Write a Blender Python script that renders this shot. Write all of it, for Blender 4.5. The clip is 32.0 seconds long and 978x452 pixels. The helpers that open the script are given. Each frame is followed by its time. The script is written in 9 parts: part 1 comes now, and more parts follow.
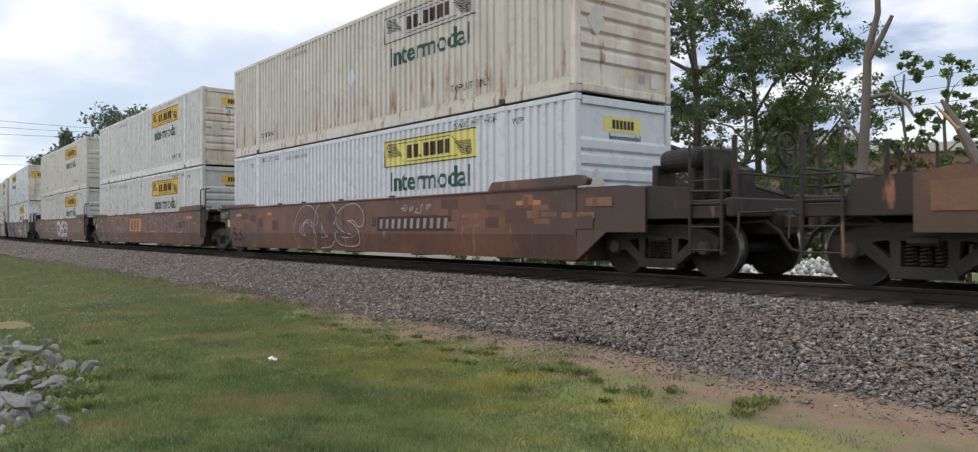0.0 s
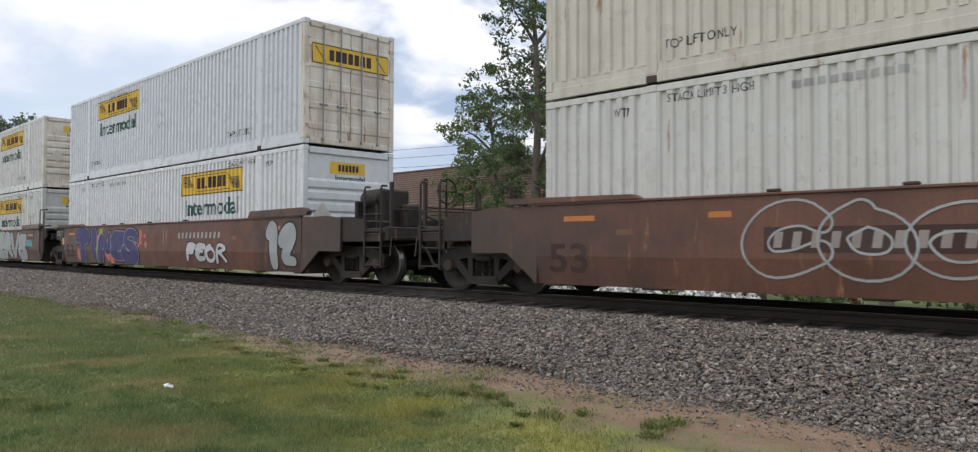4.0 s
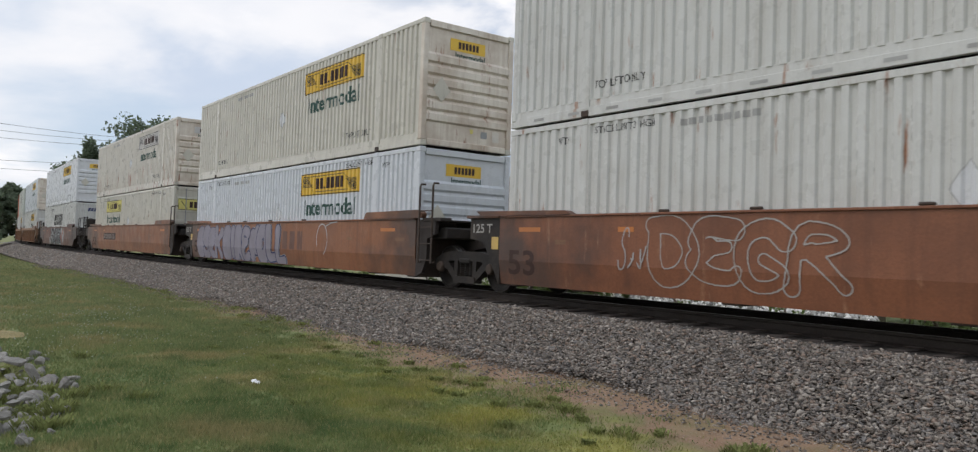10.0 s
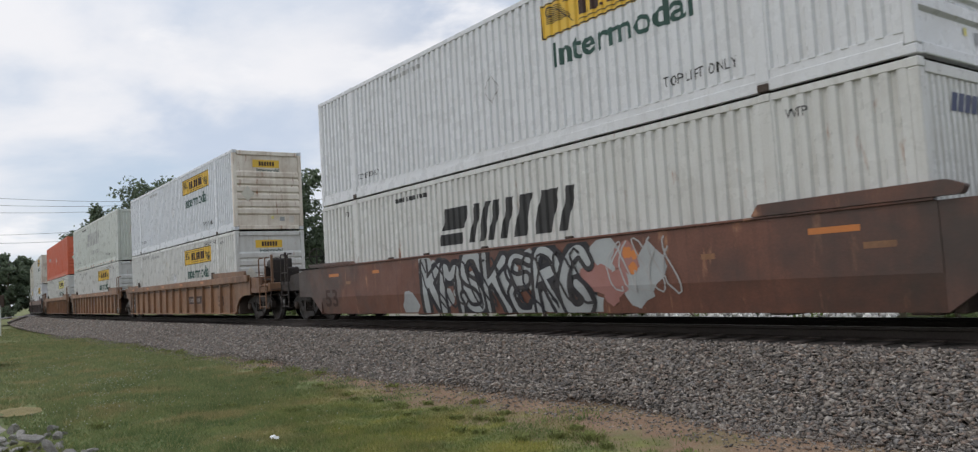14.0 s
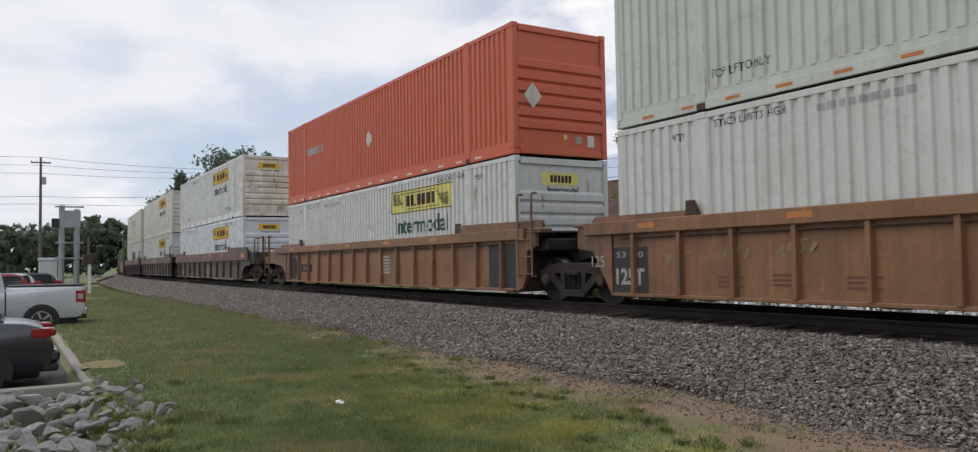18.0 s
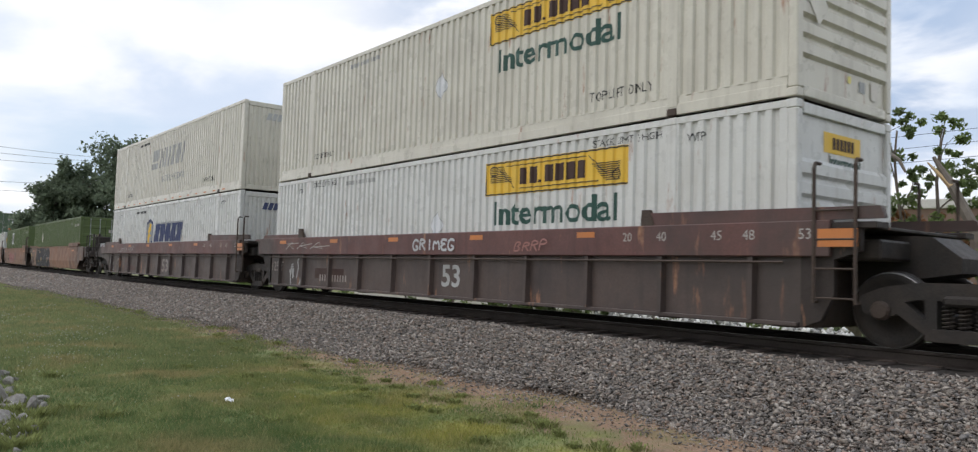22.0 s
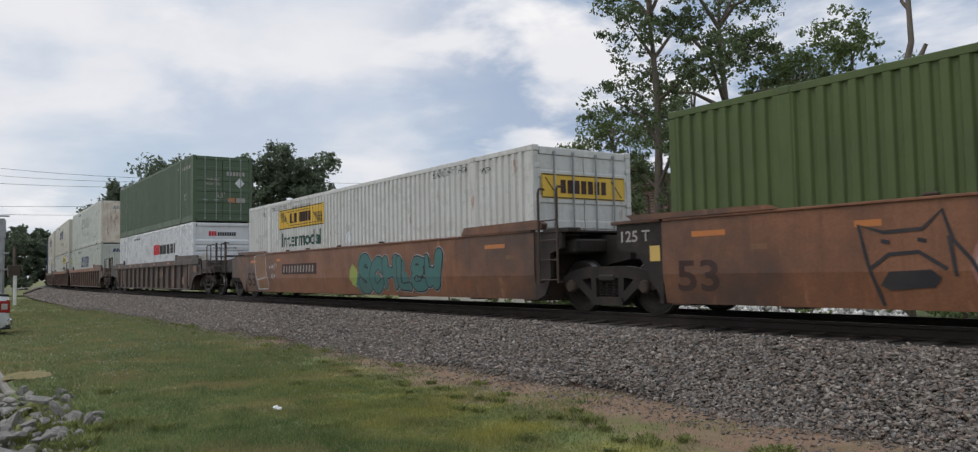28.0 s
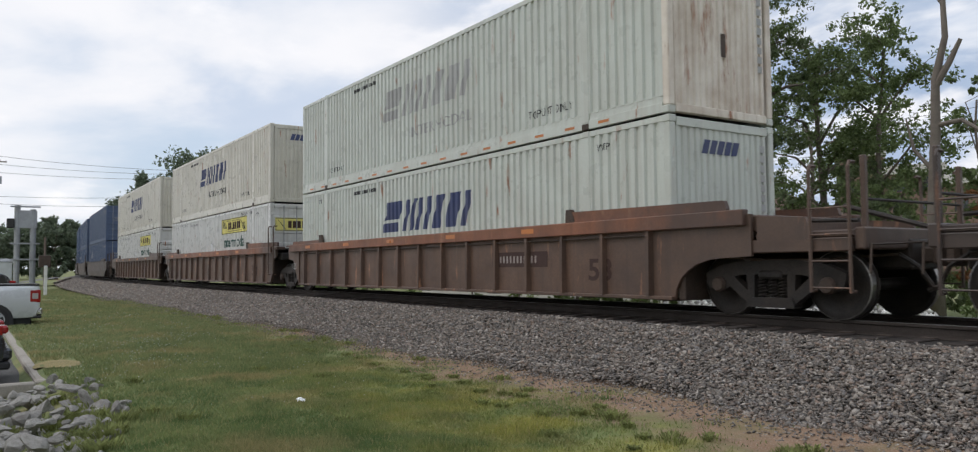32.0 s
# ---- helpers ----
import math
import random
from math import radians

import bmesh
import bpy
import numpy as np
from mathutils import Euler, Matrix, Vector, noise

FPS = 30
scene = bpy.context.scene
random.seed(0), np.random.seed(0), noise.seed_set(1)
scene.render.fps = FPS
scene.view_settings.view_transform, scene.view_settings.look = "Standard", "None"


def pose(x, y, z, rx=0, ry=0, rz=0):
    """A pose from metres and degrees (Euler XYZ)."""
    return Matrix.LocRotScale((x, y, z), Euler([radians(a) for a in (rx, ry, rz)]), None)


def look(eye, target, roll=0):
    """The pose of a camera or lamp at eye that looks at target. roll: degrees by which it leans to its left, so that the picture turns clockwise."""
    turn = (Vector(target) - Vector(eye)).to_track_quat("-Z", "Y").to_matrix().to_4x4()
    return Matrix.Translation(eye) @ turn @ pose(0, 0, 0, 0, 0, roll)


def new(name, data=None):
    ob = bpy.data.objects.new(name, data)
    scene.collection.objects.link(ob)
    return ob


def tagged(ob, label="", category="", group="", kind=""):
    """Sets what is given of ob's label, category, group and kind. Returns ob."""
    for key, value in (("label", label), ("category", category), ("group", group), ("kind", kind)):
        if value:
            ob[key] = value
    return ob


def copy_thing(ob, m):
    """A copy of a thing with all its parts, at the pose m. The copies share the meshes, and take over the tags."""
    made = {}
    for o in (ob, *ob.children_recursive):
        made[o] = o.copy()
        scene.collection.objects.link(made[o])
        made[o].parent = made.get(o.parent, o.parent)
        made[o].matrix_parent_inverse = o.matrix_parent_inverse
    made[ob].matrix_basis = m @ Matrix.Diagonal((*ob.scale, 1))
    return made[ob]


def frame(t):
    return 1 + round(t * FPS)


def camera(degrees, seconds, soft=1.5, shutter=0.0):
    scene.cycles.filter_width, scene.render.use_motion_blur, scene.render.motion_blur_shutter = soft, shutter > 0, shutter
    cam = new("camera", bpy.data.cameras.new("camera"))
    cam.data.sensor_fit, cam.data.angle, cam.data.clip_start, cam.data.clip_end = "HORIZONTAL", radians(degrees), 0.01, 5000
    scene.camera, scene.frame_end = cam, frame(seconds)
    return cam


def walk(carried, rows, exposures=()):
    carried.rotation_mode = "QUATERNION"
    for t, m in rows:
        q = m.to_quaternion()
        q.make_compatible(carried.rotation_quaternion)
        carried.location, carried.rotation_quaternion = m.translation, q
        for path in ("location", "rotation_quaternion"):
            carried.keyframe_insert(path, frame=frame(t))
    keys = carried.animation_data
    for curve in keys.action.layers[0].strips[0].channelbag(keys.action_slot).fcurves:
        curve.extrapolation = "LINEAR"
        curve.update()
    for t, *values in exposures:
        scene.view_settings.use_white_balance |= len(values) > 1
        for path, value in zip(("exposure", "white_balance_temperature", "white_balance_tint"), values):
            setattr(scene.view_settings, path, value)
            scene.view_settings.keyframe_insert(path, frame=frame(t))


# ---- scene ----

# ---- camera and its walk ----
cam = camera(63.62, 32.0, soft=1.2, shutter=0.06)
PATH = [
    (0.0, pose(-0.037, -0.360, 0.750, 90.254, 0.178, 51.662)),
    (0.5, pose(-0.047, -0.356, 0.754, 91.229, 0.419, 50.781)),
    (1.0, pose(-0.036, -0.354, 0.754, 92.229, -0.309, 50.854)),
    (1.5, pose(-0.052, -0.362, 0.750, 91.937, -0.484, 53.352)),
    (2.0, pose(-0.052, -0.377, 0.738, 90.910, -0.959, 55.305)),
    (2.5, pose(-0.121, -0.353, 0.761, 91.183, -2.006, 56.665)),
    (4.5, pose(-0.124, -0.280, 0.795, 91.605, 0.147, 42.931)),
    (5.0, pose(-0.081, -0.180, 0.824, 91.715, 0.443, 43.811)),
    (5.5, pose(-0.040, -0.106, 0.863, 90.856, 1.820, 45.799)),
    (6.0, pose(-0.012, -0.031, 0.867, 90.980, 0.668, 49.035)),
    (6.5, pose(0.006, -0.019, 0.865, 91.998, 1.250, 51.813)),
    (7.0, pose(0.049, 0.012, 0.862, 91.998, 1.737, 51.895)),
    (7.5, pose(0.048, 0.002, 0.866, 92.363, 2.087, 53.288)),
    (8.0, pose(0.043, -0.001, 0.873, 92.518, 1.406, 54.398)),
    (8.5, pose(0.034, -0.004, 0.863, 93.297, 0.350, 53.875)),
    (9.0, pose(0.011, -0.022, 0.853, 92.691, 0.507, 54.599)),
    (9.5, pose(-0.040, -0.003, 0.857, 91.846, -1.168, 54.412)),
    (10.0, pose(-0.030, -0.004, 0.831, 91.792, -1.933, 52.961)),
    (10.5, pose(-0.034, 0.007, 0.858, 91.001, -3.069, 50.975)),
    (11.0, pose(-0.028, -0.012, 0.857, 91.880, -2.726, 51.554)),
    (11.5, pose(-0.002, -0.022, 0.874, 92.758, -0.681, 54.594)),
    (12.0, pose(0.015, 0.018, 0.837, 92.533, 1.000, 55.405)),
    (12.5, pose(0.014, 0.043, 0.857, 91.435, 2.342, 55.874)),
    (13.0, pose(-0.022, 0.019, 0.863, 93.295, 2.181, 54.856)),
    (13.5, pose(-0.044, 0.064, 0.875, 94.069, 3.604, 53.622)),
    (15.5, pose(0.013, 0.068, 0.851, 93.022, 1.379, 55.368)),
    (16.0, pose(0.040, 0.027, 0.839, 94.502, -1.212, 53.939)),
    (16.5, pose(0.027, 0.062, 0.864, 93.209, 0.750, 55.961)),
    (17.0, pose(0.042, 0.082, 0.857, 92.025, 1.009, 58.405)),
    (17.5, pose(0.008, 0.067, 0.857, 92.463, 1.428, 59.202)),
    (18.0, pose(0.005, 0.075, 0.858, 92.547, 0.957, 58.801)),
    (18.5, pose(-0.015, 0.082, 0.852, 91.712, -0.364, 56.870)),
    (19.0, pose(0.032, 0.091, 0.816, 91.703, -0.086, 56.009)),
    (19.5, pose(0.039, 0.096, 0.840, 90.703, 0.440, 57.771)),
    (20.0, pose(0.046, 0.066, 0.822, 91.057, -0.170, 56.359)),
    (20.5, pose(0.019, 0.076, 0.831, 91.864, 0.364, 53.072)),
    (21.0, pose(0.010, 0.083, 0.837, 92.527, 0.616, 51.025)),
    (21.5, pose(-0.001, 0.063, 0.821, 92.132, -1.900, 50.262)),
    (22.0, pose(-0.006, 0.032, 0.780, 93.294, -1.736, 51.536)),
    (22.5, pose(-0.009, 0.087, 0.769, 92.383, -1.545, 55.090)),
    (23.0, pose(0.035, 0.120, 0.757, 91.787, -0.991, 56.736)),
    (23.5, pose(0.023, 0.132, 0.755, 91.239, -1.519, 56.730)),
    (24.0, pose(0.000, 0.143, 0.760, 89.732, -1.599, 55.619)),
    (24.5, pose(-0.019, 0.121, 0.765, 90.469, -0.070, 55.919)),
    (26.5, pose(-0.005, 0.107, 0.755, 92.677, 0.481, 54.556)),
    (27.0, pose(0.016, 0.085, 0.745, 93.669, 0.863, 54.410)),
    (27.5, pose(0.021, 0.084, 0.747, 93.523, 1.220, 54.304)),
    (28.0, pose(0.023, 0.100, 0.763, 93.255, 1.155, 54.707)),
    (28.5, pose(0.045, 0.095, 0.746, 92.727, 1.494, 56.334)),
    (29.0, pose(0.021, 0.098, 0.750, 92.521, 1.342, 59.758)),
    (29.5, pose(0.019, 0.100, 0.750, 92.284, 2.192, 60.500)),
    (30.0, pose(0.033, 0.116, 0.767, 92.519, 2.634, 59.119)),
    (30.5, pose(0.040, 0.094, 0.743, 92.415, 1.504, 58.702)),
    (31.0, pose(0.037, 0.100, 0.745, 92.745, 0.842, 58.434)),
    (31.5, pose(0.025, 0.091, 0.743, 92.869, 0.913, 57.708)),
    (32.0, pose(-0.009, 0.107, 0.761, 92.899, 0.572, 56.362)),
]
EXPOSURE = [(0.0, 0.25), (1.0, 0.2), (2.0, 0.16), (2.5, 0.16), (4.5, 0.25), (5.0, 0.27), (6.0, 0.27), (7.0, 0.08), (8.0, 0.05), (9.0, -0.03), (10.0, 0.08), (12.0, 0.12), (13.0, 0.02), (16.0, -0.03),
            (17.0, -0.03), (18.0, -0.02), (19.0, 0.15), (20.0, 0.12), (21.0, 0.17), (22.0, 0.27), (23.0, 0.25), (24.0, 0.25), (27.0, 0.0), (28.0, -0.12), (29.0, -0.2), (30.0, 0.08), (32.0, 0.08)]
walk(cam, PATH, exposures=[(t_, e_, 6500, 12) for t_, e_ in EXPOSURE])

# ---- world, sun ----
SUN_EL, SUN_AZ = 58.0, 205.0          # degrees; azimuth from +Y, clockwise
world = bpy.data.worlds.new("sky")
scene.world = world
world.use_nodes = True


def build_world():
    nt = world.node_tree
    N, L = nt.nodes, nt.links
    bg = N["Background"]
    sky = N.new("ShaderNodeTexSky")
    sky.sky_type, sky.sun_disc = "NISHITA", False
    sky.sun_elevation, sky.sun_rotation = radians(SUN_EL), radians(SUN_AZ)
    co = N.new("ShaderNodeTexCoord")
    sep = N.new("ShaderNodeSeparateXYZ")
    L.new(co.outputs["Generated"], sep.inputs[0])
    # clouds lie on a flat deck: direction divided by its height
    add = N.new("ShaderNodeMath"); add.operation = "ADD"; add.inputs[1].default_value = 0.22
    ab = N.new("ShaderNodeMath"); ab.operation = "ABSOLUTE"
    L.new(sep.outputs[2], ab.inputs[0]); L.new(ab.outputs[0], add.inputs[0])
    div = N.new("ShaderNodeVectorMath"); div.operation = "DIVIDE"
    L.new(co.outputs["Generated"], div.inputs[0])
    comb = N.new("ShaderNodeCombineXYZ")
    for k in range(3):
        L.new(add.outputs[0], comb.inputs[k])
    L.new(comb.outputs[0], div.inputs[1])

    def cloud(scale, detail, off, lo, hi):
        mp = N.new("ShaderNodeMapping"); mp.inputs["Location"].default_value = off
        L.new(div.outputs[0], mp.inputs[0])
        no = N.new("ShaderNodeTexNoise")
        no.inputs["Scale"].default_value, no.inputs["Detail"].default_value = scale, detail
        no.inputs["Roughness"].default_value = 0.52
        no.inputs["Distortion"].default_value = 0.25
        L.new(mp.outputs[0], no.inputs[0])
        mr = N.new("ShaderNodeMapRange"); mr.interpolation_type = "SMOOTHSTEP"
        mr.inputs[1].default_value, mr.inputs[2].default_value = lo, hi
        L.new(no.outputs[0], mr.inputs[0])
        return mr.outputs[0]

    def mix(fac, a, b):
        m = N.new("ShaderNodeMix"); m.data_type = "RGBA"
        if hasattr(fac, "is_linked"):
            L.new(fac, m.inputs[0])
        else:
            m.inputs[0].default_value = fac
        for v, k in ((a, 6), (b, 7)):
            if hasattr(v, "is_linked"):
                L.new(v, m.inputs[k])
            else:
                m.inputs[k].default_value = (*v, 1)
        return m.outputs[2]

    blue = N.new("ShaderNodeVectorMath"); blue.operation = "SCALE"
    blue.inputs[3].default_value = 0.10
    L.new(sky.outputs[0], blue.inputs[0])
    haze = mix(0.66, blue.outputs[0], (0.62, 0.735, 0.875))
    deck = mix(cloud(0.9, 7, (3.1, 1.7, 0), 0.34, 0.60), haze, (0.89, 0.905, 0.93))
    dark = mix(cloud(1.2, 6, (9.4, 5.2, 2.0), 0.52, 0.70), deck, (0.57, 0.66, 0.79))
    # a slate-blue bank stands over the trees beyond the line
    dot = N.new("ShaderNodeVectorMath"); dot.operation = "DOT_PRODUCT"
    dot.inputs[1].default_value = (-0.573, 0.745, 0.342)
    L.new(co.outputs["Generated"], dot.inputs[0])
    near = N.new("ShaderNodeMapRange"); near.interpolation_type = "SMOOTHSTEP"
    near.inputs[1].default_value, near.inputs[2].default_value = 0.88, 0.985
    L.new(dot.outputs["Value"], near.inputs[0])
    ragged = N.new("ShaderNodeMath"); ragged.operation = "MULTIPLY"
    L.new(near.outputs[0], ragged.inputs[0]); L.new(cloud(2.6, 8, (4.4, 2.2, 1.0), 0.38, 0.56), ragged.inputs[1])
    dark = mix(ragged.outputs[0], dark, (0.36, 0.47, 0.64))
    white = mix(cloud(2.0, 8, (1.2, 7.3, 5.0), 0.56, 0.72), dark, (1.0, 1.0, 1.0))
    # overcast sky is brightest overhead
    up = N.new("ShaderNodeMapRange")
    up.inputs[1].default_value, up.inputs[2].default_value = 0.30, 1.0
    up.inputs[3].default_value, up.inputs[4].default_value = 1.0, 1.35
    L.new(sep.outputs[2], up.inputs[0])
    sc = N.new("ShaderNodeVectorMath"); sc.operation = "SCALE"
    L.new(white, sc.inputs[0]); L.new(up.outputs[0], sc.inputs[3])
    L.new(sc.outputs[0], bg.inputs[0])
    bg.inputs[1].default_value = 1.0


build_world()
sun_data = bpy.data.lights.new("sun", "SUN")
sun_data.energy, sun_data.angle, sun_data.color = 0.75, radians(24), (1.0, 0.965, 0.915)
sun = new("sun", sun_data)
_a, _e = radians(SUN_AZ), radians(SUN_EL)
sun.matrix_world = look((60 * math.sin(_a) * math.cos(_e), 60 * math.cos(_a) * math.cos(_e), 60 * math.sin(_e)), (0, 0, 0))
scene.view_settings.exposure = 0.0

# ---- materials ----
MATS = {}


def mat(name, base, rough=0.7, metal=0.0, dirt=(0.12, 0.1, 0.08), dirt_amt=0.35, dirt_scale=1.2, streak=0.0,
        rust=0.0, grain=40.0, grain_amt=0.12, bump=0.15, bump_scale=60.0, island=0.0, through_light=0.0, spec=0.4, rust_z=None, obj_var=0.0, dust=0.0, soot_falloff=0.0):
    """A worn painted or raw surface: base colour, grain, blotches of dirt, runs down the face and rust."""
    if name in MATS:
        return MATS[name]
    m = bpy.data.materials.new(name)
    m.use_nodes = True
    nt = m.node_tree
    N, L = nt.nodes, nt.links
    p = N["Principled BSDF"]
    p.inputs["Roughness"].default_value = rough
    p.inputs["Metallic"].default_value = metal
    p.inputs["Specular IOR Level"].default_value = spec
    if dust:                     # a film of fine dust
        p.inputs["Sheen Weight"].default_value, p.inputs["Sheen Roughness"].default_value = dust, 0.35
        p.inputs["Sheen Tint"].default_value = (0.86, 0.82, 0.78, 1)
    co = N.new("ShaderNodeTexCoord")
    oi = N.new("ShaderNodeObjectInfo")
    off = N.new("ShaderNodeVectorMath"); off.operation = "ADD"
    rnd = N.new("ShaderNodeVectorMath"); rnd.operation = "SCALE"; rnd.inputs[0].default_value = (37, 19, 11)
    L.new(oi.outputs["Random"], rnd.inputs[3])
    L.new(co.outputs["Object"], off.inputs[0]); L.new(rnd.outputs[0], off.inputs[1])

    def nz(scale, detail=4, stretch=(1, 1, 1), rough_=0.6):
        mp = N.new("ShaderNodeMapping"); mp.inputs["Scale"].default_value = stretch
        L.new(off.outputs[0], mp.inputs[0])
        n = N.new("ShaderNodeTexNoise")
        n.inputs["Scale"].default_value, n.inputs["Detail"].default_value = scale, detail
        n.inputs["Roughness"].default_value = rough_
        L.new(mp.outputs[0], n.inputs[0])
        return n.outputs[0]

    def rng(v, a, b, c=0.0, d=1.0):
        r = N.new("ShaderNodeMapRange")
        r.inputs[1].default_value, r.inputs[2].default_value = a, b
        r.inputs[3].default_value, r.inputs[4].default_value = c, d
        L.new(v, r.inputs[0])
        return r.outputs[0]

    def mixc(fac, a, b, mode="MIX"):
        x = N.new("ShaderNodeMix"); x.data_type = "RGBA"; x.blend_type = mode
        L.new(fac, x.inputs[0])
        for v, k in ((a, 6), (b, 7)):
            if isinstance(v, tuple):
                x.inputs[k].default_value = (*v, 1)
            else:
                L.new(v, x.inputs[k])
        return x.outputs[2]

    def mul(a, b):
        x = N.new("ShaderNodeMath"); x.operation = "MULTIPLY"
        L.new(a, x.inputs[0])
        if hasattr(b, "is_linked"):
            L.new(b, x.inputs[1])
        else:
            x.inputs[1].default_value = b
        return x.outputs[0]

    lo = tuple(c * (1 - grain_amt) for c in base)
    hi = tuple(min(1, c * (1 + grain_amt)) for c in base)
    col = mixc(rng(nz(grain, 3), 0.3, 0.7), lo, hi)
    if obj_var:
        col = mixc(rng(oi.outputs["Random"], 0, 1, 0, obj_var), col, tuple(c * 0.35 for c in base))
    if island:
        ge = N.new("ShaderNodeNewGeometry")
        a = tuple(c * (1 - island) for c in base)
        b = tuple(min(1, c * (1 + island)) for c in base)
        col = mixc(rng(nz(grain, 3), 0.35, 0.65, 0.0, 0.35), mixc(ge.outputs["Random Per Island"], a, b), lo)
    if dirt_amt:
        col = mixc(mul(rng(nz(dirt_scale, 6), 0.42, 0.72), dirt_amt), col, dirt)
    if streak:
        col = mixc(mul(rng(nz(1.0, 5, (7.0, 7.0, 0.35)), 0.50, 0.74), streak), col, dirt)
    if rust:
        f = rng(nz(1.0, 7, (5.0, 5.0, 0.9)), 0.66 - 0.14 * rust, 0.74 - 0.10 * rust)
        if rust_z:
            sp = N.new("ShaderNodeSeparateXYZ"); L.new(co.outputs["Object"], sp.inputs[0])
            f = mul(f, rng(sp.outputs[2], rust_z, rust_z - 0.5))
        col = mixc(f, col, mixc(rng(nz(14, 4), 0.3, 0.7), (0.22, 0.085, 0.040), (0.40, 0.21, 0.12)))
    if soot_falloff:                     # brake dust and oil thrown up at both ends of a wagon, in ragged patches, with lens falloff painted in
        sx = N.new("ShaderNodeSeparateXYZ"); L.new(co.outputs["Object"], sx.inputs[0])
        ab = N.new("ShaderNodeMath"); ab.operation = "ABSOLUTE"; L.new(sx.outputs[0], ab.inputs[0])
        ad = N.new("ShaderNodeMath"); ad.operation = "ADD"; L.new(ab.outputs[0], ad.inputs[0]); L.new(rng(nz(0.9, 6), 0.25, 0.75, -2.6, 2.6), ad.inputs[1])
        col = mixc(rng(ad.outputs[0], 5.2, 9.2, 0.0, soot_falloff), col, (0.050, 0.038, 0.032))
    L.new(col, p.inputs["Base Color"])
    L.new(rng(nz(dirt_scale * 2.3, 4), 0.3, 0.7, max(0, rough - 0.1), min(1, rough + 0.12)), p.inputs["Roughness"])
    if bump:
        b = N.new("ShaderNodeBump")
        b.inputs["Strength"].default_value, b.inputs["Distance"].default_value = bump, 0.02
        L.new(nz(bump_scale, 4), b.inputs["Height"])
        L.new(b.outputs[0], p.inputs["Normal"])
    if through_light:            # thin leaves let light through
        tr = N.new("ShaderNodeBsdfTranslucent"); L.new(col, tr.inputs[0])
        ms = N.new("ShaderNodeMixShader"); ms.inputs[0].default_value = through_light
        L.new(p.outputs[0], ms.inputs[1]); L.new(tr.outputs[0], ms.inputs[2])
        L.new(ms.outputs[0], N["Material Output"].inputs[0])
    MATS[name] = m
    return m


def paint(name, base, **k):
    k.setdefault("rough", 0.5); k.setdefault("grain_amt", 0.04); k.setdefault("bump", 0.05); k.setdefault("bump_scale", 9.0)
    return mat(name, base, **k)


GRIME = (0.30, 0.27, 0.22)
WHITE = paint("white_paint", (0.58, 0.58, 0.552), rough=0.30, spec=0.5, dirt=GRIME, dirt_amt=0.22, streak=0.32, rust=0.14)
WHITE_NEW = paint("fresh_white_paint", (0.64, 0.65, 0.66), rough=0.28, spec=0.5, dirt=GRIME, dirt_amt=0.12, streak=0.14)
WHITE_BLUE = paint("cool_white_paint", (0.59, 0.615, 0.64), rough=0.30, spec=0.5, dirt=GRIME, dirt_amt=0.10, streak=0.15)
CREAM = paint("cream_paint", (0.58, 0.552, 0.47), rough=0.32, spec=0.5, dirt=GRIME, dirt_amt=0.30, streak=0.38, rust=0.18)
CREAM_RUST = paint("rusted_cream_paint", (0.58, 0.543, 0.46), rough=0.32, spec=0.5, dirt=GRIME, dirt_amt=0.32, streak=0.35, rust=0.9, rust_z=1.25)
PALE_GREEN = paint("pale_weathered_paint", (0.525, 0.553, 0.497), rough=0.32, spec=0.5, dirt=GRIME, dirt_amt=0.28, streak=0.34, rust=0.12)
STAINED = paint("stained_white_paint", (0.72, 0.66, 0.57), dirt=(0.33, 0.22, 0.14), dirt_amt=0.6, streak=0.45, rust=0.45)
ORANGE = paint("orange_paint", (0.56, 0.115, 0.055), dirt=(0.40, 0.16, 0.10), dirt_amt=0.25, streak=0.25)
GREEN = paint("green_paint", (0.080, 0.115, 0.034), dirt=(0.05, 0.06, 0.03), dirt_amt=0.35, streak=0.3)
GREEN_DARK = paint("dark_green_paint", (0.080, 0.122, 0.068), dirt=(0.065, 0.085, 0.055), dirt_amt=0.35, streak=0.3)
BLUE = paint("blue_paint", (0.06, 0.09, 0.16), dirt=(0.05, 0.06, 0.08), dirt_amt=0.35, streak=0.3)
GREY_PAINT = paint("grey_metal_paint", (0.32, 0.33, 0.33), dirt_amt=0.3)
YELLOW = paint("yellow_sign", (0.74, 0.47, 0.055), dirt=(0.45, 0.30, 0.08), dirt_amt=0.2, streak=0.15)
YELLOW_PALE = paint("faded_yellow_sign", (0.74, 0.66, 0.20), dirt=(0.45, 0.38, 0.15), dirt_amt=0.35, streak=0.35)
FADED = paint("bleached_sign", (0.62, 0.60, 0.55), dirt=(0.35, 0.33, 0.36), dirt_amt=0.5, streak=0.5)
INK = paint("black_lettering", (0.035, 0.035, 0.035), rough=0.6, dirt_amt=0.1)
INK_GREEN = paint("dark_green_lettering", (0.025, 0.075, 0.06), rough=0.6, dirt_amt=0.1)
INK_FADED = paint("faded_grey_lettering", (0.40, 0.40, 0.39), rough=0.7, dirt_amt=0.4)
INK_BLUE = paint("navy_lettering", (0.045, 0.06, 0.14), rough=0.6, dirt_amt=0.2)
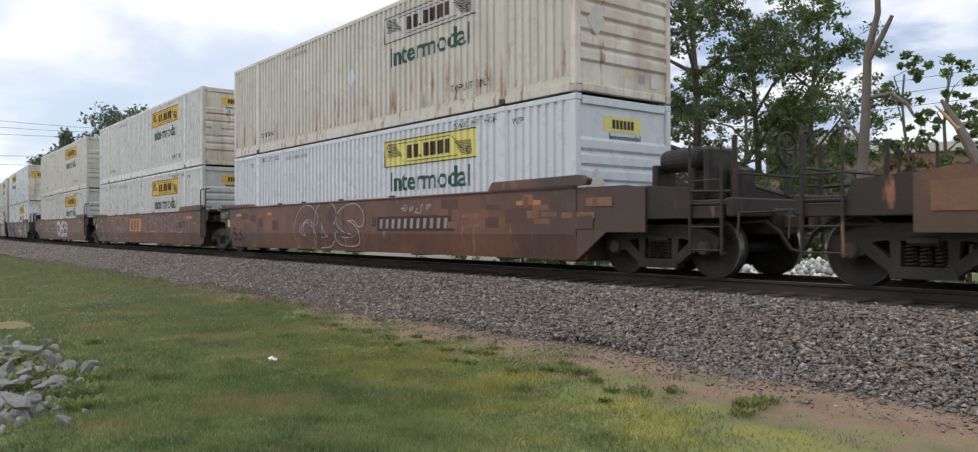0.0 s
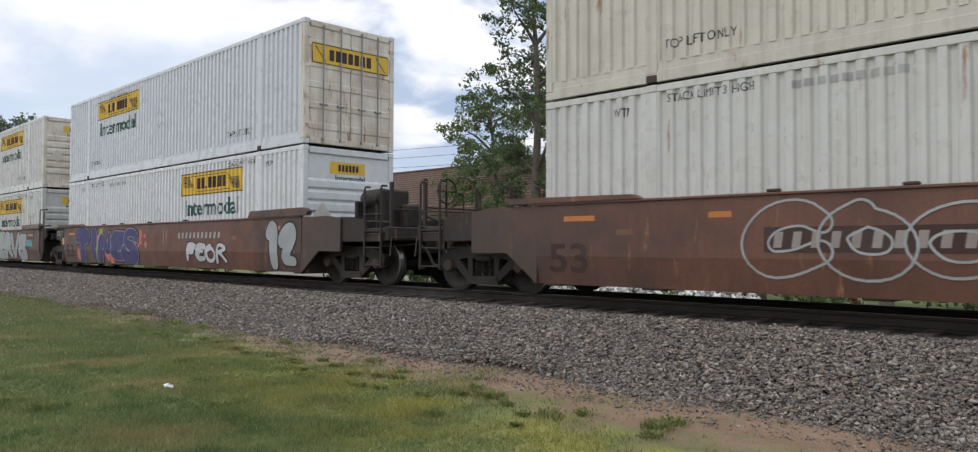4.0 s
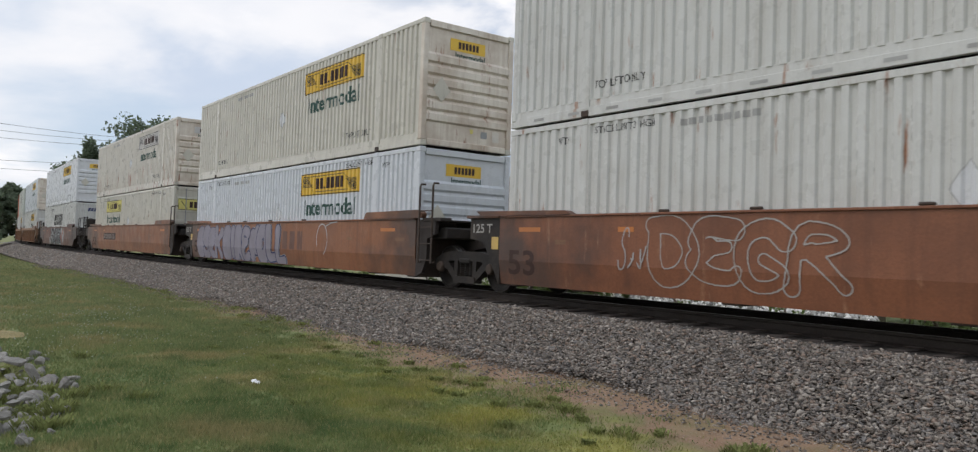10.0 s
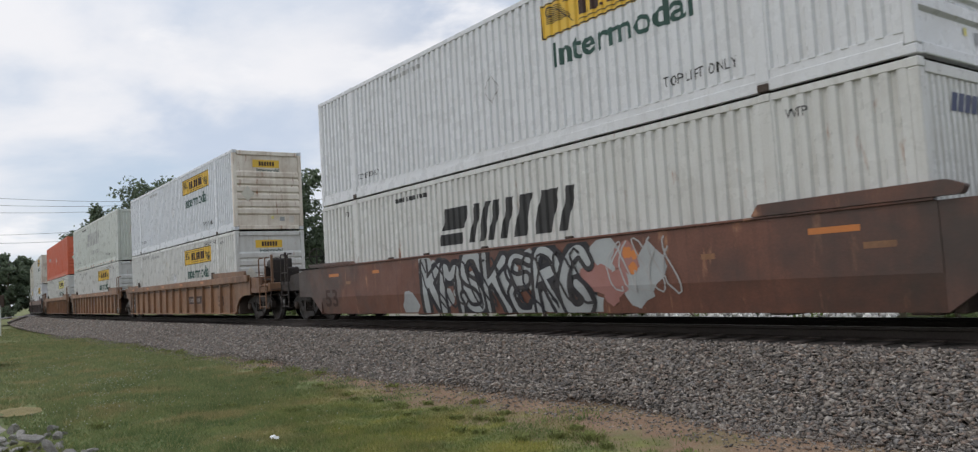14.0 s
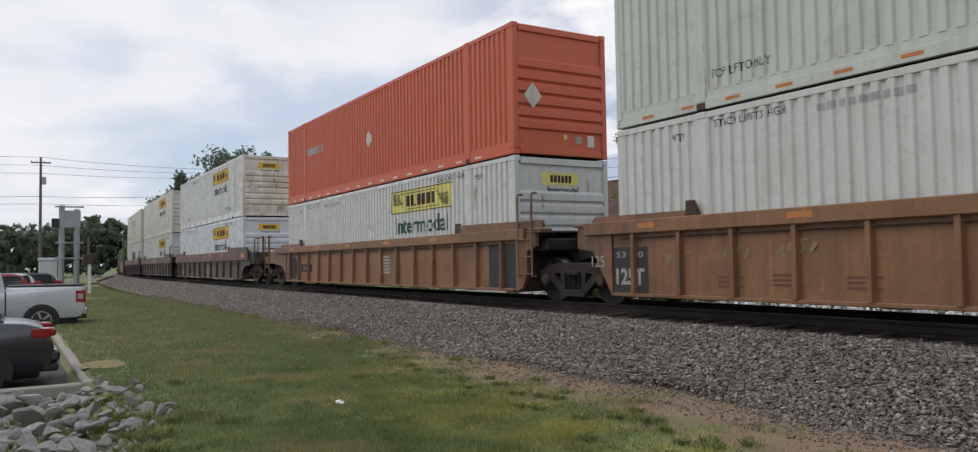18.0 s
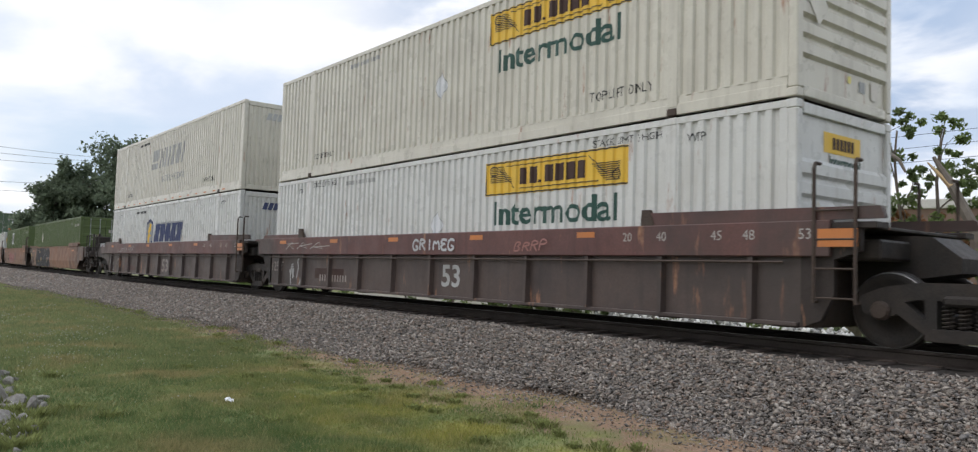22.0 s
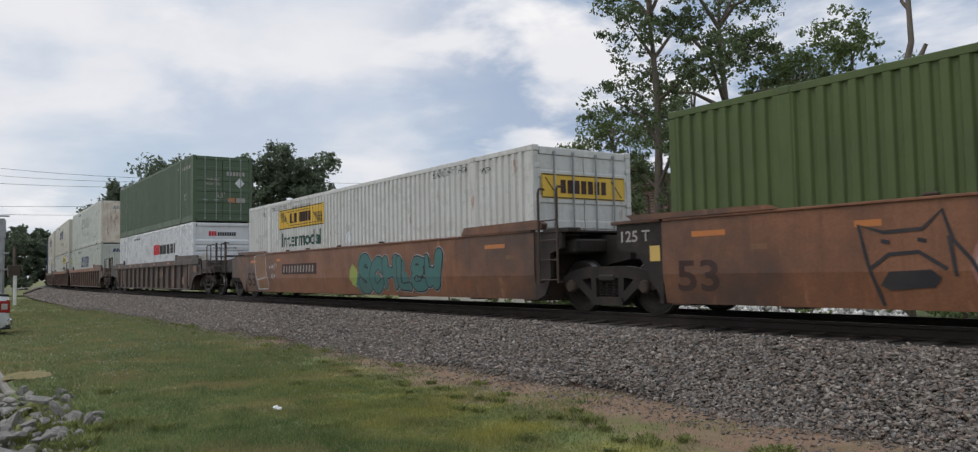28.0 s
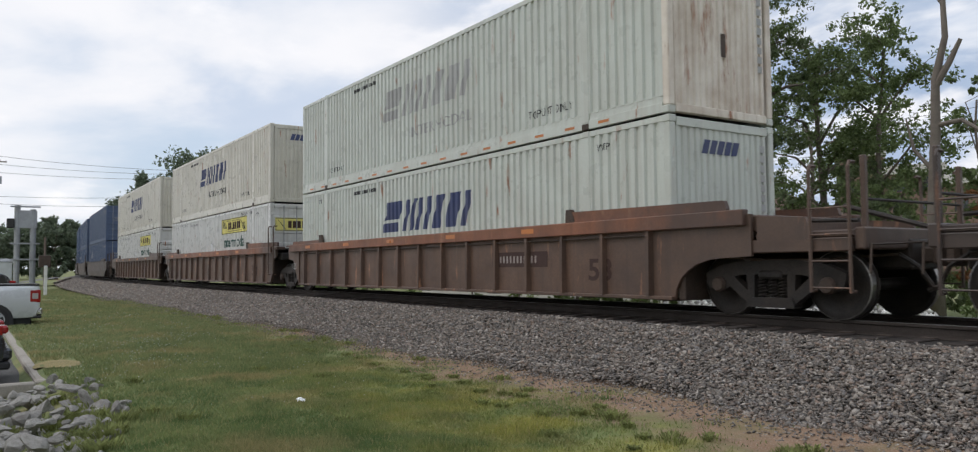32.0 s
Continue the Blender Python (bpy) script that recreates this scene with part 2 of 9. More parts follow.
INK_RED = paint("red_lettering", (0.55, 0.03, 0.04), rough=0.6, dirt_amt=0.1)
INK_WHITE = paint("white_lettering", (0.37, 0.355, 0.33), rough=0.7, dirt_amt=0.35, dirt=(0.3, 0.2, 0.15))
PALE_MARK = paint("worn_pale_marking", (0.31, 0.28, 0.26), rough=0.7, dirt_amt=0.5, dirt=(0.2, 0.12, 0.09))
INK_BROWN = paint("dark_brown_lettering", (0.05, 0.025, 0.02), rough=0.7, dirt_amt=0.2)
REFLECT = paint("orange_reflector", (0.52, 0.18, 0.045), rough=0.35, dirt_amt=0.3)
REFLECT_Y = paint("yellow_reflector", (0.62, 0.42, 0.12), rough=0.4, dirt_amt=0.3)
REFLECT_W = paint("pale_reflector", (0.66, 0.62, 0.55), rough=0.4, dirt_amt=0.3)
PINK_SPRAY = paint("pink_spray", (0.33, 0.165, 0.145), rough=0.7, dirt_amt=0.6, dirt=(0.25, 0.10, 0.07))
MAUVE_SPRAY = paint("mauve_spray", (0.34, 0.145, 0.150), rough=0.7, dirt=(0.22, 0.10, 0.08), dirt_amt=0.6)
PALE_PINK_SPRAY = paint("pale_pink_spray", (0.44, 0.31, 0.30), rough=0.7, dirt=(0.25, 0.12, 0.09), dirt_amt=0.6)
ROSE_SPRAY = paint("rose_spray", (0.40, 0.115, 0.130), rough=0.7)
TURQUOISE_SPRAY = paint("turquoise_spray", (0.13, 0.36, 0.37), rough=0.7)
BLUE_GREEN_SPRAY = paint("blue_green_spray", (0.035, 0.12, 0.16), rough=0.7)
SALMON = paint("salmon_spray", (0.62, 0.19, 0.15), rough=0.7)
BLUE_SPRAY = paint("violet_blue_spray", (0.065, 0.060, 0.17), rough=0.7)
COBALT_SPRAY = paint("cobalt_spray", (0.036, 0.058, 0.175), rough=0.6, dirt=(0.025, 0.03, 0.08), dirt_amt=0.6)
NAVY_SPRAY = paint("navy_spray", (0.03, 0.04, 0.115), rough=0.7)
STRAW_SPRAY = paint("dull_yellow_spray", (0.26, 0.22, 0.08), rough=0.7, dirt_amt=0.5)
LIME_SPRAY = paint("lime_spray", (0.30, 0.36, 0.09), rough=0.7)
TEAL_SPRAY = paint("teal_spray", (0.06, 0.16, 0.15), rough=0.7)
SILVER_SPRAY = paint("silver_spray", (0.36, 0.38, 0.38), rough=0.55)
LILAC_SPRAY = paint("grey_lilac_spray", (0.27, 0.25, 0.29), rough=0.7)
BLACK_SPRAY = paint("black_spray", (0.025, 0.025, 0.03), rough=0.7)
WHITE_SPRAY = paint("white_spray", (0.52, 0.53, 0.54), rough=0.7)


def car_paint(name, base, soot_falloff=0.78):
    return mat(name, base, rough=0.52, spec=0.5, dust=0.09, soot_falloff=soot_falloff, dirt=(base[0] * 0.40, base[1] * 0.42, base[2] * 0.5), dirt_amt=0.65, dirt_scale=0.9,
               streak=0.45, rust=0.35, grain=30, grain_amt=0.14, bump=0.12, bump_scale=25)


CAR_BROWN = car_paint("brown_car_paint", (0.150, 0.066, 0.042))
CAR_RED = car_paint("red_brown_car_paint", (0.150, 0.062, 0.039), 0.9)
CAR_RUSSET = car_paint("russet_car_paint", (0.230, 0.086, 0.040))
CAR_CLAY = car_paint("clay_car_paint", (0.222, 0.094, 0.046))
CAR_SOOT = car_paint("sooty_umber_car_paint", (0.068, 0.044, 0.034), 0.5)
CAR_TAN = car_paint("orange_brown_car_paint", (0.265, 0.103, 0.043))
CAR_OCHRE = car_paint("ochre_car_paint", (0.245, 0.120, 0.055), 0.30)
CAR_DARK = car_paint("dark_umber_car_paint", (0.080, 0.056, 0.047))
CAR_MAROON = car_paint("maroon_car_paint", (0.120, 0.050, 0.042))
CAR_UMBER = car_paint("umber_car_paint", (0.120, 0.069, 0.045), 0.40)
PATCH_TAN = paint("tan_touch_up", (0.235, 0.118, 0.066), rough=0.65, dirt=(0.12, 0.06, 0.04), dirt_amt=0.7)
PATCH_CLAY = paint("clay_touch_up", (0.200, 0.092, 0.058), rough=0.65, dirt=(0.12, 0.06, 0.04), dirt_amt=0.7)
PATCH_DARK = paint("dark_touch_up", (0.085, 0.050, 0.038), rough=0.65, dirt=(0.12, 0.06, 0.04), dirt_amt=0.7)
GEAR = mat("oily_black_steel", (0.024, 0.021, 0.019), rough=0.6, dust=0.06, dirt=(0.062, 0.046, 0.036), dirt_amt=0.6, dirt_scale=2.5, grain_amt=0.3, bump=0.2, spec=0.25)
GEAR_RUST = mat("rusty_dark_steel", (0.062, 0.042, 0.031), rough=0.7, dust=0.06, dirt=(0.035, 0.027, 0.022), dirt_amt=0.6, dirt_scale=2.5, grain_amt=0.3, bump=0.2)
TREAD = mat("worn_bright_steel", (0.30, 0.29, 0.28), rough=0.42, metal=1.0, dirt_amt=0.2)
GEAR_BROWN = mat("sooty_brown_steel", (0.034, 0.025, 0.021), rough=0.65, dust=0.05, dirt=(0.030, 0.024, 0.020), dirt_amt=0.75, dirt_scale=1.6, rust=0.3, grain_amt=0.2, bump=0.15)
RAIL = mat("rail_steel", (0.042, 0.032, 0.026), rough=0.75, dirt=(0.015, 0.012, 0.011), dirt_amt=0.5, grain_amt=0.3)


# ---- mesh helpers ----
class MB:
    """Collects vertices and faces for one mesh."""

    def __init__(self):
        self.v, self.f = [], []

    def add(self, verts, faces):
        n = len(self.v)
        self.v += [tuple(p) for p in verts]
        self.f += [tuple(n + i for i in q) for q in faces]
        return self

    def box(self, x0, x1, y0, y1, z0, z1, c=0.0):
        """A box, with its edges cut back by c."""
        if c <= 0:
            return self.add([(x, y, z) for x in (x0, x1) for y in (y0, y1) for z in (z0, z1)],
                            [(0, 1, 3, 2), (4, 6, 7, 5), (0, 4, 5, 1), (2, 3, 7, 6), (0, 2, 6, 4), (1, 5, 7, 3)])
        c = min(c, (x1 - x0) * 0.45, (y1 - y0) * 0.45, (z1 - z0) * 0.45)
        lim = ((x0, x1), (y0, y1), (z0, z1))
        idx, verts = {}, []
        for sx in (0, 1):
            for sy in (0, 1):
                for sz in (0, 1):
                    s = (sx, sy, sz)
                    for k in range(3):      # the corner point that lies on the face across axis k
                        p = [lim[a][s[a]] + (0 if a == k else (c if s[a] == 0 else -c)) for a in range(3)]
                        idx[s, k] = len(verts)
                        verts.append(p)
        faces = []
        for k in range(3):
            a, b = (k + 1) % 3, (k + 2) % 3
            for side in (0, 1):
                ring = []
                for u, w in ((0, 0), (1, 0), (1, 1), (0, 1)):
                    s = [0, 0, 0]; s[k], s[a], s[b] = side, u, w
                    ring.append(idx[tuple(s), k])
                faces.append(ring if side else ring[::-1])
            for u in (0, 1):                # edges that run along k
                for w in (0, 1):
                    s0 = [0, 0, 0]; s0[a], s0[b] = u, w
                    s1 = list(s0); s1[k] = 1
                    q = [idx[tuple(s0), a], idx[tuple(s1), a], idx[tuple(s1), b], idx[tuple(s0), b]]
                    faces.append(q if u == w else q[::-1])
        for sx in (0, 1):
            for sy in (0, 1):
                for sz in (0, 1):
                    s = (sx, sy, sz)
                    q = [idx[s, 0], idx[s, 1], idx[s, 2]]
                    faces.append(q if (sx + sy + sz) % 2 else q[::-1])
        return self.add(verts, faces)

    def prism(self, pts, y0, y1):
        """A polygon in the xz plane, drawn out from y0 to y1."""
        n = len(pts)
        return self.add([(x, y0, z) for x, z in pts] + [(x, y1, z) for x, z in pts],
                        [tuple(range(n)), tuple(range(2 * n - 1, n - 1, -1))] +
                        [(i, i + n, (i + 1) % n + n, (i + 1) % n) for i in range(n)])

    def loft(self, rings, closed=True, caps=True):
        n = len(rings[0])
        verts = [p for r in rings for p in r]
        faces = []
        for k in range(len(rings) - 1):
            for i in range(n if closed else n - 1):
                j = (i + 1) % n
                faces.append((k * n + i, k * n + j, (k + 1) * n + j, (k + 1) * n + i))
        if caps and closed:
            faces += [tuple(range(n - 1, -1, -1)), tuple(range((len(rings) - 1) * n, len(rings) * n))]
        return self.add(verts, faces)

    def tube(self, pts, r, n=8):
        """A round bar through points; r is one radius or one for each point."""
        pts = [Vector(p) for p in pts]
        rs = r if isinstance(r, (list, tuple)) else [r] * len(pts)
        rings = []
        for i, p in enumerate(pts):
            d = (pts[min(i + 1, len(pts) - 1)] - pts[max(i - 1, 0)]).normalized()
            u = d.orthogonal().normalized()
            if abs(d.z) < 0.99:
                u = d.cross(Vector((0, 0, 1))).normalized()
            w = d.cross(u)
            rings.append([p + (u * math.cos(a) + w * math.sin(a)) * rs[i] for a in [2 * math.pi * k / n for k in range(n)]])
        return self.loft(rings)

    def lathe_y(self, prof, cx, cz, n=28):
        """A profile of (radius, y) turned round the y axis through (cx, cz)."""
        rings = [[(cx + r * math.cos(a), y, cz + r * math.sin(a)) for a in [2 * math.pi * k / n for k in range(n)]] for r, y in prof]
        return self.loft(rings)

    def ring_y(self, prof, n=30):
        """A closed ring of that profile, with no discs at its ends."""
        prof = list(prof) + [prof[0]]
        return self.loft([[(r * math.cos(a), y, r * math.sin(a)) for a in [2 * math.pi * k / n for k in range(n)]] for r, y in prof], caps=False)

    def mesh(self, name, material=None, smooth=False):
        me = bpy.data.meshes.new(name)
        me.from_pydata(self.v, [], self.f)
        bm = bmesh.new(); bm.from_mesh(me)
        bmesh.ops.recalc_face_normals(bm, faces=bm.faces)
        bm.to_mesh(me); bm.free()
        if smooth:
            me.shade_smooth()
        if material:
            me.materials.append(material)
        return me


def part(name, mb, material, parent, label="", smooth=False):
    ob = new(name, mb if isinstance(mb, bpy.types.Mesh) else mb.mesh(name, material, smooth))
    ob.parent = parent
    if label:
        tagged(ob, label)
    return ob


CACHE = {}


def shared(key, material, build, smooth=False):
    """One mesh for each shape and material, shared by all alike parts."""
    k = (key, material.name)
    if k not in CACHE:
        CACHE[k] = build().mesh(key if isinstance(key, str) else str(key[0]), material, smooth)
    return CACHE[k]


def rough_mesh(name, verts, faces, material, sides=3):
    """A large mesh straight from arrays, all faces with the same number of sides."""
    me = bpy.data.meshes.new(name)
    verts = np.asarray(verts, dtype=np.float32); faces = np.asarray(faces, dtype=np.int32)
    me.vertices.add(len(verts)); me.vertices.foreach_set("co", verts.ravel())
    me.loops.add(faces.size); me.loops.foreach_set("vertex_index", faces.ravel())
    me.polygons.add(len(faces))
    me.polygons.foreach_set("loop_start", np.arange(0, faces.size, sides, dtype=np.int32))
    me.update(calc_edges=True)
    me.materials.append(material)
    return me


# ---- the line of the track ----
YC = 10.607                      # centre of the track
BEND, RADIUS = -45.0, 800.0      # the curve begins here and swings away from the lawn


def along(s):
    """Place and heading at s metres along the track."""
    if s >= BEND:
        return s, YC, 0.0
    th = (BEND - s) / RADIUS
    return BEND - RADIUS * math.sin(th), YC + RADIUS * (1 - math.cos(th)), -th


def offset_point(s, d, z):
    x, y, th = along(s)
    return (x - d * math.sin(th), y + d * math.cos(th), z)


# ---- ground ----
def smooth01(a, b, v):
    t = np.clip((v - a) / (b - a), 0, 1)
    return t * t * (3 - 2 * t)


def ground_z(x, y):
    x, y = np.asarray(x, float), np.asarray(y, float)
    z = -0.79 + 0.02 * np.sin(x * 0.9 + 1) * np.sin(y * 1.3) + 0.012 * np.sin(x * 2.3) * np.cos(y * 2.9)
    z = z - 0.34 * smooth01(1.25, 0.55, y) * smooth01(-12.4, -13.6, x)              # the lot lies lower
    z = z - 0.22 * smooth01(1.7, 0.6, y) * smooth01(-7.0, -9.0, x) * smooth01(-13.4, -12.6, x)   # hollow under the stones
    z = z - 0.25 * smooth01(-30, -90, x)
    z = z - 0.35 * smooth01(14.5, 20, y)
    return z


def turf(nt, leafy):
    """Patchy turf over the plan: dark and fresh green, straw, a lush band before the bare strip, drier far off. Gives (turf, bare, noise)."""
    N, L = nt.nodes, nt.links
    co = N.new("ShaderNodeTexCoord")
    sp = N.new("ShaderNodeSeparateXYZ"); L.new(co.outputs["Object"], sp.inputs[0])

    def nz(scale, detail=5, shift=0.0):
        mp = N.new("ShaderNodeMapping"); mp.inputs["Location"].default_value = (shift, shift * 0.7, 0)
        mp.inputs["Scale"].default_value = (1, 1, 0.0)
        L.new(co.outputs["Object"], mp.inputs[0])
        n = N.new("ShaderNodeTexNoise"); n.inputs["Scale"].default_value, n.inputs["Detail"].default_value = scale, detail
        L.new(mp.outputs[0], n.inputs[0]); return n.outputs[0]

    def rng(v, a, b, c=0.0, d=1.0):
        r = N.new("ShaderNodeMapRange")
        r.inputs[1].default_value, r.inputs[2].default_value, r.inputs[3].default_value, r.inputs[4].default_value = a, b, c, d
        L.new(v, r.inputs[0]); return r.outputs[0]

    def mixc(f, a, b):
        x = N.new("ShaderNodeMix"); x.data_type = "RGBA"; L.new(f, x.inputs[0])
        for v, k in ((a, 6), (b, 7)):
            if isinstance(v, tuple): x.inputs[k].default_value = (*v, 1)
            else: L.new(v, x.inputs[k])
        return x.outputs[2]

    def math2(op, a, b):
        x = N.new("ShaderNodeMath"); x.operation = op
        for k, v in enumerate((a, b)):
            if hasattr(v, "is_linked"): L.new(v, x.inputs[k])
            else: x.inputs[k].default_value = v
        return x.outputs[0]

    k = leafy
    shade = lambda c: tuple(q * k for q in c)
    g = mixc(rng(nz(0.55, 4), 0.40, 0.62), shade((0.150, 0.200, 0.080)), shade((0.225, 0.262, 0.108)))
    g = mixc(rng(nz(1.7, 7, 5.0), 0.48, 0.62, 0, 0.85), g, shade((0.105, 0.158, 0.060)))
    g = mixc(rng(sp.outputs[0], -8.0, -19.0, 0.0, 0.55), g, shade((0.238, 0.258, 0.138)))
    g = mixc(rng(nz(0.9, 8, 2.0), 0.50, 0.66, 0, 0.58), g, shade((0.370, 0.285, 0.150)))
    edge = math2("ADD", math2("MULTIPLY", sp.outputs[0], -0.055), 5.15)
    d = math2("SUBTRACT", sp.outputs[1], edge)
    wob = math2("MULTIPLY", math2("SUBTRACT", nz(1.9, 9, 1.0), 0.5), 3.0)
    dw = math2("ADD", d, wob)
    lush = math2("MULTIPLY", rng(dw, -2.4, -1.0), rng(dw, 0.2, -0.5))
    lush = math2("MULTIPLY", math2("MULTIPLY", lush, rng(sp.outputs[0], -13.0, -8.0)), rng(nz(1.4, 5, 8.0), 0.36, 0.58, 0.1, 0.9))
    g = mixc(lush, g, shade((0.330, 0.310, 0.085)))
    bare = math2("MULTIPLY", rng(dw, -0.35, 0.55), rng(sp.outputs[1], 16.0, 15.0))
    return g, bare, nz, rng, mixc


def lawn_material():
    m = bpy.data.materials.new("lawn")
    m.use_nodes = True
    nt = m.node_tree; N, L = nt.nodes, nt.links
    p = N["Principled BSDF"]; p.inputs["Roughness"].default_value = 0.95
    p.inputs["Specular IOR Level"].default_value = 0.1
    g, bare, nz, rng, mixc = turf(nt, 0.92)
    g = mixc(rng(nz(42, 4), 0.40, 0.68, 0, 0.6), g, (0.150, 0.135, 0.062))
    soil = mixc(rng(nz(2.2), 0.35, 0.7), (0.225, 0.138, 0.088), (0.300, 0.202, 0.134))
    soil = mixc(rng(nz(8.0, 6, 3.0), 0.48, 0.66, 0, 0.6), soil, (0.205, 0.150, 0.105))
    soil = mixc(rng(nz(60, 3), 0.52, 0.75, 0, 0.7), soil, (0.46, 0.40, 0.33))
    soil = mixc(rng(nz(25, 3), 0.62, 0.75, 0, 0.6), soil, (0.12, 0.09, 0.06))
    soil = mixc(rng(nz(1.1, 7, 6.0), 0.52, 0.62, 0, 0.45), soil, (0.190, 0.180, 0.085))
    L.new(mixc(bare, g, soil), p.inputs["Base Color"])
    b = N.new("ShaderNodeBump"); b.inputs["Strength"].default_value, b.inputs["Distance"].default_value = 0.7, 0.03
    L.new(nz(38, 5), b.inputs["Height"]); L.new(b.outputs[0], p.inputs["Normal"])
    return m


def build_ground():
    xs = [-3000, -1500, -700, -400, -250, -180, -140, -110, -90, -75, -60, -52, -46, -42] + list(np.arange(-40, 10.01, 0.4)) + [12, 16, 24, 40, 80, 160, 400, 1000, 3000]
    ys = [-3000, -1200, -500, -200, -80, -40, -20, -12] + list(np.arange(-8, 16.01, 0.4)) + [18, 20, 24, 30, 40, 60, 100, 180, 400, 1000, 3000]
    gx, gy = np.meshgrid(xs, ys)
    gz = ground_z(gx, gy)
    v = np.stack([gx.ravel(), gy.ravel(), gz.ravel()], 1)
    nx = len(xs)
    f = [(j * nx + i, j * nx + i + 1, (j + 1) * nx + i + 1, (j + 1) * nx + i) for j in range(len(ys) - 1) for i in range(nx - 1)]
    me = rough_mesh("ground", v, f, lawn_material(), 4)
    me.shade_smooth()
    tagged(new("ground", me), "mown lawn with clover and a bare dirt strip", "ground", kind="structure")


build_ground()


def stone_material(name, colours):
    """Crushed stone: each piece takes its own colour, with a fine grain."""
    m = mat(name, (0.2, 0.19, 0.18), rough=0.85, dirt_amt=0, grain=70, grain_amt=0.2, bump=0.3, bump_scale=120)
    nt = m.node_tree; N, L = nt.nodes, nt.links
    p = N["Principled BSDF"]
    ge = N.new("ShaderNodeNewGeometry")
    ramp = N.new("ShaderNodeValToRGB")
    ramp.color_ramp.interpolation = "CONSTANT"
    el = ramp.color_ramp.elements
    while len(el) < len(colours):
        el.new(0.5)
    for i, c in enumerate(colours):
        el[i].position = i / len(colours)
        el[i].color = (*c, 1)
    L.new(ge.outputs["Random Per Island"], ramp.inputs[0])
    old = p.inputs["Base Color"].links[0].from_socket
    mx = N.new("ShaderNodeMix"); mx.data_type = "RGBA"; mx.inputs[0].default_value = 0.22
    L.new(ramp.outputs[0], mx.inputs[6]); L.new(old, mx.inputs[7])
    L.new(mx.outputs[2], p.inputs["Base Color"])
    return m


BALLAST = stone_material("ballast_stone", [(0.087, 0.076, 0.066), (0.224, 0.192, 0.159), (0.142, 0.114, 0.092), (0.304, 0.260, 0.213), (0.174, 0.160, 0.149), (0.243, 0.173, 0.128), (0.106, 0.091, 0.078), (0.198, 0.169, 0.140), (0.406, 0.359, 0.308), (0.152, 0.118, 0.097)])
TIE = mat("creosoted_timber", (0.044, 0.036, 0.031), rough=0.9, dirt=(0.065, 0.046, 0.04), dirt_amt=0.5, bump=0.4)


def ballast_section():
    """Distance from the track's centre and height, from the near toe to the far toe."""
    return [(-3.75, -0.82), (-3.35, -0.68), (-2.8, -0.47), (-2.1, -0.24), (-1.8, -0.19), (-1.2, -0.19), (0, -0.20), (1.2, -0.19), (1.8, -0.19), (2.4, -0.26), (3.4, -0.55), (4.6, -0.95)]


def section_z(d):
    pr = ballast_section()
    return np.interp(d, [q[0] for q in pr], [q[1] for q in pr])


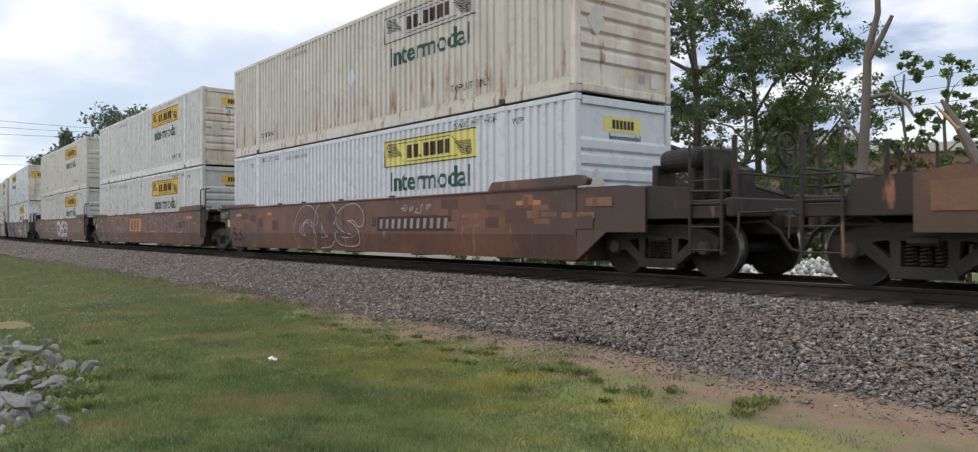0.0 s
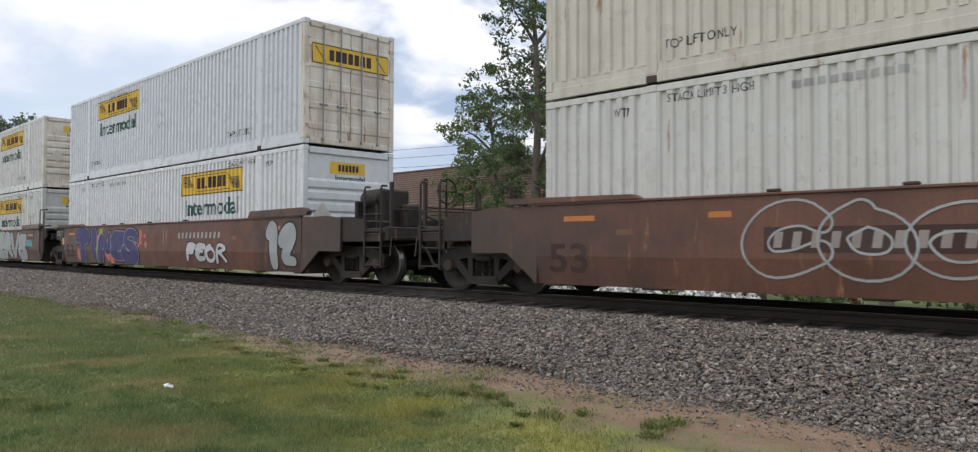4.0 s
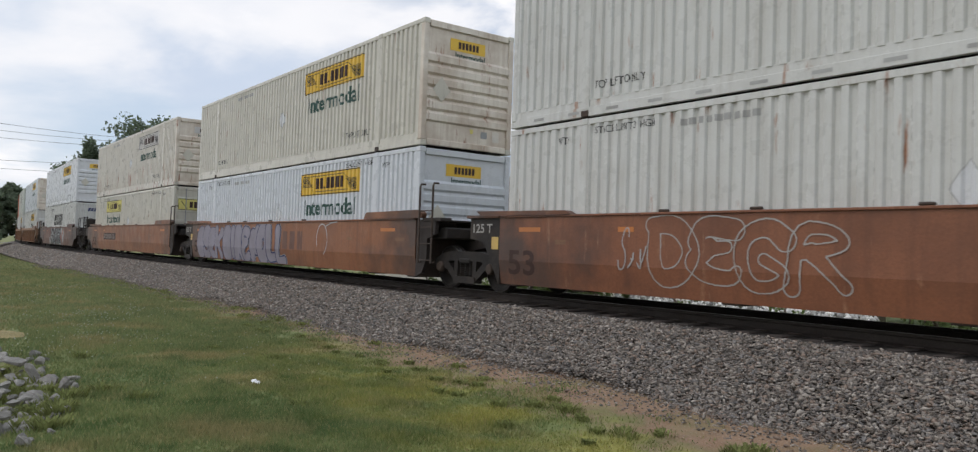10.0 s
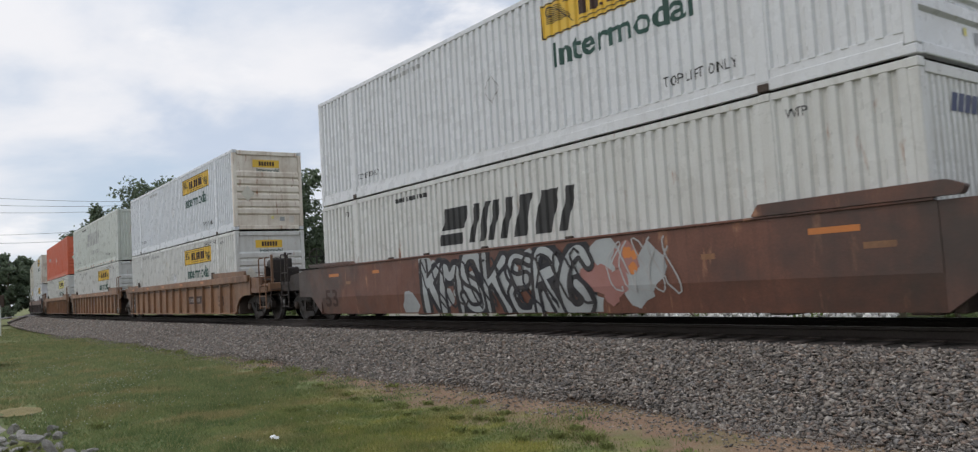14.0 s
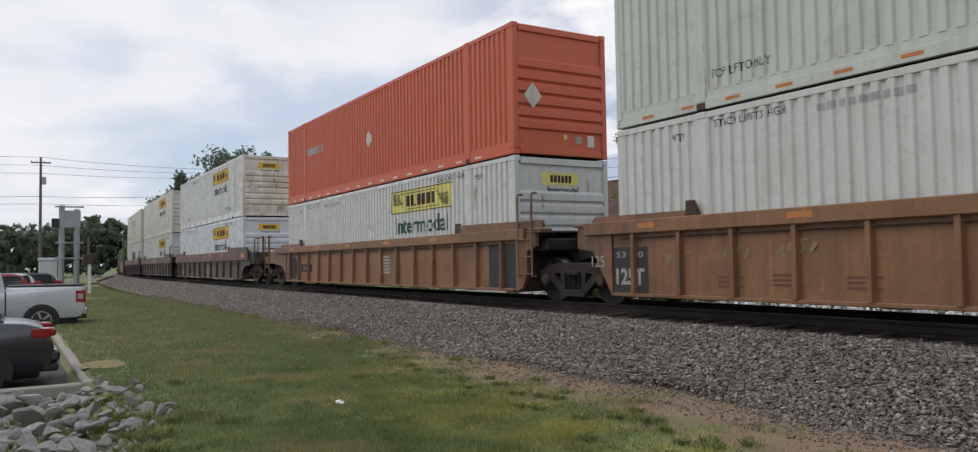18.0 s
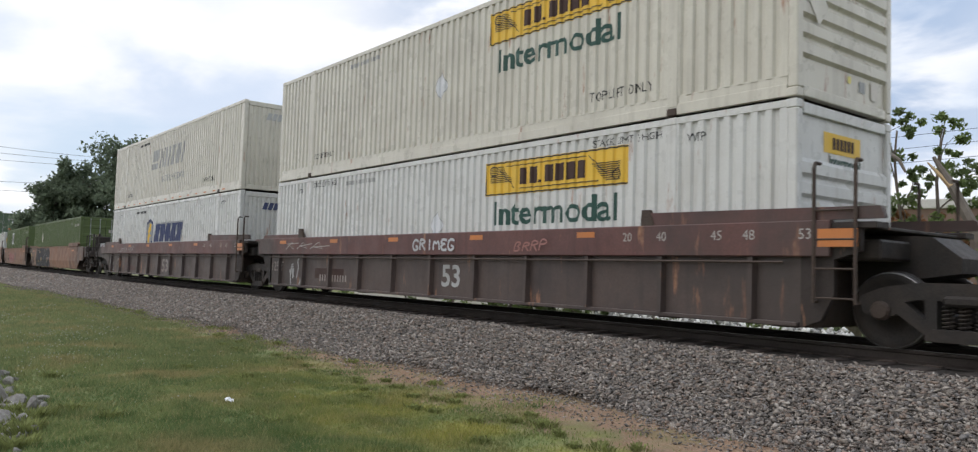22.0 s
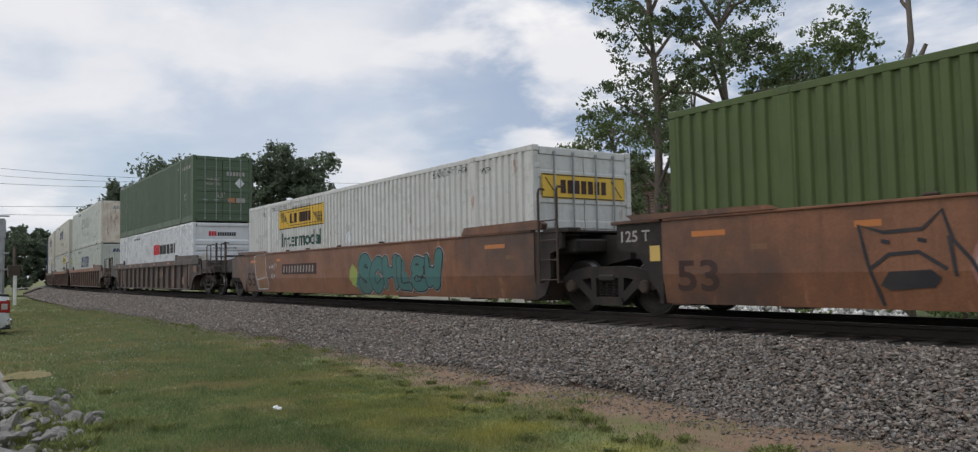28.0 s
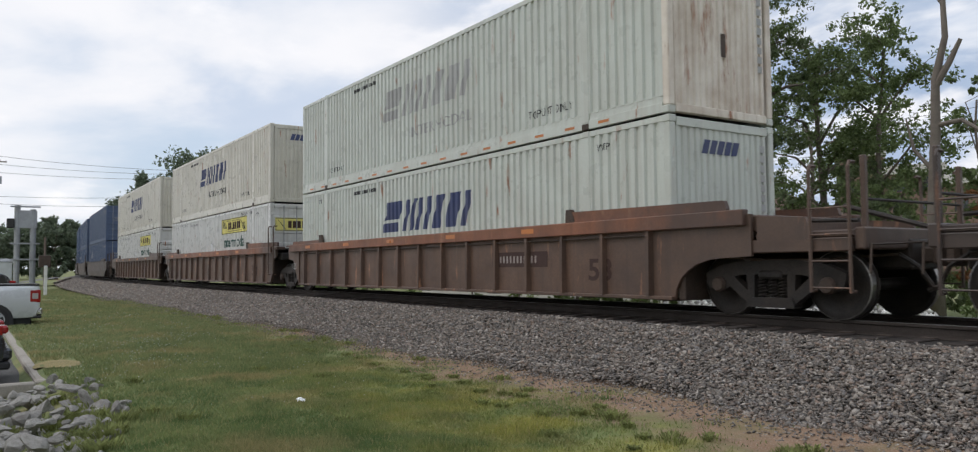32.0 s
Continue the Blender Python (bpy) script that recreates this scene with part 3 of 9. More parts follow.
def build_ballast():
    ss = [120, 60] + list(np.arange(30, -60, -1.0)) + list(np.arange(-60, -420, -6.0))
    rings = []
    for s in ss:
        ring = []
        for d, z in ballast_section():
            near = d < -1.5 and -41 < s < 6
            k = random.uniform(-0.02, 0.0) if near else 0
            ring.append(offset_point(s, d + (0.25 if near and d < -3.3 else 0), z + k - (0.035 if near else 0)))
        rings.append(ring)
    mb = MB().loft(rings, closed=False)
    # bed darker than the loose stones: shade of the gaps put into its colour
    bed = tagged(new("ballast_bed", mb.mesh("ballast_bed", mat("shaded_bed_stone", (0.092, 0.076, 0.062), rough=0.9, dirt=(0.06, 0.052, 0.044),
                 dirt_amt=0.6, dirt_scale=1.5, grain=26, grain_amt=0.45, bump=1.0, bump_scale=22))),
                 "grey crushed stone bed under the track", "ballast", kind="structure")
    # oil-darkened stones between and beside the rails, the shade of the train painted in too
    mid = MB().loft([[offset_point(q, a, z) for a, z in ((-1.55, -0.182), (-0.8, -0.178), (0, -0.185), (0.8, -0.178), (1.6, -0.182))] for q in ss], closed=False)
    part("oiled_strip", mid, mat("oily_shaded_ballast", (0.042, 0.036, 0.031), rough=0.9, dirt=(0.026, 0.022, 0.020), dirt_amt=0.5, grain=30, grain_amt=0.4, bump=1.0, bump_scale=24), bed, "oil-stained stones round the sleepers, with painted train shade")
    # loose stones on the near slope
    rng_ = np.random.default_rng(5)
    n = 285000
    u = rng_.random(n)
    s = 0.5 - 50.5 * u ** 1.35
    d = -4.55 + 3.02 * rng_.random(n)
    toe = -3.62 + 0.16 * np.sin(s * 0.55) + 0.12 * np.sin(s * 1.7 + 1) + rng_.normal(0, 0.07, n)
    keep = (d > toe) | (rng_.random(n) < 0.085 + 0.75 * np.exp((d - toe) / 0.16))
    s, d, toe = s[keep], d[keep], toe[keep]
    n = len(s)
    size = (0.011 + 0.018 * rng_.random(n) ** 1.6 + 0.00022 * np.abs(s)) * np.where(d < toe, 0.66, 1.0)
    # coarser stones carry the slope on round the bend
    far = 26000
    s, d = np.append(s, -48.0 - 70.0 * rng_.random(far) ** 1.4), np.append(d, -3.9 + 2.4 * rng_.random(far))
    size = np.append(size, 0.030 + 0.03 * rng_.random(far))
    n = len(s)
    th = np.where(s < BEND, (BEND - s) / RADIUS, 0.0)
    x = np.where(s < BEND, BEND - RADIUS * np.sin(th), s) + d * np.sin(th)
    y = np.where(s < BEND, YC + RADIUS * (1 - np.cos(th)), YC) + d * np.cos(th)
    z = np.maximum(section_z(d + 0.0), ground_z(x, y)) + size * 0.30 + rng_.normal(0, 0.013, n) - 0.004
    # angular flakes: three corners, a blunt top and a buried point
    kite = np.array([[1, 0, 0], [-0.5, 0.87, 0], [-0.5, -0.87, 0], [0, 0, 0.9], [0, 0, -0.9]], float) * 1.35
    tris = np.array([(0, 1, 3), (1, 2, 3), (2, 0, 3), (1, 0, 4), (2, 1, 4), (0, 2, 4)])
    v = kite[None] + rng_.uniform(-0.50, 0.50, (n, 5, 3))
    v *= size[:, None, None] * rng_.uniform(0.6, 1.35, (n, 1, 3)) * np.array([1.3, 1.0, 0.62])
    yaw = rng_.uniform(0, np.pi, n)          # flakes lie nearly flat
    q = np.stack([np.cos(yaw), rng_.normal(0, 0.16, n), rng_.normal(0, 0.16, n), np.sin(yaw)], 1); q /= np.linalg.norm(q, axis=1, keepdims=True)
    w, a, b, c = q.T
    R = np.stack([1 - 2 * (b * b + c * c), 2 * (a * b - c * w), 2 * (a * c + b * w), 2 * (a * b + c * w), 1 - 2 * (a * a + c * c), 2 * (b * c - a * w),
                  2 * (a * c - b * w), 2 * (b * c + a * w), 1 - 2 * (a * a + b * b)], 1).reshape(n, 3, 3)
    v = np.einsum("nij,nkj->nki", R, v) + np.stack([x, y, z], 1)[:, None]
    f = tris[None] + (np.arange(n) * 5)[:, None, None]
    tagged(new("ballast_stones", rough_mesh("ballast_stones", v.reshape(-1, 3), f.reshape(-1, 3), BALLAST, 3)),
           "loose grey and tan crushed stones beside the track", "ballast", kind="stuff")


build_ballast()


def build_track():
    prof = [(-0.075, -0.17), (0.075, -0.17), (0.07, -0.155), (0.012, -0.13), (0.010, -0.05), (0.036, -0.035), (0.036, -0.004), (0.03, 0.0),
            (-0.03, 0.0), (-0.036, -0.004), (-0.036, -0.035), (-0.010, -0.05), (-0.012, -0.13), (-0.07, -0.155)]
    ss = [120, 40, -45] + list(np.arange(-55, -420, -10.0))
    for side in (-0.7535, 0.7535):
        mb = MB().loft([[offset_point(s, side + a, z) for a, z in prof] for s in ss])
        r = tagged(new("rail", mb.mesh("rail", RAIL)), "rusty steel rail spiked to timber sleepers", "rail", group="rails of the track", kind="structure")
        top = MB().loft([[offset_point(s, side + a, z) for a, z in ((-0.028, 0.0005), (0.028, 0.0005), (0.028, 0.003), (-0.028, 0.003))] for s in ss])
        part("running_surface", top, TREAD, r, "polished bright rail top")
    ties = tagged(new("sleepers"), "dark creosoted timber sleepers set in ballast", "sleeper", kind="structure")
    me = shared("sleeper", TIE, lambda: MB().box(-0.115, 0.115, -1.3, 1.3, -0.36, -0.150, 0.012))
    me2 = shared("tie_plate", GEAR_RUST, lambda: MB().box(-0.09, 0.09, -0.17, 0.17, -0.150, -0.138, 0.004))
    s = 8.0
    n = 0
    while s > -115:
        x, y, th = along(s)
        o = part("sleeper", me, None, ties)
        o.matrix_basis = Matrix.Translation((x, y, random.uniform(-0.012, 0.0))) @ Matrix.Rotation(th + random.uniform(-0.02, 0.02), 4, "Z")
        if s > -22:
            for side in (-0.7535, 0.7535):
                q = part("tie_plate", me2, None, o)
                q.location = (0, side, 0)
        s -= 0.52
        n += 1


build_track()


# ---- containers ----
CL, CW, CH = 8.077, 1.295, 2.896        # half length, half width, height of a 53-foot box
PITCH, PHASE = 0.2165, 7.97


def rib(x):
    """How far the corrugated side lies back at x."""
    for a in (-6.06, 6.06):
        if abs(x - a) < 0.12:
            return 0.0
    if abs(x) > CL - 0.17:
        return 0.0
    t = ((x + PHASE) / PITCH) % 1.0
    k = [(0.0, 0.0), (0.40, 0.0), (0.53, 0.040), (0.82, 0.040), (0.95, 0.0), (1.0, 0.0)]
    return float(np.interp(t, [q[0] for q in k], [q[1] for q in k]))


def rib_breaks(x0, x1):
    out = {round(x0, 4), round(x1, 4)}
    i = math.floor((x0 + PHASE) / PITCH) - 1
    while -PHASE + i * PITCH < x1 + PITCH:
        for t in (0.40, 0.53, 0.82, 0.95):
            x = -PHASE + (i + t) * PITCH
            if x0 < x < x1:
                out.add(round(x, 4))
        i += 1
    for a in (-6.06, 6.06):
        for b in (-0.12, 0.12):
            for e in (-0.002, 0.002):
                if x0 < a + b + e < x1:
                    out.add(round(a + b + e, 4))
    for a in (-CL + 0.17, CL - 0.17):
        for e in (-0.002, 0.002):
            if x0 < a + e < x1:
                out.add(round(a + e, 4))
    return sorted(out)


def side_sheet(z0, z1):
    """The corrugated sheet of the near side (y = -CW); the far one is turned round."""
    mb = MB()
    xs = rib_breaks(-CL + 0.14, CL - 0.14)
    v, f = [], []
    for x in xs:
        y = -CW + 0.012 + rib(x)
        v += [(x, y, z0), (x, y, z1), (x, -CW + 0.07, z0), (x, -CW + 0.07, z1)]
    for i in range(len(xs) - 1):
        a, b = 4 * i, 4 * i + 4
        f += [(a, b, b + 1, a + 1), (a + 1, b + 1, b + 3, a + 3), (a, a + 2, b + 2, b), (a + 2, a + 3, b + 3, b + 2)]
    return mb.add(v, f)


def drape(mb_or_mesh, z_shift=0.0, proud=0.004):
    """Lays flat work in the xz plane over the corrugated side."""
    bm = bmesh.new()
    if isinstance(mb_or_mesh, MB):
        tmp = bpy.data.meshes.new("tmp"); tmp.from_pydata(mb_or_mesh.v, [], mb_or_mesh.f); bm.from_mesh(tmp); bpy.data.meshes.remove(tmp)
    else:
        bm.from_mesh(mb_or_mesh)
    x0, x1 = min(v.co.x for v in bm.verts), max(v.co.x for v in bm.verts)
    for x in rib_breaks(x0, x1)[1:-1]:
        bmesh.ops.bisect_plane(bm, geom=bm.verts[:] + bm.edges[:] + bm.faces[:], plane_co=(x, 0, 0), plane_no=(1, 0, 0), dist=1e-5)
    for v in bm.verts:
        v.co.y += -CW + 0.012 + rib(v.co.x) - proud
    return bm


def done(bm, name, material):
    me = bpy.data.meshes.new(name)
    bm.to_mesh(me); bm.free()
    me.materials.append(material)
    return me


def letters(text, height, bold=0.0, slant=0.0, squeeze=1.0, space=1.0):
    """The outlines of a word as flat faces in the xz plane, its left foot at the origin. height: of a capital."""
    cu = bpy.data.curves.new("word", "FONT")
    cu.body, cu.size, cu.offset, cu.shear, cu.space_character = text, height / 0.69, bold, slant, space
    cu.resolution_u = 3
    ob = bpy.data.objects.new("word", cu)
    me = bpy.data.meshes.new_from_object(ob)
    bpy.data.objects.remove(ob); bpy.data.curves.remove(cu)
    for v in me.vertices:
        v.co = (v.co.x * squeeze, 0.0, v.co.y)
    x0 = min(v.co.x for v in me.vertices)
    for v in me.vertices:
        v.co.x -= x0
    return me


def word_width(me):
    return max(v.co.x for v in me.vertices)


def place_word(me, x, z, width=None):
    k = 1.0 if width is None else width / word_width(me)
    for v in me.vertices:
        v.co.x = x + v.co.x * k
        v.co.z += z
    return me


def plate(x0, x1, z0, z1):
    return MB().add([(x0, 0, z0), (x1, 0, z0), (x1, 0, z1), (x0, 0, z1)], [(0, 1, 2, 3)])


def polys(*shapes):
    mb = MB()
    for s in shapes:
        mb.add([(x, 0, z) for x, z in s], [tuple(range(len(s)))])
    return mb


def bars(x0, x1, z0, z1, n, gap=0.28, slant=0.0):
    """A row of plain bars."""
    w = (x1 - x0) / n
    return polys(*[[(x0 + i * w, z0), (x0 + (i + 1 - gap) * w, z0), (x0 + (i + 1 - gap) * w + slant, z1), (x0 + i * w + slant, z1)] for i in range(n)])


def strokes(lines, w):
    """Flat ribbons through points; each piece lies a hair above the one before, so that crossings stay clean."""
    mb = MB()
    lift = 0.0
    for ln in lines:
        n = len(ln)
        pts = []
        for i in range(n):
            ax, az = ln[max(i - 1, 0)]
            bx, bz = ln[min(i + 1, n - 1)]
            l = math.hypot(bx - ax, bz - az) or 1
            pts.append((-(bz - az) / l * w / 2, (bx - ax) / l * w / 2))
        v = []
        for (x, z), (nx, nz) in zip(ln, pts):
            v += [(x + nx, -lift, z + nz), (x - nx, -lift, z - nz)]
            lift += 0.00012
        mb.add(v, [(2 * i, 2 * i + 1, 2 * i + 3, 2 * i + 2) for i in range(n - 1)])
    return mb


def decal(name, key, flat, material, parent, label="", proud=0.004):
    k = ("decal", key, material.name)
    if k not in CACHE:
        CACHE[k] = done(drape(flat(), proud=proud), name, material)
    return part(name, CACHE[k], None, parent, label)


def flat_decal(name, key, flat, material, parent, y, label="", turn=None):
    """Work on a plain face at y (or on an end wall when turned)."""
    k = ("flat", key, material.name, round(y, 4), turn)
    if k not in CACHE:
        src = flat()
        bm = bmesh.new()
        if isinstance(src, MB):
            tmp = bpy.data.meshes.new("tmp"); tmp.from_pydata(src.v, [], src.f); bm.from_mesh(tmp); bpy.data.meshes.remove(tmp)
        else:
            bm.from_mesh(src)
        for v in bm.verts:
            v.co = (-y - v.co.y, v.co.x, v.co.z) if turn else (v.co.x, y + v.co.y, v.co.z)
        CACHE[k] = done(bm, name, material)
    return part(name, CACHE[k], None, parent, label)


def end_wall(kind):
    """The closed nose: a flat sheet with pressed horizontal beads, at the front (x = +CL)."""
    mb = MB()
    if kind == "bead":
        zs = [(0.16, 0), (0.55, 0)]
        z = 0.55
        for i in range(6):
            zs += [(z, 0), (z + 0.045, 0.05), (z + 0.185, 0.05), (z + 0.25, 0)]
            z += 0.27
        zs += [(2.72, 0)]
    else:
        zs = [(0.16, 0), (2.72, 0)]
    rings = [[(CL - 0.055 + d, y, z) for y in (-CW + 0.13, CW - 0.13)] for z, d in zs]
    mb.loft(rings, closed=False)
    if kind == "rib":
        n = 15
        w = (2 * CW - 0.3) / n
        prof = []
        for i in range(n):
            y = -CW + 0.15 + i * w
            prof += [(CL - 0.05, y), (CL - 0.02, y + w * 0.18), (CL - 0.02, y + w * 0.62), (CL - 0.05, y + w * 0.8)]
        mb = MB().loft([[(x, y, z) for x, y in prof] for z in (0.15, 2.73)], closed=False)
    return mb


def door_leaf(side):
    """One leaf, pressed with five broad beads."""
    y0, y1 = (-CW + 0.12, -0.012) if side < 0 else (0.012, CW - 0.12)
    prof = [(CL - 0.075, 2.72), (CL - 0.075, 0.16), (CL - 0.03, 0.16)]
    for i in range(5):
        z = 0.34 + i * 0.48
        prof += [(CL - 0.03, z), (CL - 0.012, z + 0.025), (CL - 0.012, z + 0.145), (CL - 0.03, z + 0.17)]
    return MB().prism(prof + [(CL - 0.03, 2.72)], y0, y1)


def make_container(label, group, paint_, nose=None, front="bead", scheme="", sign=YELLOW, ink=INK_GREEN, upper=False, end_paint=None, slots=None, sign_rear=False):
    """One box. front: what faces the way it travels: bead or rib nose, or doors."""
    c = tagged(new("shipping_container"), label, "container", group)
    P = lambda name, key, fn, m=None, lab="", turn=False: _part(c, name, key, fn, m or paint_, lab, turn)

    def _part(parent, name, key, fn, m, lab, turn):
        ob = part(name, shared(key, m, fn), None, parent, lab)
        if turn:
            ob.matrix_basis = Matrix.Rotation(math.pi, 4, "Z")
        return ob

    low = 0.30
    for turn in (False, True):
        P("side_panel", "side_panel", lambda: side_sheet(low - 0.02, 2.80), turn=turn)
        P("bottom_rail", "bottom_rail", lambda: MB().box(-CL + 0.15, CL - 0.15, -CW + 0.004, -CW + 0.09, 0.008, 0.17, 0.006)
          .box(-CL + 0.15, CL - 0.15, -CW + 0.022, -CW + 0.09, 0.17, 0.30, 0.004), turn=turn)
        P("top_rail", "top_rail", lambda: MB().box(-CL + 0.15, CL - 0.15, -CW + 0.006, -CW + 0.08, 2.79, 2.890, 0.008), turn=turn)
        for k, (y0, z0) in enumerate(((-CW, 2.775), (-CW, 0.0), (CW - 0.16, 2.775), (CW - 0.16, 0.0))):
            P("corner_casting", ("corner_casting", k), lambda y0=y0, z0=z0: MB().box(CL - 0.17, CL, y0, y0 + 0.16, z0, z0 + 0.121, 0.014), turn=turn)
        for sx in (-1, 1):
            P("lift_post", ("lift_post", sx), lambda sx=sx: MB().box(sx * 6.06 - 0.10, sx * 6.06 + 0.10, -CW - 0.002, -CW + 0.05, 0.12, 2.80, 0.012), turn=turn)
            for z0 in (2.785, 0.0):
                P("lift_casting", ("lift_casting", sx, z0), lambda sx=sx, z0=z0: MB().box(sx * 6.06 - 0.09, sx * 6.06 + 0.09, -CW - 0.012, -CW + 0.10, z0, z0 + 0.111, 0.012), GEAR_RUST if (upper and z0 == 0) else paint_, turn=turn)
            P("corner_post", ("corner_post", sx), lambda sx=sx: MB().box(min(sx * CL, sx * (CL - 0.145)), max(sx * CL, sx * (CL - 0.145)), -CW + 0.002, -CW + 0.14, 0.12, 2.78, 0.018), end_paint if (end_paint and (sx > 0) != turn) else None, turn=turn)
    P("roof", "roof", lambda: MB().loft([[(x, y, 2.862 - (0.012 if i % 2 else 0)) for y in (-CW + 0.05, CW - 0.05)]
                                          for i, x in enumerate(np.linspace(-CL + 0.1, CL - 0.1, 61))], closed=False)
      .box(-CL + 0.1, CL - 0.1, -CW + 0.06, CW - 0.06, 2.80, 2.84))
    P("floor_frame", "floor_frame", lambda: MB().box(-CL + 0.1, CL - 0.1, -CW + 0.1, CW - 0.1, 0.10, 0.16), GEAR_RUST)
    if slots:
        decal_y = -CW - 0.0
        for i, x in enumerate(np.arange(-7.4, 7.3, 0.92)):
            flat_decal("reflective_tape", ("tape", i), lambda x=float(x): plate(x, x + 0.28, 0.065, 0.115), slots, c, decal_y)
    ep = end_paint or paint_
    for turn, kind in ((False, front), (True, "doors" if front != "doors" else "bead")):
        P("end_sill", "end_sill", lambda: MB().box(CL - 0.12, CL - 0.005, -CW + 0.17, CW - 0.17, 0.02, 0.16, 0.012), ep if not turn else None, turn=turn)
        P("end_header", "end_header", lambda: MB().box(CL - 0.12, CL - 0.005, -CW + 0.17, CW - 0.17, 2.72, 2.87, 0.012), ep if not turn else None, turn=turn)
        if kind != "doors":
            P("nose_wall", ("nose_wall", kind), lambda k=kind: end_wall(k), ep if not turn else None, turn=turn)
        else:
            for sd in (-1, 1):
                d = P("door", ("door", sd), lambda sd=sd: door_leaf(sd), ep if not turn else None, turn=turn)
                for k in (0.30, 0.78) if not turn else ():
                    y = sd * k
                    r = part("lock_rod", shared(("lock_rod", y), GREY_PAINT, lambda y=y: MB().tube([(CL + 0.012, y, 0.10), (CL + 0.012, y, 2.80)], 0.018, 8)
                             .box(CL - 0.03, CL + 0.03, y - 0.03, y + 0.03, 0.10, 0.17, 0.006).box(CL - 0.03, CL + 0.03, y - 0.03, y + 0.03, 2.73, 2.80, 0.006)
                             .box(CL - 0.03, CL + 0.045, y - 0.10, y + 0.10, 0.92, 0.96, 0.006)), None, d)
                for z in (0.42, 1.1, 1.8, 2.5) if not turn else ():
                    y = sd * (CW - 0.10)
                    part("hinge", shared(("hinge", y, z), ep, lambda y=y, z=z: MB().box(CL - 0.04, CL + 0.012, y - 0.06, y + 0.06, z - 0.045, z + 0.045, 0.008)), None, d)
    dress_container(c, scheme, sign, ink, front, upper, sign_rear)
    return c


def dress_container(c, scheme, sign, ink, front, upper, sign_rear):
    if scheme == "scroll":
        x0, x1 = (-5.2, -1.6) if sign_rear else (1.62, 5.22)
        k = "r" if sign_rear else "f"
        b = decal("sign_panel", "scroll_sign" + k, lambda: plate(x0, x1, 1.97, 2.60), sign, c, "yellow sign panel with a dark border")
        decal("sign_border", "scroll_border" + k, lambda: strokes([[(x0 + 0.02, 1.99), (x1 - 0.02, 1.99), (x1 - 0.02, 2.58), (x0 + 0.02, 2.58), (x0 + 0.02, 1.99)]], 0.025), INK, b, proud=0.007)
        decal("scroll_ornament", "scroll_ornament" + k, lambda: strokes(
            [[(x0 + 0.16, 2.50 - 0.035 * i), (x0 + 0.50 + 0.035 * i, 2.50 - 0.035 * i)] for i in range(9)] +
            [[(x1 - 0.16, 2.07 + 0.035 * i), (x1 - 0.50 - 0.035 * i, 2.07 + 0.035 * i)] for i in range(9)] +
            [[(x0 + 0.62, 2.50), (x1 - 0.95, 2.50)], [(x0 + 0.95, 2.07), (x1 - 0.62, 2.07)], [(x0 + 0.42, 2.44), (x0 + 0.86, 2.08)], [(x1 - 0.86, 2.50), (x1 - 0.42, 2.13)]] +
            [[(x0 + 0.24 + 0.09 * math.cos(a), 2.43 + 0.09 * math.sin(a)) for a in np.linspace(0, 6.3, 12)], [(x1 - 0.24 + 0.09 * math.cos(a), 2.15 + 0.09 * math.sin(a)) for a in np.linspace(0, 6.3, 12)]], 0.016), INK, b, proud=0.007)
        m0 = x0 + 0.98
        blocks = [(0.0, 0.17, 0), (0.20, 0.25, 1), (0.30, 0.50, 0), (0.53, 0.58, 1), (0.70, 0.92, 0), (0.96, 1.18, 0), (1.22, 1.44, 0), (1.47, 1.66, 0)]
        decal("sign_lettering", "scroll_blocks" + k, lambda: polys(*[[(m0 + a, 2.14), (m0 + q, 2.14), (m0 + q, 2.19 if dot else 2.44), (m0 + a, 2.19 if dot else 2.44)] for a, q, dot in blocks]), INK_BROWN, b, "dark lettering bars", proud=0.008)
        decal("word", "word_mode" + k, lambda: place_word(letters("Intermodal", 0.43, bold=0.011), x0 + 0.26, 1.42, 3.12), ink, c, "dark lettering", proud=0.005)
    elif scheme == "slanted":
        decal("logo", "slant_logo", lambda: polys(
            [(-2.2, 1.42), (-1.35, 1.42), (-1.25, 1.66), (-2.1, 1.66)], [(-2.05, 1.74), (-1.20, 1.74), (-1.05, 2.20), (-1.9, 2.20)],
            [(-1.05, 1.42), (-0.85, 1.42), (-0.60, 2.20), (-0.80, 2.20)], [(-0.72, 1.42), (-0.52, 1.42), (-0.27, 2.20), (-0.47, 2.20)], [(-0.39, 1.42), (-0.19, 1.42), (0.06, 2.20), (-0.14, 2.20)],
            [(0.02, 1.42), (0.24, 1.42), (0.49, 2.20), (0.27, 2.20)], [(0.45, 1.42), (0.80, 1.42), (1.05, 2.20), (0.70, 2.20)],
            [(1.05, 1.42), (1.55, 1.42), (1.80, 2.20), (1.30, 2.20)], [(1.75, 1.42), (1.98, 1.42), (2.23, 2.20), (2.0, 2.20)]), ink, c, "slanted logo shapes")
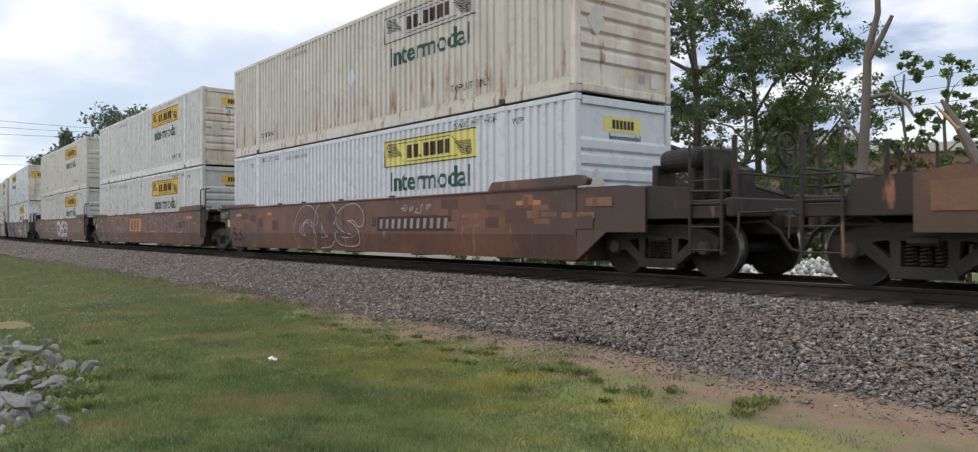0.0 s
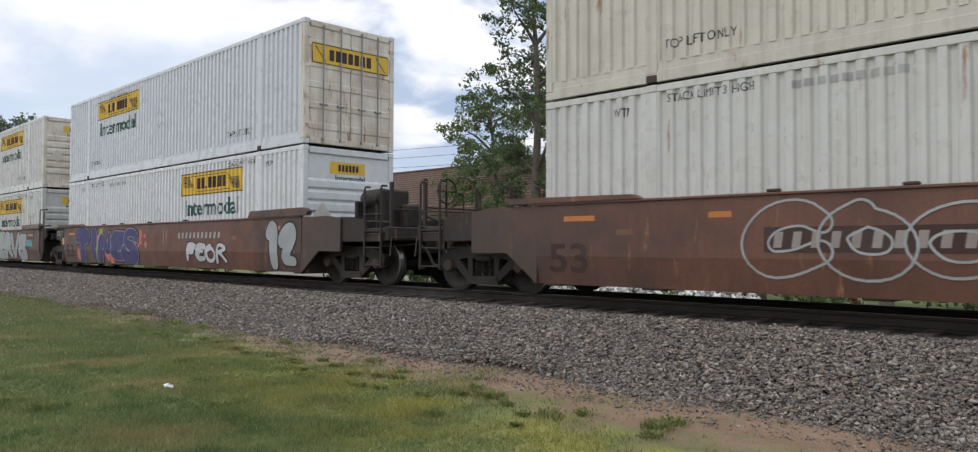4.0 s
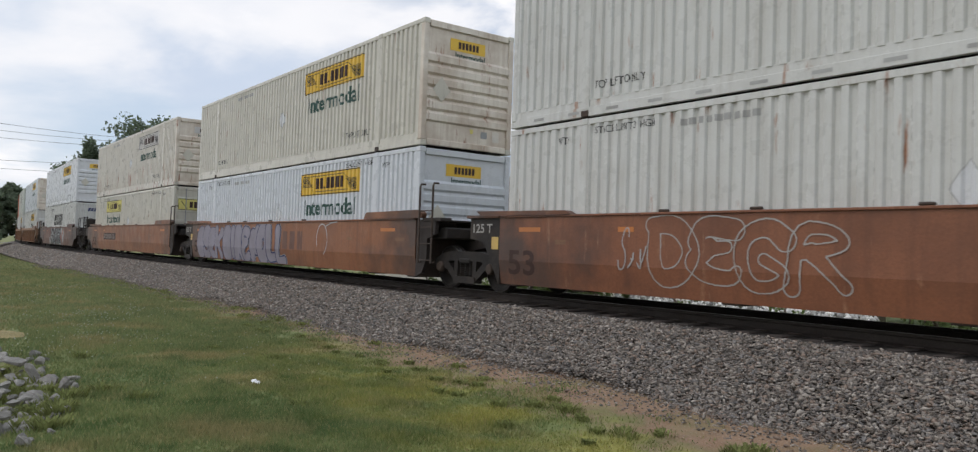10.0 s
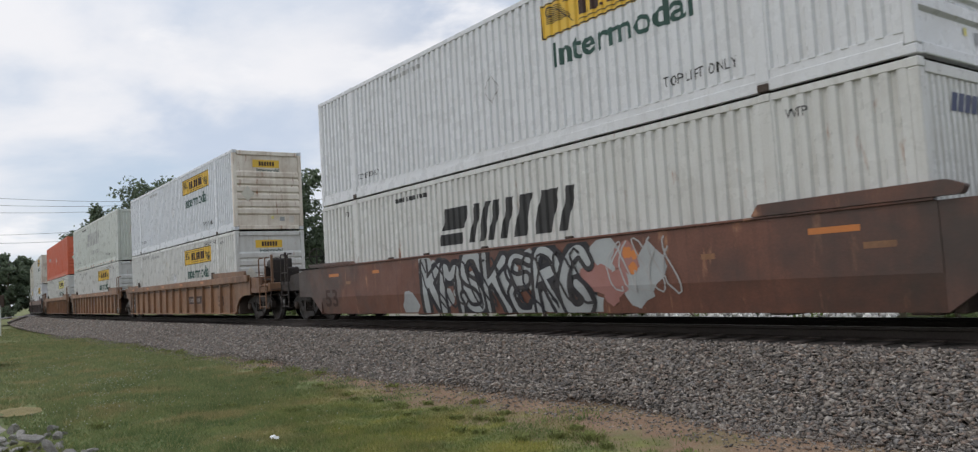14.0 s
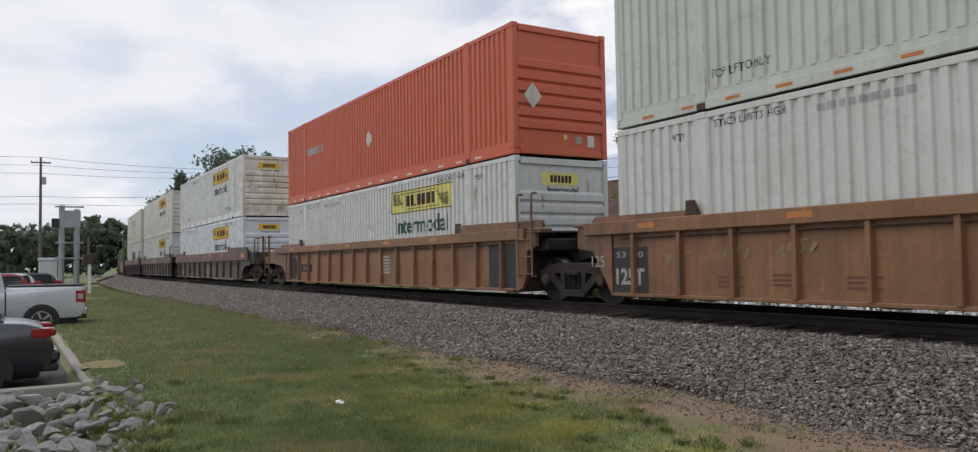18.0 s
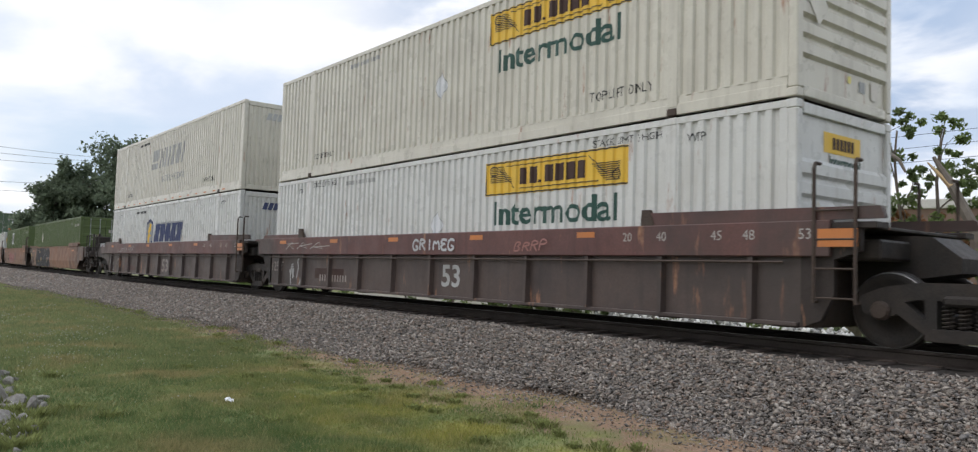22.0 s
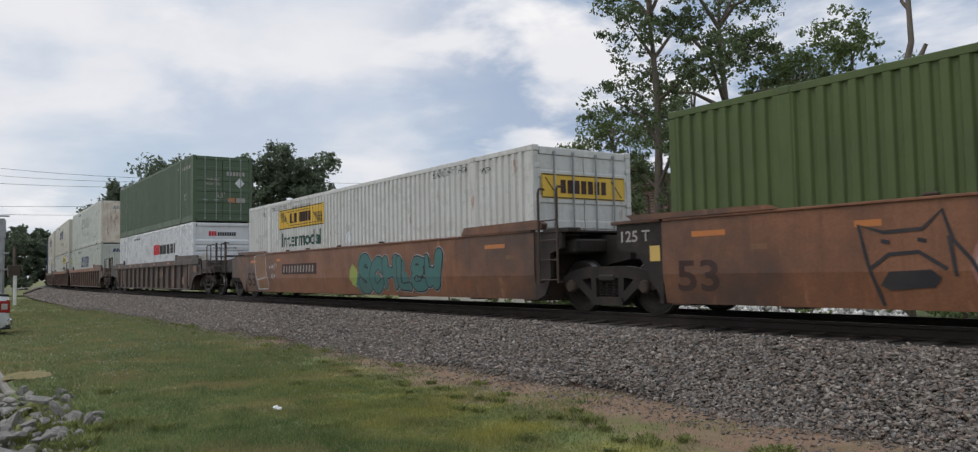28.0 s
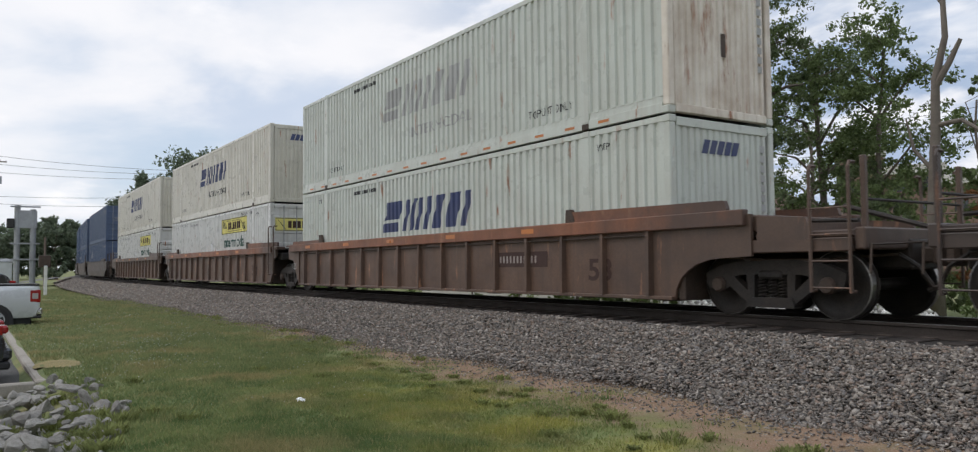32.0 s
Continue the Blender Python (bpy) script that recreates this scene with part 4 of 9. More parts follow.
        if upper:
            decal("word", "word_caps", lambda: place_word(letters("INTERMODAL", 0.25, slant=0.0), -0.65, 0.82, 2.9), INK_FADED if ink is INK_FADED else INK, c, "faded grey lettering")
    elif scheme == "shield":
        decal("logo", "shield", lambda: polys([(-2.38, 1.35), (-2.12, 1.08), (-1.92, 1.0), (-1.72, 1.08), (-1.46, 1.35), (-1.42, 2.12), (-1.92, 2.30), (-2.42, 2.12)]), INK_BLUE, c, "navy shield")
        decal("logo_field", "shield_inner", lambda: polys([(-2.28, 1.42), (-2.08, 1.18), (-1.92, 1.11), (-1.76, 1.18), (-1.56, 1.42), (-1.52, 2.04), (-1.92, 2.18), (-2.32, 2.04)]), GREY_PAINT, c, "grey shield field", proud=0.006)
        decal("emblem", "shield_fill", lambda: polys([(-2.24, 1.50), (-2.02, 1.24), (-1.78, 1.62), (-1.90, 1.66), (-1.62, 2.04), (-1.92, 2.12), (-2.14, 1.72), (-2.02, 1.68)]), YELLOW, c, "yellow emblem on the shield", proud=0.008)
        decal("logo_rim", "shield_rim", lambda: bars(-1.32, 2.28, 1.28, 2.10, 5, 0.04, 0.24), GREY_PAINT, c, "grey edge round the logo shapes")
        decal("logo", "shield_word", lambda: bars(-1.25, 2.28, 1.34, 2.04, 5, 0.16, 0.22), INK_BLUE, c, "slanted navy logo shapes", proud=0.007)
    elif scheme == "twotone":
        decal("logo", "red_half", lambda: bars(0.70, 2.0, 1.65, 2.15, 3, 0.15), INK_RED, c, "red logo shapes")
        decal("logo", "black_half", lambda: bars(2.05, 5.05, 1.65, 2.10, 9, 0.22), INK, c, "black logo shapes")
    elif scheme == "badge":
        decal("badge", "badge", lambda: plate(-3.6, -2.15, 1.62, 2.58), WHITE_NEW, c, "white square badge")
        decal("badge_mark", "badge_mark", lambda: polys([(-3.45, 1.78), (-3.2, 1.78), (-3.2, 2.42), (-3.45, 2.42)], [(-3.02, 1.78), (-2.77, 1.78), (-2.77, 2.42), (-3.02, 2.42)], [(-2.55, 1.78), (-2.3, 1.78), (-2.3, 2.42), (-2.55, 2.42)]), INK_BROWN, c, proud=0.007)
    elif scheme == "smallmark":
        decal("logo", "smallmark", lambda: bars(-5.75, -4.0, 1.62, 1.88, 9, 0.2), INK_FADED, c, "faded dark logo bars")
    green = scheme in ("badge", "greenplain")
    mark = INK_WHITE if green else INK
    # stencilled notices
    if scheme in ("scroll", "slanted", "shield") and upper:
        decal("stencil", "top_lift", lambda: place_word(letters("TOP LIFT ONLY", 0.155), 4.35, 0.46, 1.32), mark, c)
        decal("stencil", "top_lift_rear", lambda: place_word(letters("TOP LIFT ONLY", 0.13), -5.85, 0.46, 1.1), mark, c)
    if scheme in ("scroll", "") and not upper:
        decal("stencil", "stack_limit", lambda: place_word(letters("STACK LIMIT 3 HIGH", 0.115), 4.45, 2.62, 1.4), mark, c)
        decal("stencil", "stack_limit_rear", lambda: place_word(letters("STACK LIMIT 3 HIGH", 0.115), -5.8, 2.62, 1.3), mark, c)
    if green:
        decal("stencil", "wtp_g", lambda: place_word(letters("WTP", 0.13), 5.35, 2.46, 0.32), mark, c)
    elif not upper:
        decal("stencil", "wtp", lambda: place_word(letters("WTP", 0.13), 6.35, 2.50, 0.3), mark, c)
        decal("stencil", "wtp_rear", lambda: place_word(letters("WTP", 0.13), -6.75, 2.50, 0.3), mark, c)
    if scheme in ("scroll", "slanted", "shield", "twotone"):
        decal("marking", "side_number", lambda: bars(-4.0, -2.6, 2.56, 2.66, 9), mark if scheme != "scroll" else INK_FADED, c)
    if green:
        decal("marking", "side_number_g", lambda: bars(6.32, 7.70, 2.36, 2.50, 10, 0.40), mark, c)
        decal("stencil", "fiftythree_g", lambda: place_word(letters("53'", 0.26), 6.6, 1.02, 0.45), mark, c)
    if scheme == "greenplain" and not upper:
        decal("placard", "placard_g", lambda: polys([(-4.85, 1.88), (-4.6, 1.52), (-4.35, 1.88), (-4.6, 2.25)]), REFLECT_W, c, "pale diamond placard holder")
    if scheme in ("scroll", "smallmark"):
        m = WHITE_NEW
        d = decal("placard", "placard", lambda: polys([(-0.22, 1.45), (0.0, 1.15), (0.22, 1.45), (0.0, 1.78)]), REFLECT_W if scheme == "smallmark" else m, c, "pale diamond placard holder")
        decal("placard_rim", "placard_rim", lambda: strokes([[(-0.22, 1.45), (0.0, 1.15), (0.22, 1.45), (0.0, 1.78), (-0.22, 1.45)]], 0.02), INK_FADED, d, proud=0.008)
    # door and nose work
    x = -(CL + 0.002)
    if front == "bead":
        if scheme == "scroll":
            s = flat_decal("end_sign", "end_sign", lambda: plate(-0.55, 0.45, 2.28, 2.56), sign, c, -(CL - 0.048), "small yellow sign on the end wall", "x")
            flat_decal("sign_lettering", "end_sign_blocks", lambda: bars(-0.32, 0.28, 2.34, 2.50, 6, 0.25), INK_BROWN, s, -(CL - 0.044), "", "x")
            flat_decal("word", "end_word", lambda: place_word(letters("Intermodal", 0.13, bold=0.004), -0.40, 2.12, 0.85), ink, c, -(CL - 0.046), "", "x")
        elif scheme == "twotone":
            flat_decal("logo", "end_two_r", lambda: bars(-0.6, -0.25, 2.30, 2.50, 3, 0.15), INK_RED, c, -(CL - 0.046), "", "x")
            flat_decal("logo", "end_two_b", lambda: bars(-0.22, 0.6, 2.30, 2.47, 8, 0.22), INK, c, -(CL - 0.046), "", "x")
            flat_decal("stencil", "end_high", lambda: place_word(letters("WARNING HIGH CUBE", 0.095), -0.45, 1.72, 1.05), INK, c, -(CL - 0.002), "", "x")
        flat_decal("marking", "end_number", lambda: bars(-0.45, 0.45, 1.98, 2.07, 9), INK_FADED, c, -(CL - 0.046), "", "x")
        q = flat_decal("placard", "end_placard", lambda: polys([(-1.02, 1.30), (-0.78, 1.02), (-0.54, 1.30), (-0.78, 1.60)]), CREAM, c, -(CL + 0.004), "pale diamond placard holder", "x")
        flat_decal("data_plate", "end_plate", lambda: plate(0.40, 0.58, 0.32, 0.48), GREY_PAINT, c, -(CL - 0.045), "small grey data plate", "x")
        flat_decal("document_box", "end_box", lambda: plate(0.74, 0.94, 0.26, 0.52), REFLECT_W, c, -(CL - 0.04), "document box on the end wall", "x")
        if upper:
            flat_decal("label", "end_spot", lambda: plate(0.08, 0.17, 0.40, 0.50), YELLOW_PALE, c, -(CL - 0.045), "small yellow label", "x")
    elif front == "rib":
        if scheme in ("slanted", "shield"):
            flat_decal("logo", "rib_logo", lambda: bars(-0.55, 0.35, 2.32, 2.55, 5, 0.2, 0.08), INK_BLUE if ink is not INK_FADED else INK_FADED, c, -(CL - 0.016), "", "x")
            flat_decal("marking", "rib_number", lambda: polys(*[[(0.93, 0.9 + 0.17 * i), (1.05, 0.9 + 0.17 * i), (1.05, 1.02 + 0.17 * i), (0.93, 1.02 + 0.17 * i)] for i in range(10)]), INK_FADED, c, -(CL - 0.016), "", "x")
            flat_decal("vent_cover", "rib_vent", lambda: plate(-0.02, 0.10, 1.05, 1.45), GEAR_RUST, c, -(CL - 0.014), "dark vent slot", "x")
    else:
        if scheme == "scroll":
            s = flat_decal("door_sign", "door_sign", lambda: plate(-1.10, 1.10, 1.88, 2.36), sign, c, -(CL - 0.008), "yellow sign across the doors", "x")
            flat_decal("sign_lettering", "door_blocks", lambda: bars(-0.62, 0.62, 1.99, 2.25, 7, 0.25), INK_BROWN, s, -(CL - 0.004), "", "x")
            flat_decal("sign_border", "door_border", lambda: strokes([[(-1.08, 1.90), (1.08, 1.90), (1.08, 2.34), (-1.08, 2.34), (-1.08, 1.90)], [(-1.0, 2.28), (-0.72, 1.95)], [(0.72, 2.28), (1.0, 1.95)]], 0.022), INK, s, -(CL - 0.003), "", "x")
        else:
            flat_decal("stencil", "door_warn", lambda: place_word(letters("WARNING", 0.12), -0.72, 1.80, 0.55), INK_WHITE, c, -(CL - 0.006), "", "x")
            flat_decal("stencil", "door_high", lambda: place_word(letters("HIGH CUBE", 0.13), -0.72, 1.60, 0.62), INK_WHITE, c, -(CL - 0.006), "", "x")
            flat_decal("stencil", "door_53", lambda: place_word(letters("53'", 0.24), -0.32, 1.05, 0.40), INK_WHITE, c, -(CL - 0.006), "", "x")
            flat_decal("placard", "door_placard", lambda: polys([(0.52, 1.72), (0.74, 1.5), (0.96, 1.72), (0.74, 1.96)]), WHITE_NEW, c, -(CL - 0.004), "white diamond placard", "x")
            flat_decal("label", "door_label", lambda: plate(0.22, 0.52, 0.85, 1.06), REFLECT, c, -(CL - 0.004), "orange label", "x")
            flat_decal("label", "door_label2", lambda: plate(0.58, 0.98, 0.85, 1.06), INK_WHITE, c, -(CL - 0.004), "white label", "x")
            flat_decal("marking", "door_number", lambda: bars(0.16, 1.0, 2.05, 2.22, 6), INK_WHITE, c, -(CL - 0.006), "", "x")


# ---- well cars ----
SY = 1.40      # half width over the car's sides


def rounded(pts, r, n=4):
    """A polygon with its corners rounded."""
    out = []
    m = len(pts)
    for i in range(m):
        p, a, b = Vector(pts[i]), Vector(pts[i - 1]), Vector(pts[(i + 1) % m])
        da, db = (a - p), (b - p)
        k = min(r, da.length * 0.45, db.length * 0.45)
        p0, p1 = p + da.normalized() * k, p + db.normalized() * k
        for j in range(n + 1):
            t = j / n
            out.append(tuple((1 - t) ** 2 * p0 + 2 * t * (1 - t) * p + t * t * p1))
    return out


def smooth_panel(ef, er):
    """The near side of a smooth-sided well: upright above, drawn in below a crease; cut up over the end trucks."""
    mb = MB()
    xf, xr = 8.18, -8.18
    sec = [(-SY, 1.46), (-SY, 0.66), (-SY + 0.068, 0.215), (-SY + 0.103, 0.215), (-SY + 0.055, 0.66), (-SY + 0.055, 1.46)]
    n = 12
    mb.loft([[(x, y, z) for y, z in sec] for x in np.linspace(xr, xf, n)])
    if ef == "c":
        mb.prism([(8.18, 0.215), (8.86, 0.70), (9.70, 0.70), (9.70, 1.40), (9.3, 1.46), (8.18, 1.46)], -SY + 0.012, -SY + 0.06)
    if er == "c":
        mb.prism([(-8.18, 0.215), (-8.18, 1.46), (-9.3, 1.46), (-9.70, 1.40), (-9.70, 0.70), (-8.86, 0.70)], -SY + 0.012, -SY + 0.06)
    return mb


def arch(x0, x1, z0, z1, n=7):
    return [(x0 + (x1 - x0) * (1 - math.cos(t)), z0 + (z1 - z0) * math.sin(t)) for t in np.linspace(0, math.pi / 2, n)]


def ribbed_panel(ef, er):
    mb = MB().box(-8.18, 8.18, -SY + 0.055, -SY + 0.085, 0.215, 1.40)
    if ef == "c":
        mb.prism(arch(8.18, 9.1, 0.215, 0.84) + [(9.62, 0.86), (9.62, 1.45), (8.18, 1.45)], -SY + 0.03, -SY + 0.085)
    if er == "c":
        mb.prism([(-x, z) for x, z in reversed(arch(8.18, 9.1, 0.215, 0.84) + [(9.62, 0.86), (9.62, 1.45), (8.18, 1.45)])], -SY + 0.03, -SY + 0.085)
    return mb


def side_post(x):
    return MB().add([(x - 0.05, -SY + 0.055, 0.23), (x + 0.05, -SY + 0.055, 0.23), (x + 0.035, -SY - 0.045, 0.26), (x - 0.035, -SY - 0.045, 0.26),
                     (x - 0.05, -SY + 0.055, 1.32), (x + 0.05, -SY + 0.055, 1.32), (x + 0.035, -SY - 0.03, 1.30), (x - 0.035, -SY - 0.03, 1.30)],
                    [(0, 1, 2, 3), (4, 7, 6, 5), (0, 4, 5, 1), (1, 5, 6, 2), (2, 6, 7, 3), (3, 7, 4, 0)])


def ladder(x0, x1, z0, z1, y, rungs):
    mb = MB()
    for x in (x0, x1):
        mb.tube([(x, y + 0.10, z0 + 0.02), (x, y, z0), (x, y, z1 - 0.06), (x, y + 0.03, z1), (x, y + 0.14, z1)], 0.024, 6)
    for i in range(rungs):
        z = z0 + 0.06 + (z1 - z0) * 0.62 * i / max(1, rungs - 1)
        mb.tube([(x0, y, z), (x1, y, z)], 0.014, 6)
    return mb


def make_car(kind, ef, er, paint_, label, group, chord=None, gear=0):
    """One well: kind smooth, ribbed or banded; ef and er: how its ends join (c: coupler platform, a: shared truck)."""
    car = tagged(new("well_car"), label, "railcar", group)
    chord = chord or paint_

    def P(name, key, fn, m, parent=car, lab="", turn=False):
        ob = part(name, shared(key, m, fn), None, parent, lab)
        if turn:
            ob.matrix_basis = Matrix.Diagonal((1, -1, 1, 1))
        return ob

    for far in (False, True):
        if kind == "smooth":
            P("side_panel", ("smooth_panel", ef, er), lambda: smooth_panel(ef, er), paint_, turn=far)
            P("top_flange", "top_flange", lambda: MB().box(-8.15, 8.15, -SY - 0.03, -SY + 0.08, 1.462, 1.50, 0.008), paint_, turn=far)
            P("end_cap", "cap_front", lambda: MB().prism(rounded([(5.80, 1.502), (8.45, 1.502), (8.50, 1.60), (8.3, 1.68), (5.92, 1.66)], 0.03, 2), -SY - 0.045, -SY + 0.085), paint_, turn=far)
            P("end_cap", "cap_rear", lambda: MB().prism(rounded([(-8.75, 1.502), (-6.15, 1.502), (-6.3, 1.57), (-8.9, 1.60)], 0.03, 2), -SY - 0.045, -SY + 0.085), paint_, turn=far)
            for i, x in enumerate((-4.2, -2.6, -0.4, 2.1)):
                P("guide", ("guide", i), lambda x=x: MB().box(x - 0.09, x + 0.09, -SY - 0.01, -SY + 0.07, 1.502, 1.545, 0.015), GEAR_RUST, turn=far)
        else:
            c0, c1 = (1.29, 1.52) if kind == "ribbed" else (1.08, 1.53)
            P("side_panel", ("ribbed_panel", ef, er), lambda: ribbed_panel(ef, er), paint_, turn=far)
            P("top_chord", ("top_chord", kind, ef, er), lambda: MB().box(-9.55 if er == "c" else -8.9, 9.55 if ef == "c" else 8.6, -SY - 0.055, -SY + 0.08, c0, c1, 0.014), chord, turn=far)
            P("bottom_chord", "bottom_chord", lambda: MB().box(-8.16, 8.16, -SY - 0.02, -SY + 0.08, 0.205, 0.262, 0.01), paint_, turn=far)
            xs = np.arange(-7.6, 7.7, 1.09) if kind == "ribbed" else np.arange(-7.5, 7.6, 1.5)
            for i, x in enumerate(xs):
                P("side_post", (kind, "post", i), lambda x=float(x): side_post(x), paint_, turn=far)
            P("end_cap", (kind, "cap_front"), lambda: MB().prism(rounded([(5.62, c1 + 0.002), (9.25, c1 + 0.002), (9.2, c1 + 0.15), (5.75, c1 + 0.19)], 0.03, 2), -SY - 0.02, -SY + 0.06), chord, turn=far)
            P("end_cap", (kind, "cap_rear"), lambda: MB().prism(rounded([(-8.7, c1 + 0.002), (-6.25, c1 + 0.002), (-6.35, c1 + 0.09), (-8.6, c1 + 0.10)], 0.03, 2), -SY - 0.02, -SY + 0.06), chord, turn=far)
            for sx in (-6.2, 5.75):
                P("guide_horn", (kind, "horn", sx), lambda sx=sx: MB().prism([(sx - 0.13, c1), (sx + 0.13, c1), (sx + 0.10, c1 + 0.10), (sx + 0.02, c1 + 0.24), (sx - 0.11, c1 + 0.24)], -SY - 0.03, -SY + 0.05), GEAR_RUST, turn=far)
            if kind == "banded":
                P("air_pipe", "air_pipe", lambda: MB().tube([(-8.0, -SY - 0.07, 1.0), (8.0, -SY - 0.07, 1.01)], 0.018, 6), GEAR_RUST, turn=far)
            else:
                P("air_pipe", "air_pipe_high", lambda: MB().tube([(-7.9, -SY + 0.01, 1.22), (7.6, -SY + 0.01, 1.22)], 0.016, 6), GEAR_RUST, turn=far)
    for i, x in enumerate((-7.9, -6.06, -3.0, 0.0, 3.0, 6.06, 7.9)):
        P("cross_bearer", ("cross_bearer", i), lambda x=x: MB().box(x - 0.17, x + 0.17, -SY + 0.09, SY - 0.09, 0.185, 0.238, 0.01), GEAR_RUST)
    for sx, e in ((1, ef), (-1, er)):
        P("bulkhead", ("bulkhead", sx), lambda sx=sx: MB().box(min(sx * 8.20, sx * 8.34), max(sx * 8.20, sx * 8.34), -SY + 0.09, SY - 0.09, 0.20, 1.44, 0.02), GEAR_RUST)
        frame_m = paint_ if kind == "ribbed" else GEAR_BROWN      # ends of ribbed cars are painted, others sooty
        if e == "a":
            P("articulation_arm", ("art_arm", sx), lambda sx=sx: MB().prism([(sx * 8.34, 0.62), (sx * 8.34, 1.42), (sx * 9.35, 1.36), (sx * 9.68, 1.10), (sx * 9.68, 0.92), (sx * 9.2, 0.85)], -0.42, 0.42)
              .box(min(sx * 8.34, sx * 9.1), max(sx * 8.34, sx * 9.1), -1.2, 1.2, 1.05, 1.30, 0.03), GEAR)
            for far in (False, True):
                P("end_gusset", ("gusset", sx), lambda sx=sx: MB().prism([(sx * 8.19, 0.20), (sx * 8.19, 1.46), (sx * 9.16, 1.46), (sx * 9.16, 1.06), (sx * 8.72, 1.0)] if sx < 0 else
                  [(8.19, 0.20), (8.45, 0.30), (8.62, 0.62), (8.62, 1.05), (8.95, 1.15), (8.95, 1.46), (8.19, 1.46)], -SY + 0.02, -SY + 0.10), frame_m if kind == "ribbed" else (GEAR_BROWN if sx > 0 else GEAR), turn=far)
                if sx < 0:
                    P("end_ledge", ("ledge", sx), lambda: MB().box(-9.25, -8.2, -SY - 0.03, -SY + 0.2, 1.462, 1.52, 0.01), chord, turn=far)
                else:
                    P("ladder", "ladder_mid", lambda: ladder(8.40, 8.92, 0.52, 2.24, -SY - 0.055, 4), paint_ if kind == "ribbed" else GEAR_RUST, turn=far)
                    P("end_ledge", ("ledge", sx), lambda: MB().box(8.45, 9.15, -SY + 0.0, -SY + 0.3, 1.42, 1.50, 0.01), frame_m, turn=far)
            P("walkway", ("walkway", sx), lambda sx=sx: MB().box(min(sx * 8.36, sx * 9.05), max(sx * 8.36, sx * 9.05), -1.3, 1.3, 1.42, 1.46, 0.008), GEAR_BROWN)
        else:
            P("draft_sill", ("draft_sill", sx), lambda sx=sx: MB().box(min(sx * 8.34, sx * 11.3), max(sx * 8.34, sx * 11.3), -0.34, 0.34, 0.66, 1.06, 0.03), GEAR)
            P("platform", ("platform", sx), lambda sx=sx: MB().box(min(sx * 9.62, sx * 11.2), max(sx * 9.62, sx * 11.2), -1.28, 1.28, 1.08, 1.18, 0.02)
              .box(min(sx * 8.34, sx * 9.7), max(sx * 8.34, sx * 9.7), -1.28, 1.28, 1.20, 1.44, 0.02)
              .prism([(sx * 9.70, 0.98), (sx * 9.70, 1.42), (sx * 10.45, 1.36), (sx * 10.55, 1.10), (sx * 10.2, 0.98)], -SY + 0.06, -SY + 0.12)
              .prism([(sx * 9.70, 0.98), (sx * 9.70, 1.42), (sx * 10.45, 1.36), (sx * 10.55, 1.10), (sx * 10.2, 0.98)], SY - 0.12, SY - 0.06), frame_m)
            P("end_beam", ("end_beam", sx), lambda sx=sx: MB().box(min(sx * 11.12, sx * 11.26), max(sx * 11.12, sx * 11.26), -1.32, 1.32, 0.92, 1.20, 0.02), frame_m)
            P("coupler", ("coupler", sx), lambda sx=sx: MB().box(min(sx * 11.26, sx * 11.62), max(sx * 11.26, sx * 11.62), -0.10, 0.10, 0.74, 0.96, 0.03)
              .box(min(sx * 11.56, sx * 11.80), max(sx * 11.56, sx * 11.80), -0.19, 0.16, 0.70, 1.0, 0.05), GEAR_RUST)
            P("air_hose", ("air_hose", sx), lambda sx=sx: MB().tube([(sx * 11.2, -0.45, 0.86), (sx * 11.45, -0.45, 0.70), (sx * 11.6, -0.42, 0.45), (sx * 11.75, -0.38, 0.40)], 0.03, 6), GEAR)
            for far in (False, True):
                P("ladder", ("ladder_end", sx), lambda sx=sx: ladder(*sorted((sx * 10.55, sx * 11.10)), 0.38, 2.02, -SY + 0.02, 4), frame_m, turn=far)
                P("hand_post", ("hand_post", sx), lambda sx=sx: MB().box(sx * 11.19 - 0.035, sx * 11.19 + 0.035, -1.22, -1.15, 1.18, 2.10, 0.01), frame_m, turn=far)
                P("side_sill", ("side_sill", sx), lambda sx=sx: MB().box(min(sx * 9.60, sx * 11.1), max(sx * 9.60, sx * 11.1), -1.34, -1.26, 0.90, 1.08, 0.015), frame_m, turn=far)
            P("brake_pipe", ("brake_pipe", sx), lambda sx=sx: MB().tube([(sx * 8.4, -1.22, 0.86), (sx * 9.3, -1.22, 0.84), (sx * 9.6, -1.05, 0.80), (sx * 10.6, -1.05, 0.80), (sx * 10.9, -0.7, 0.84), (sx * 11.2, -0.45, 0.86)], 0.022, 6), GEAR_RUST)
            P("uncoupling_lever", ("cut_lever", sx), lambda sx=sx: MB().tube([(sx * 11.32, -1.32, 0.62), (sx * 11.32, -1.28, 0.98), (sx * 11.34, -0.6, 1.00), (sx * 11.42, -0.2, 1.02), (sx * 11.60, -0.06, 1.0)], 0.017, 6), GEAR_RUST)
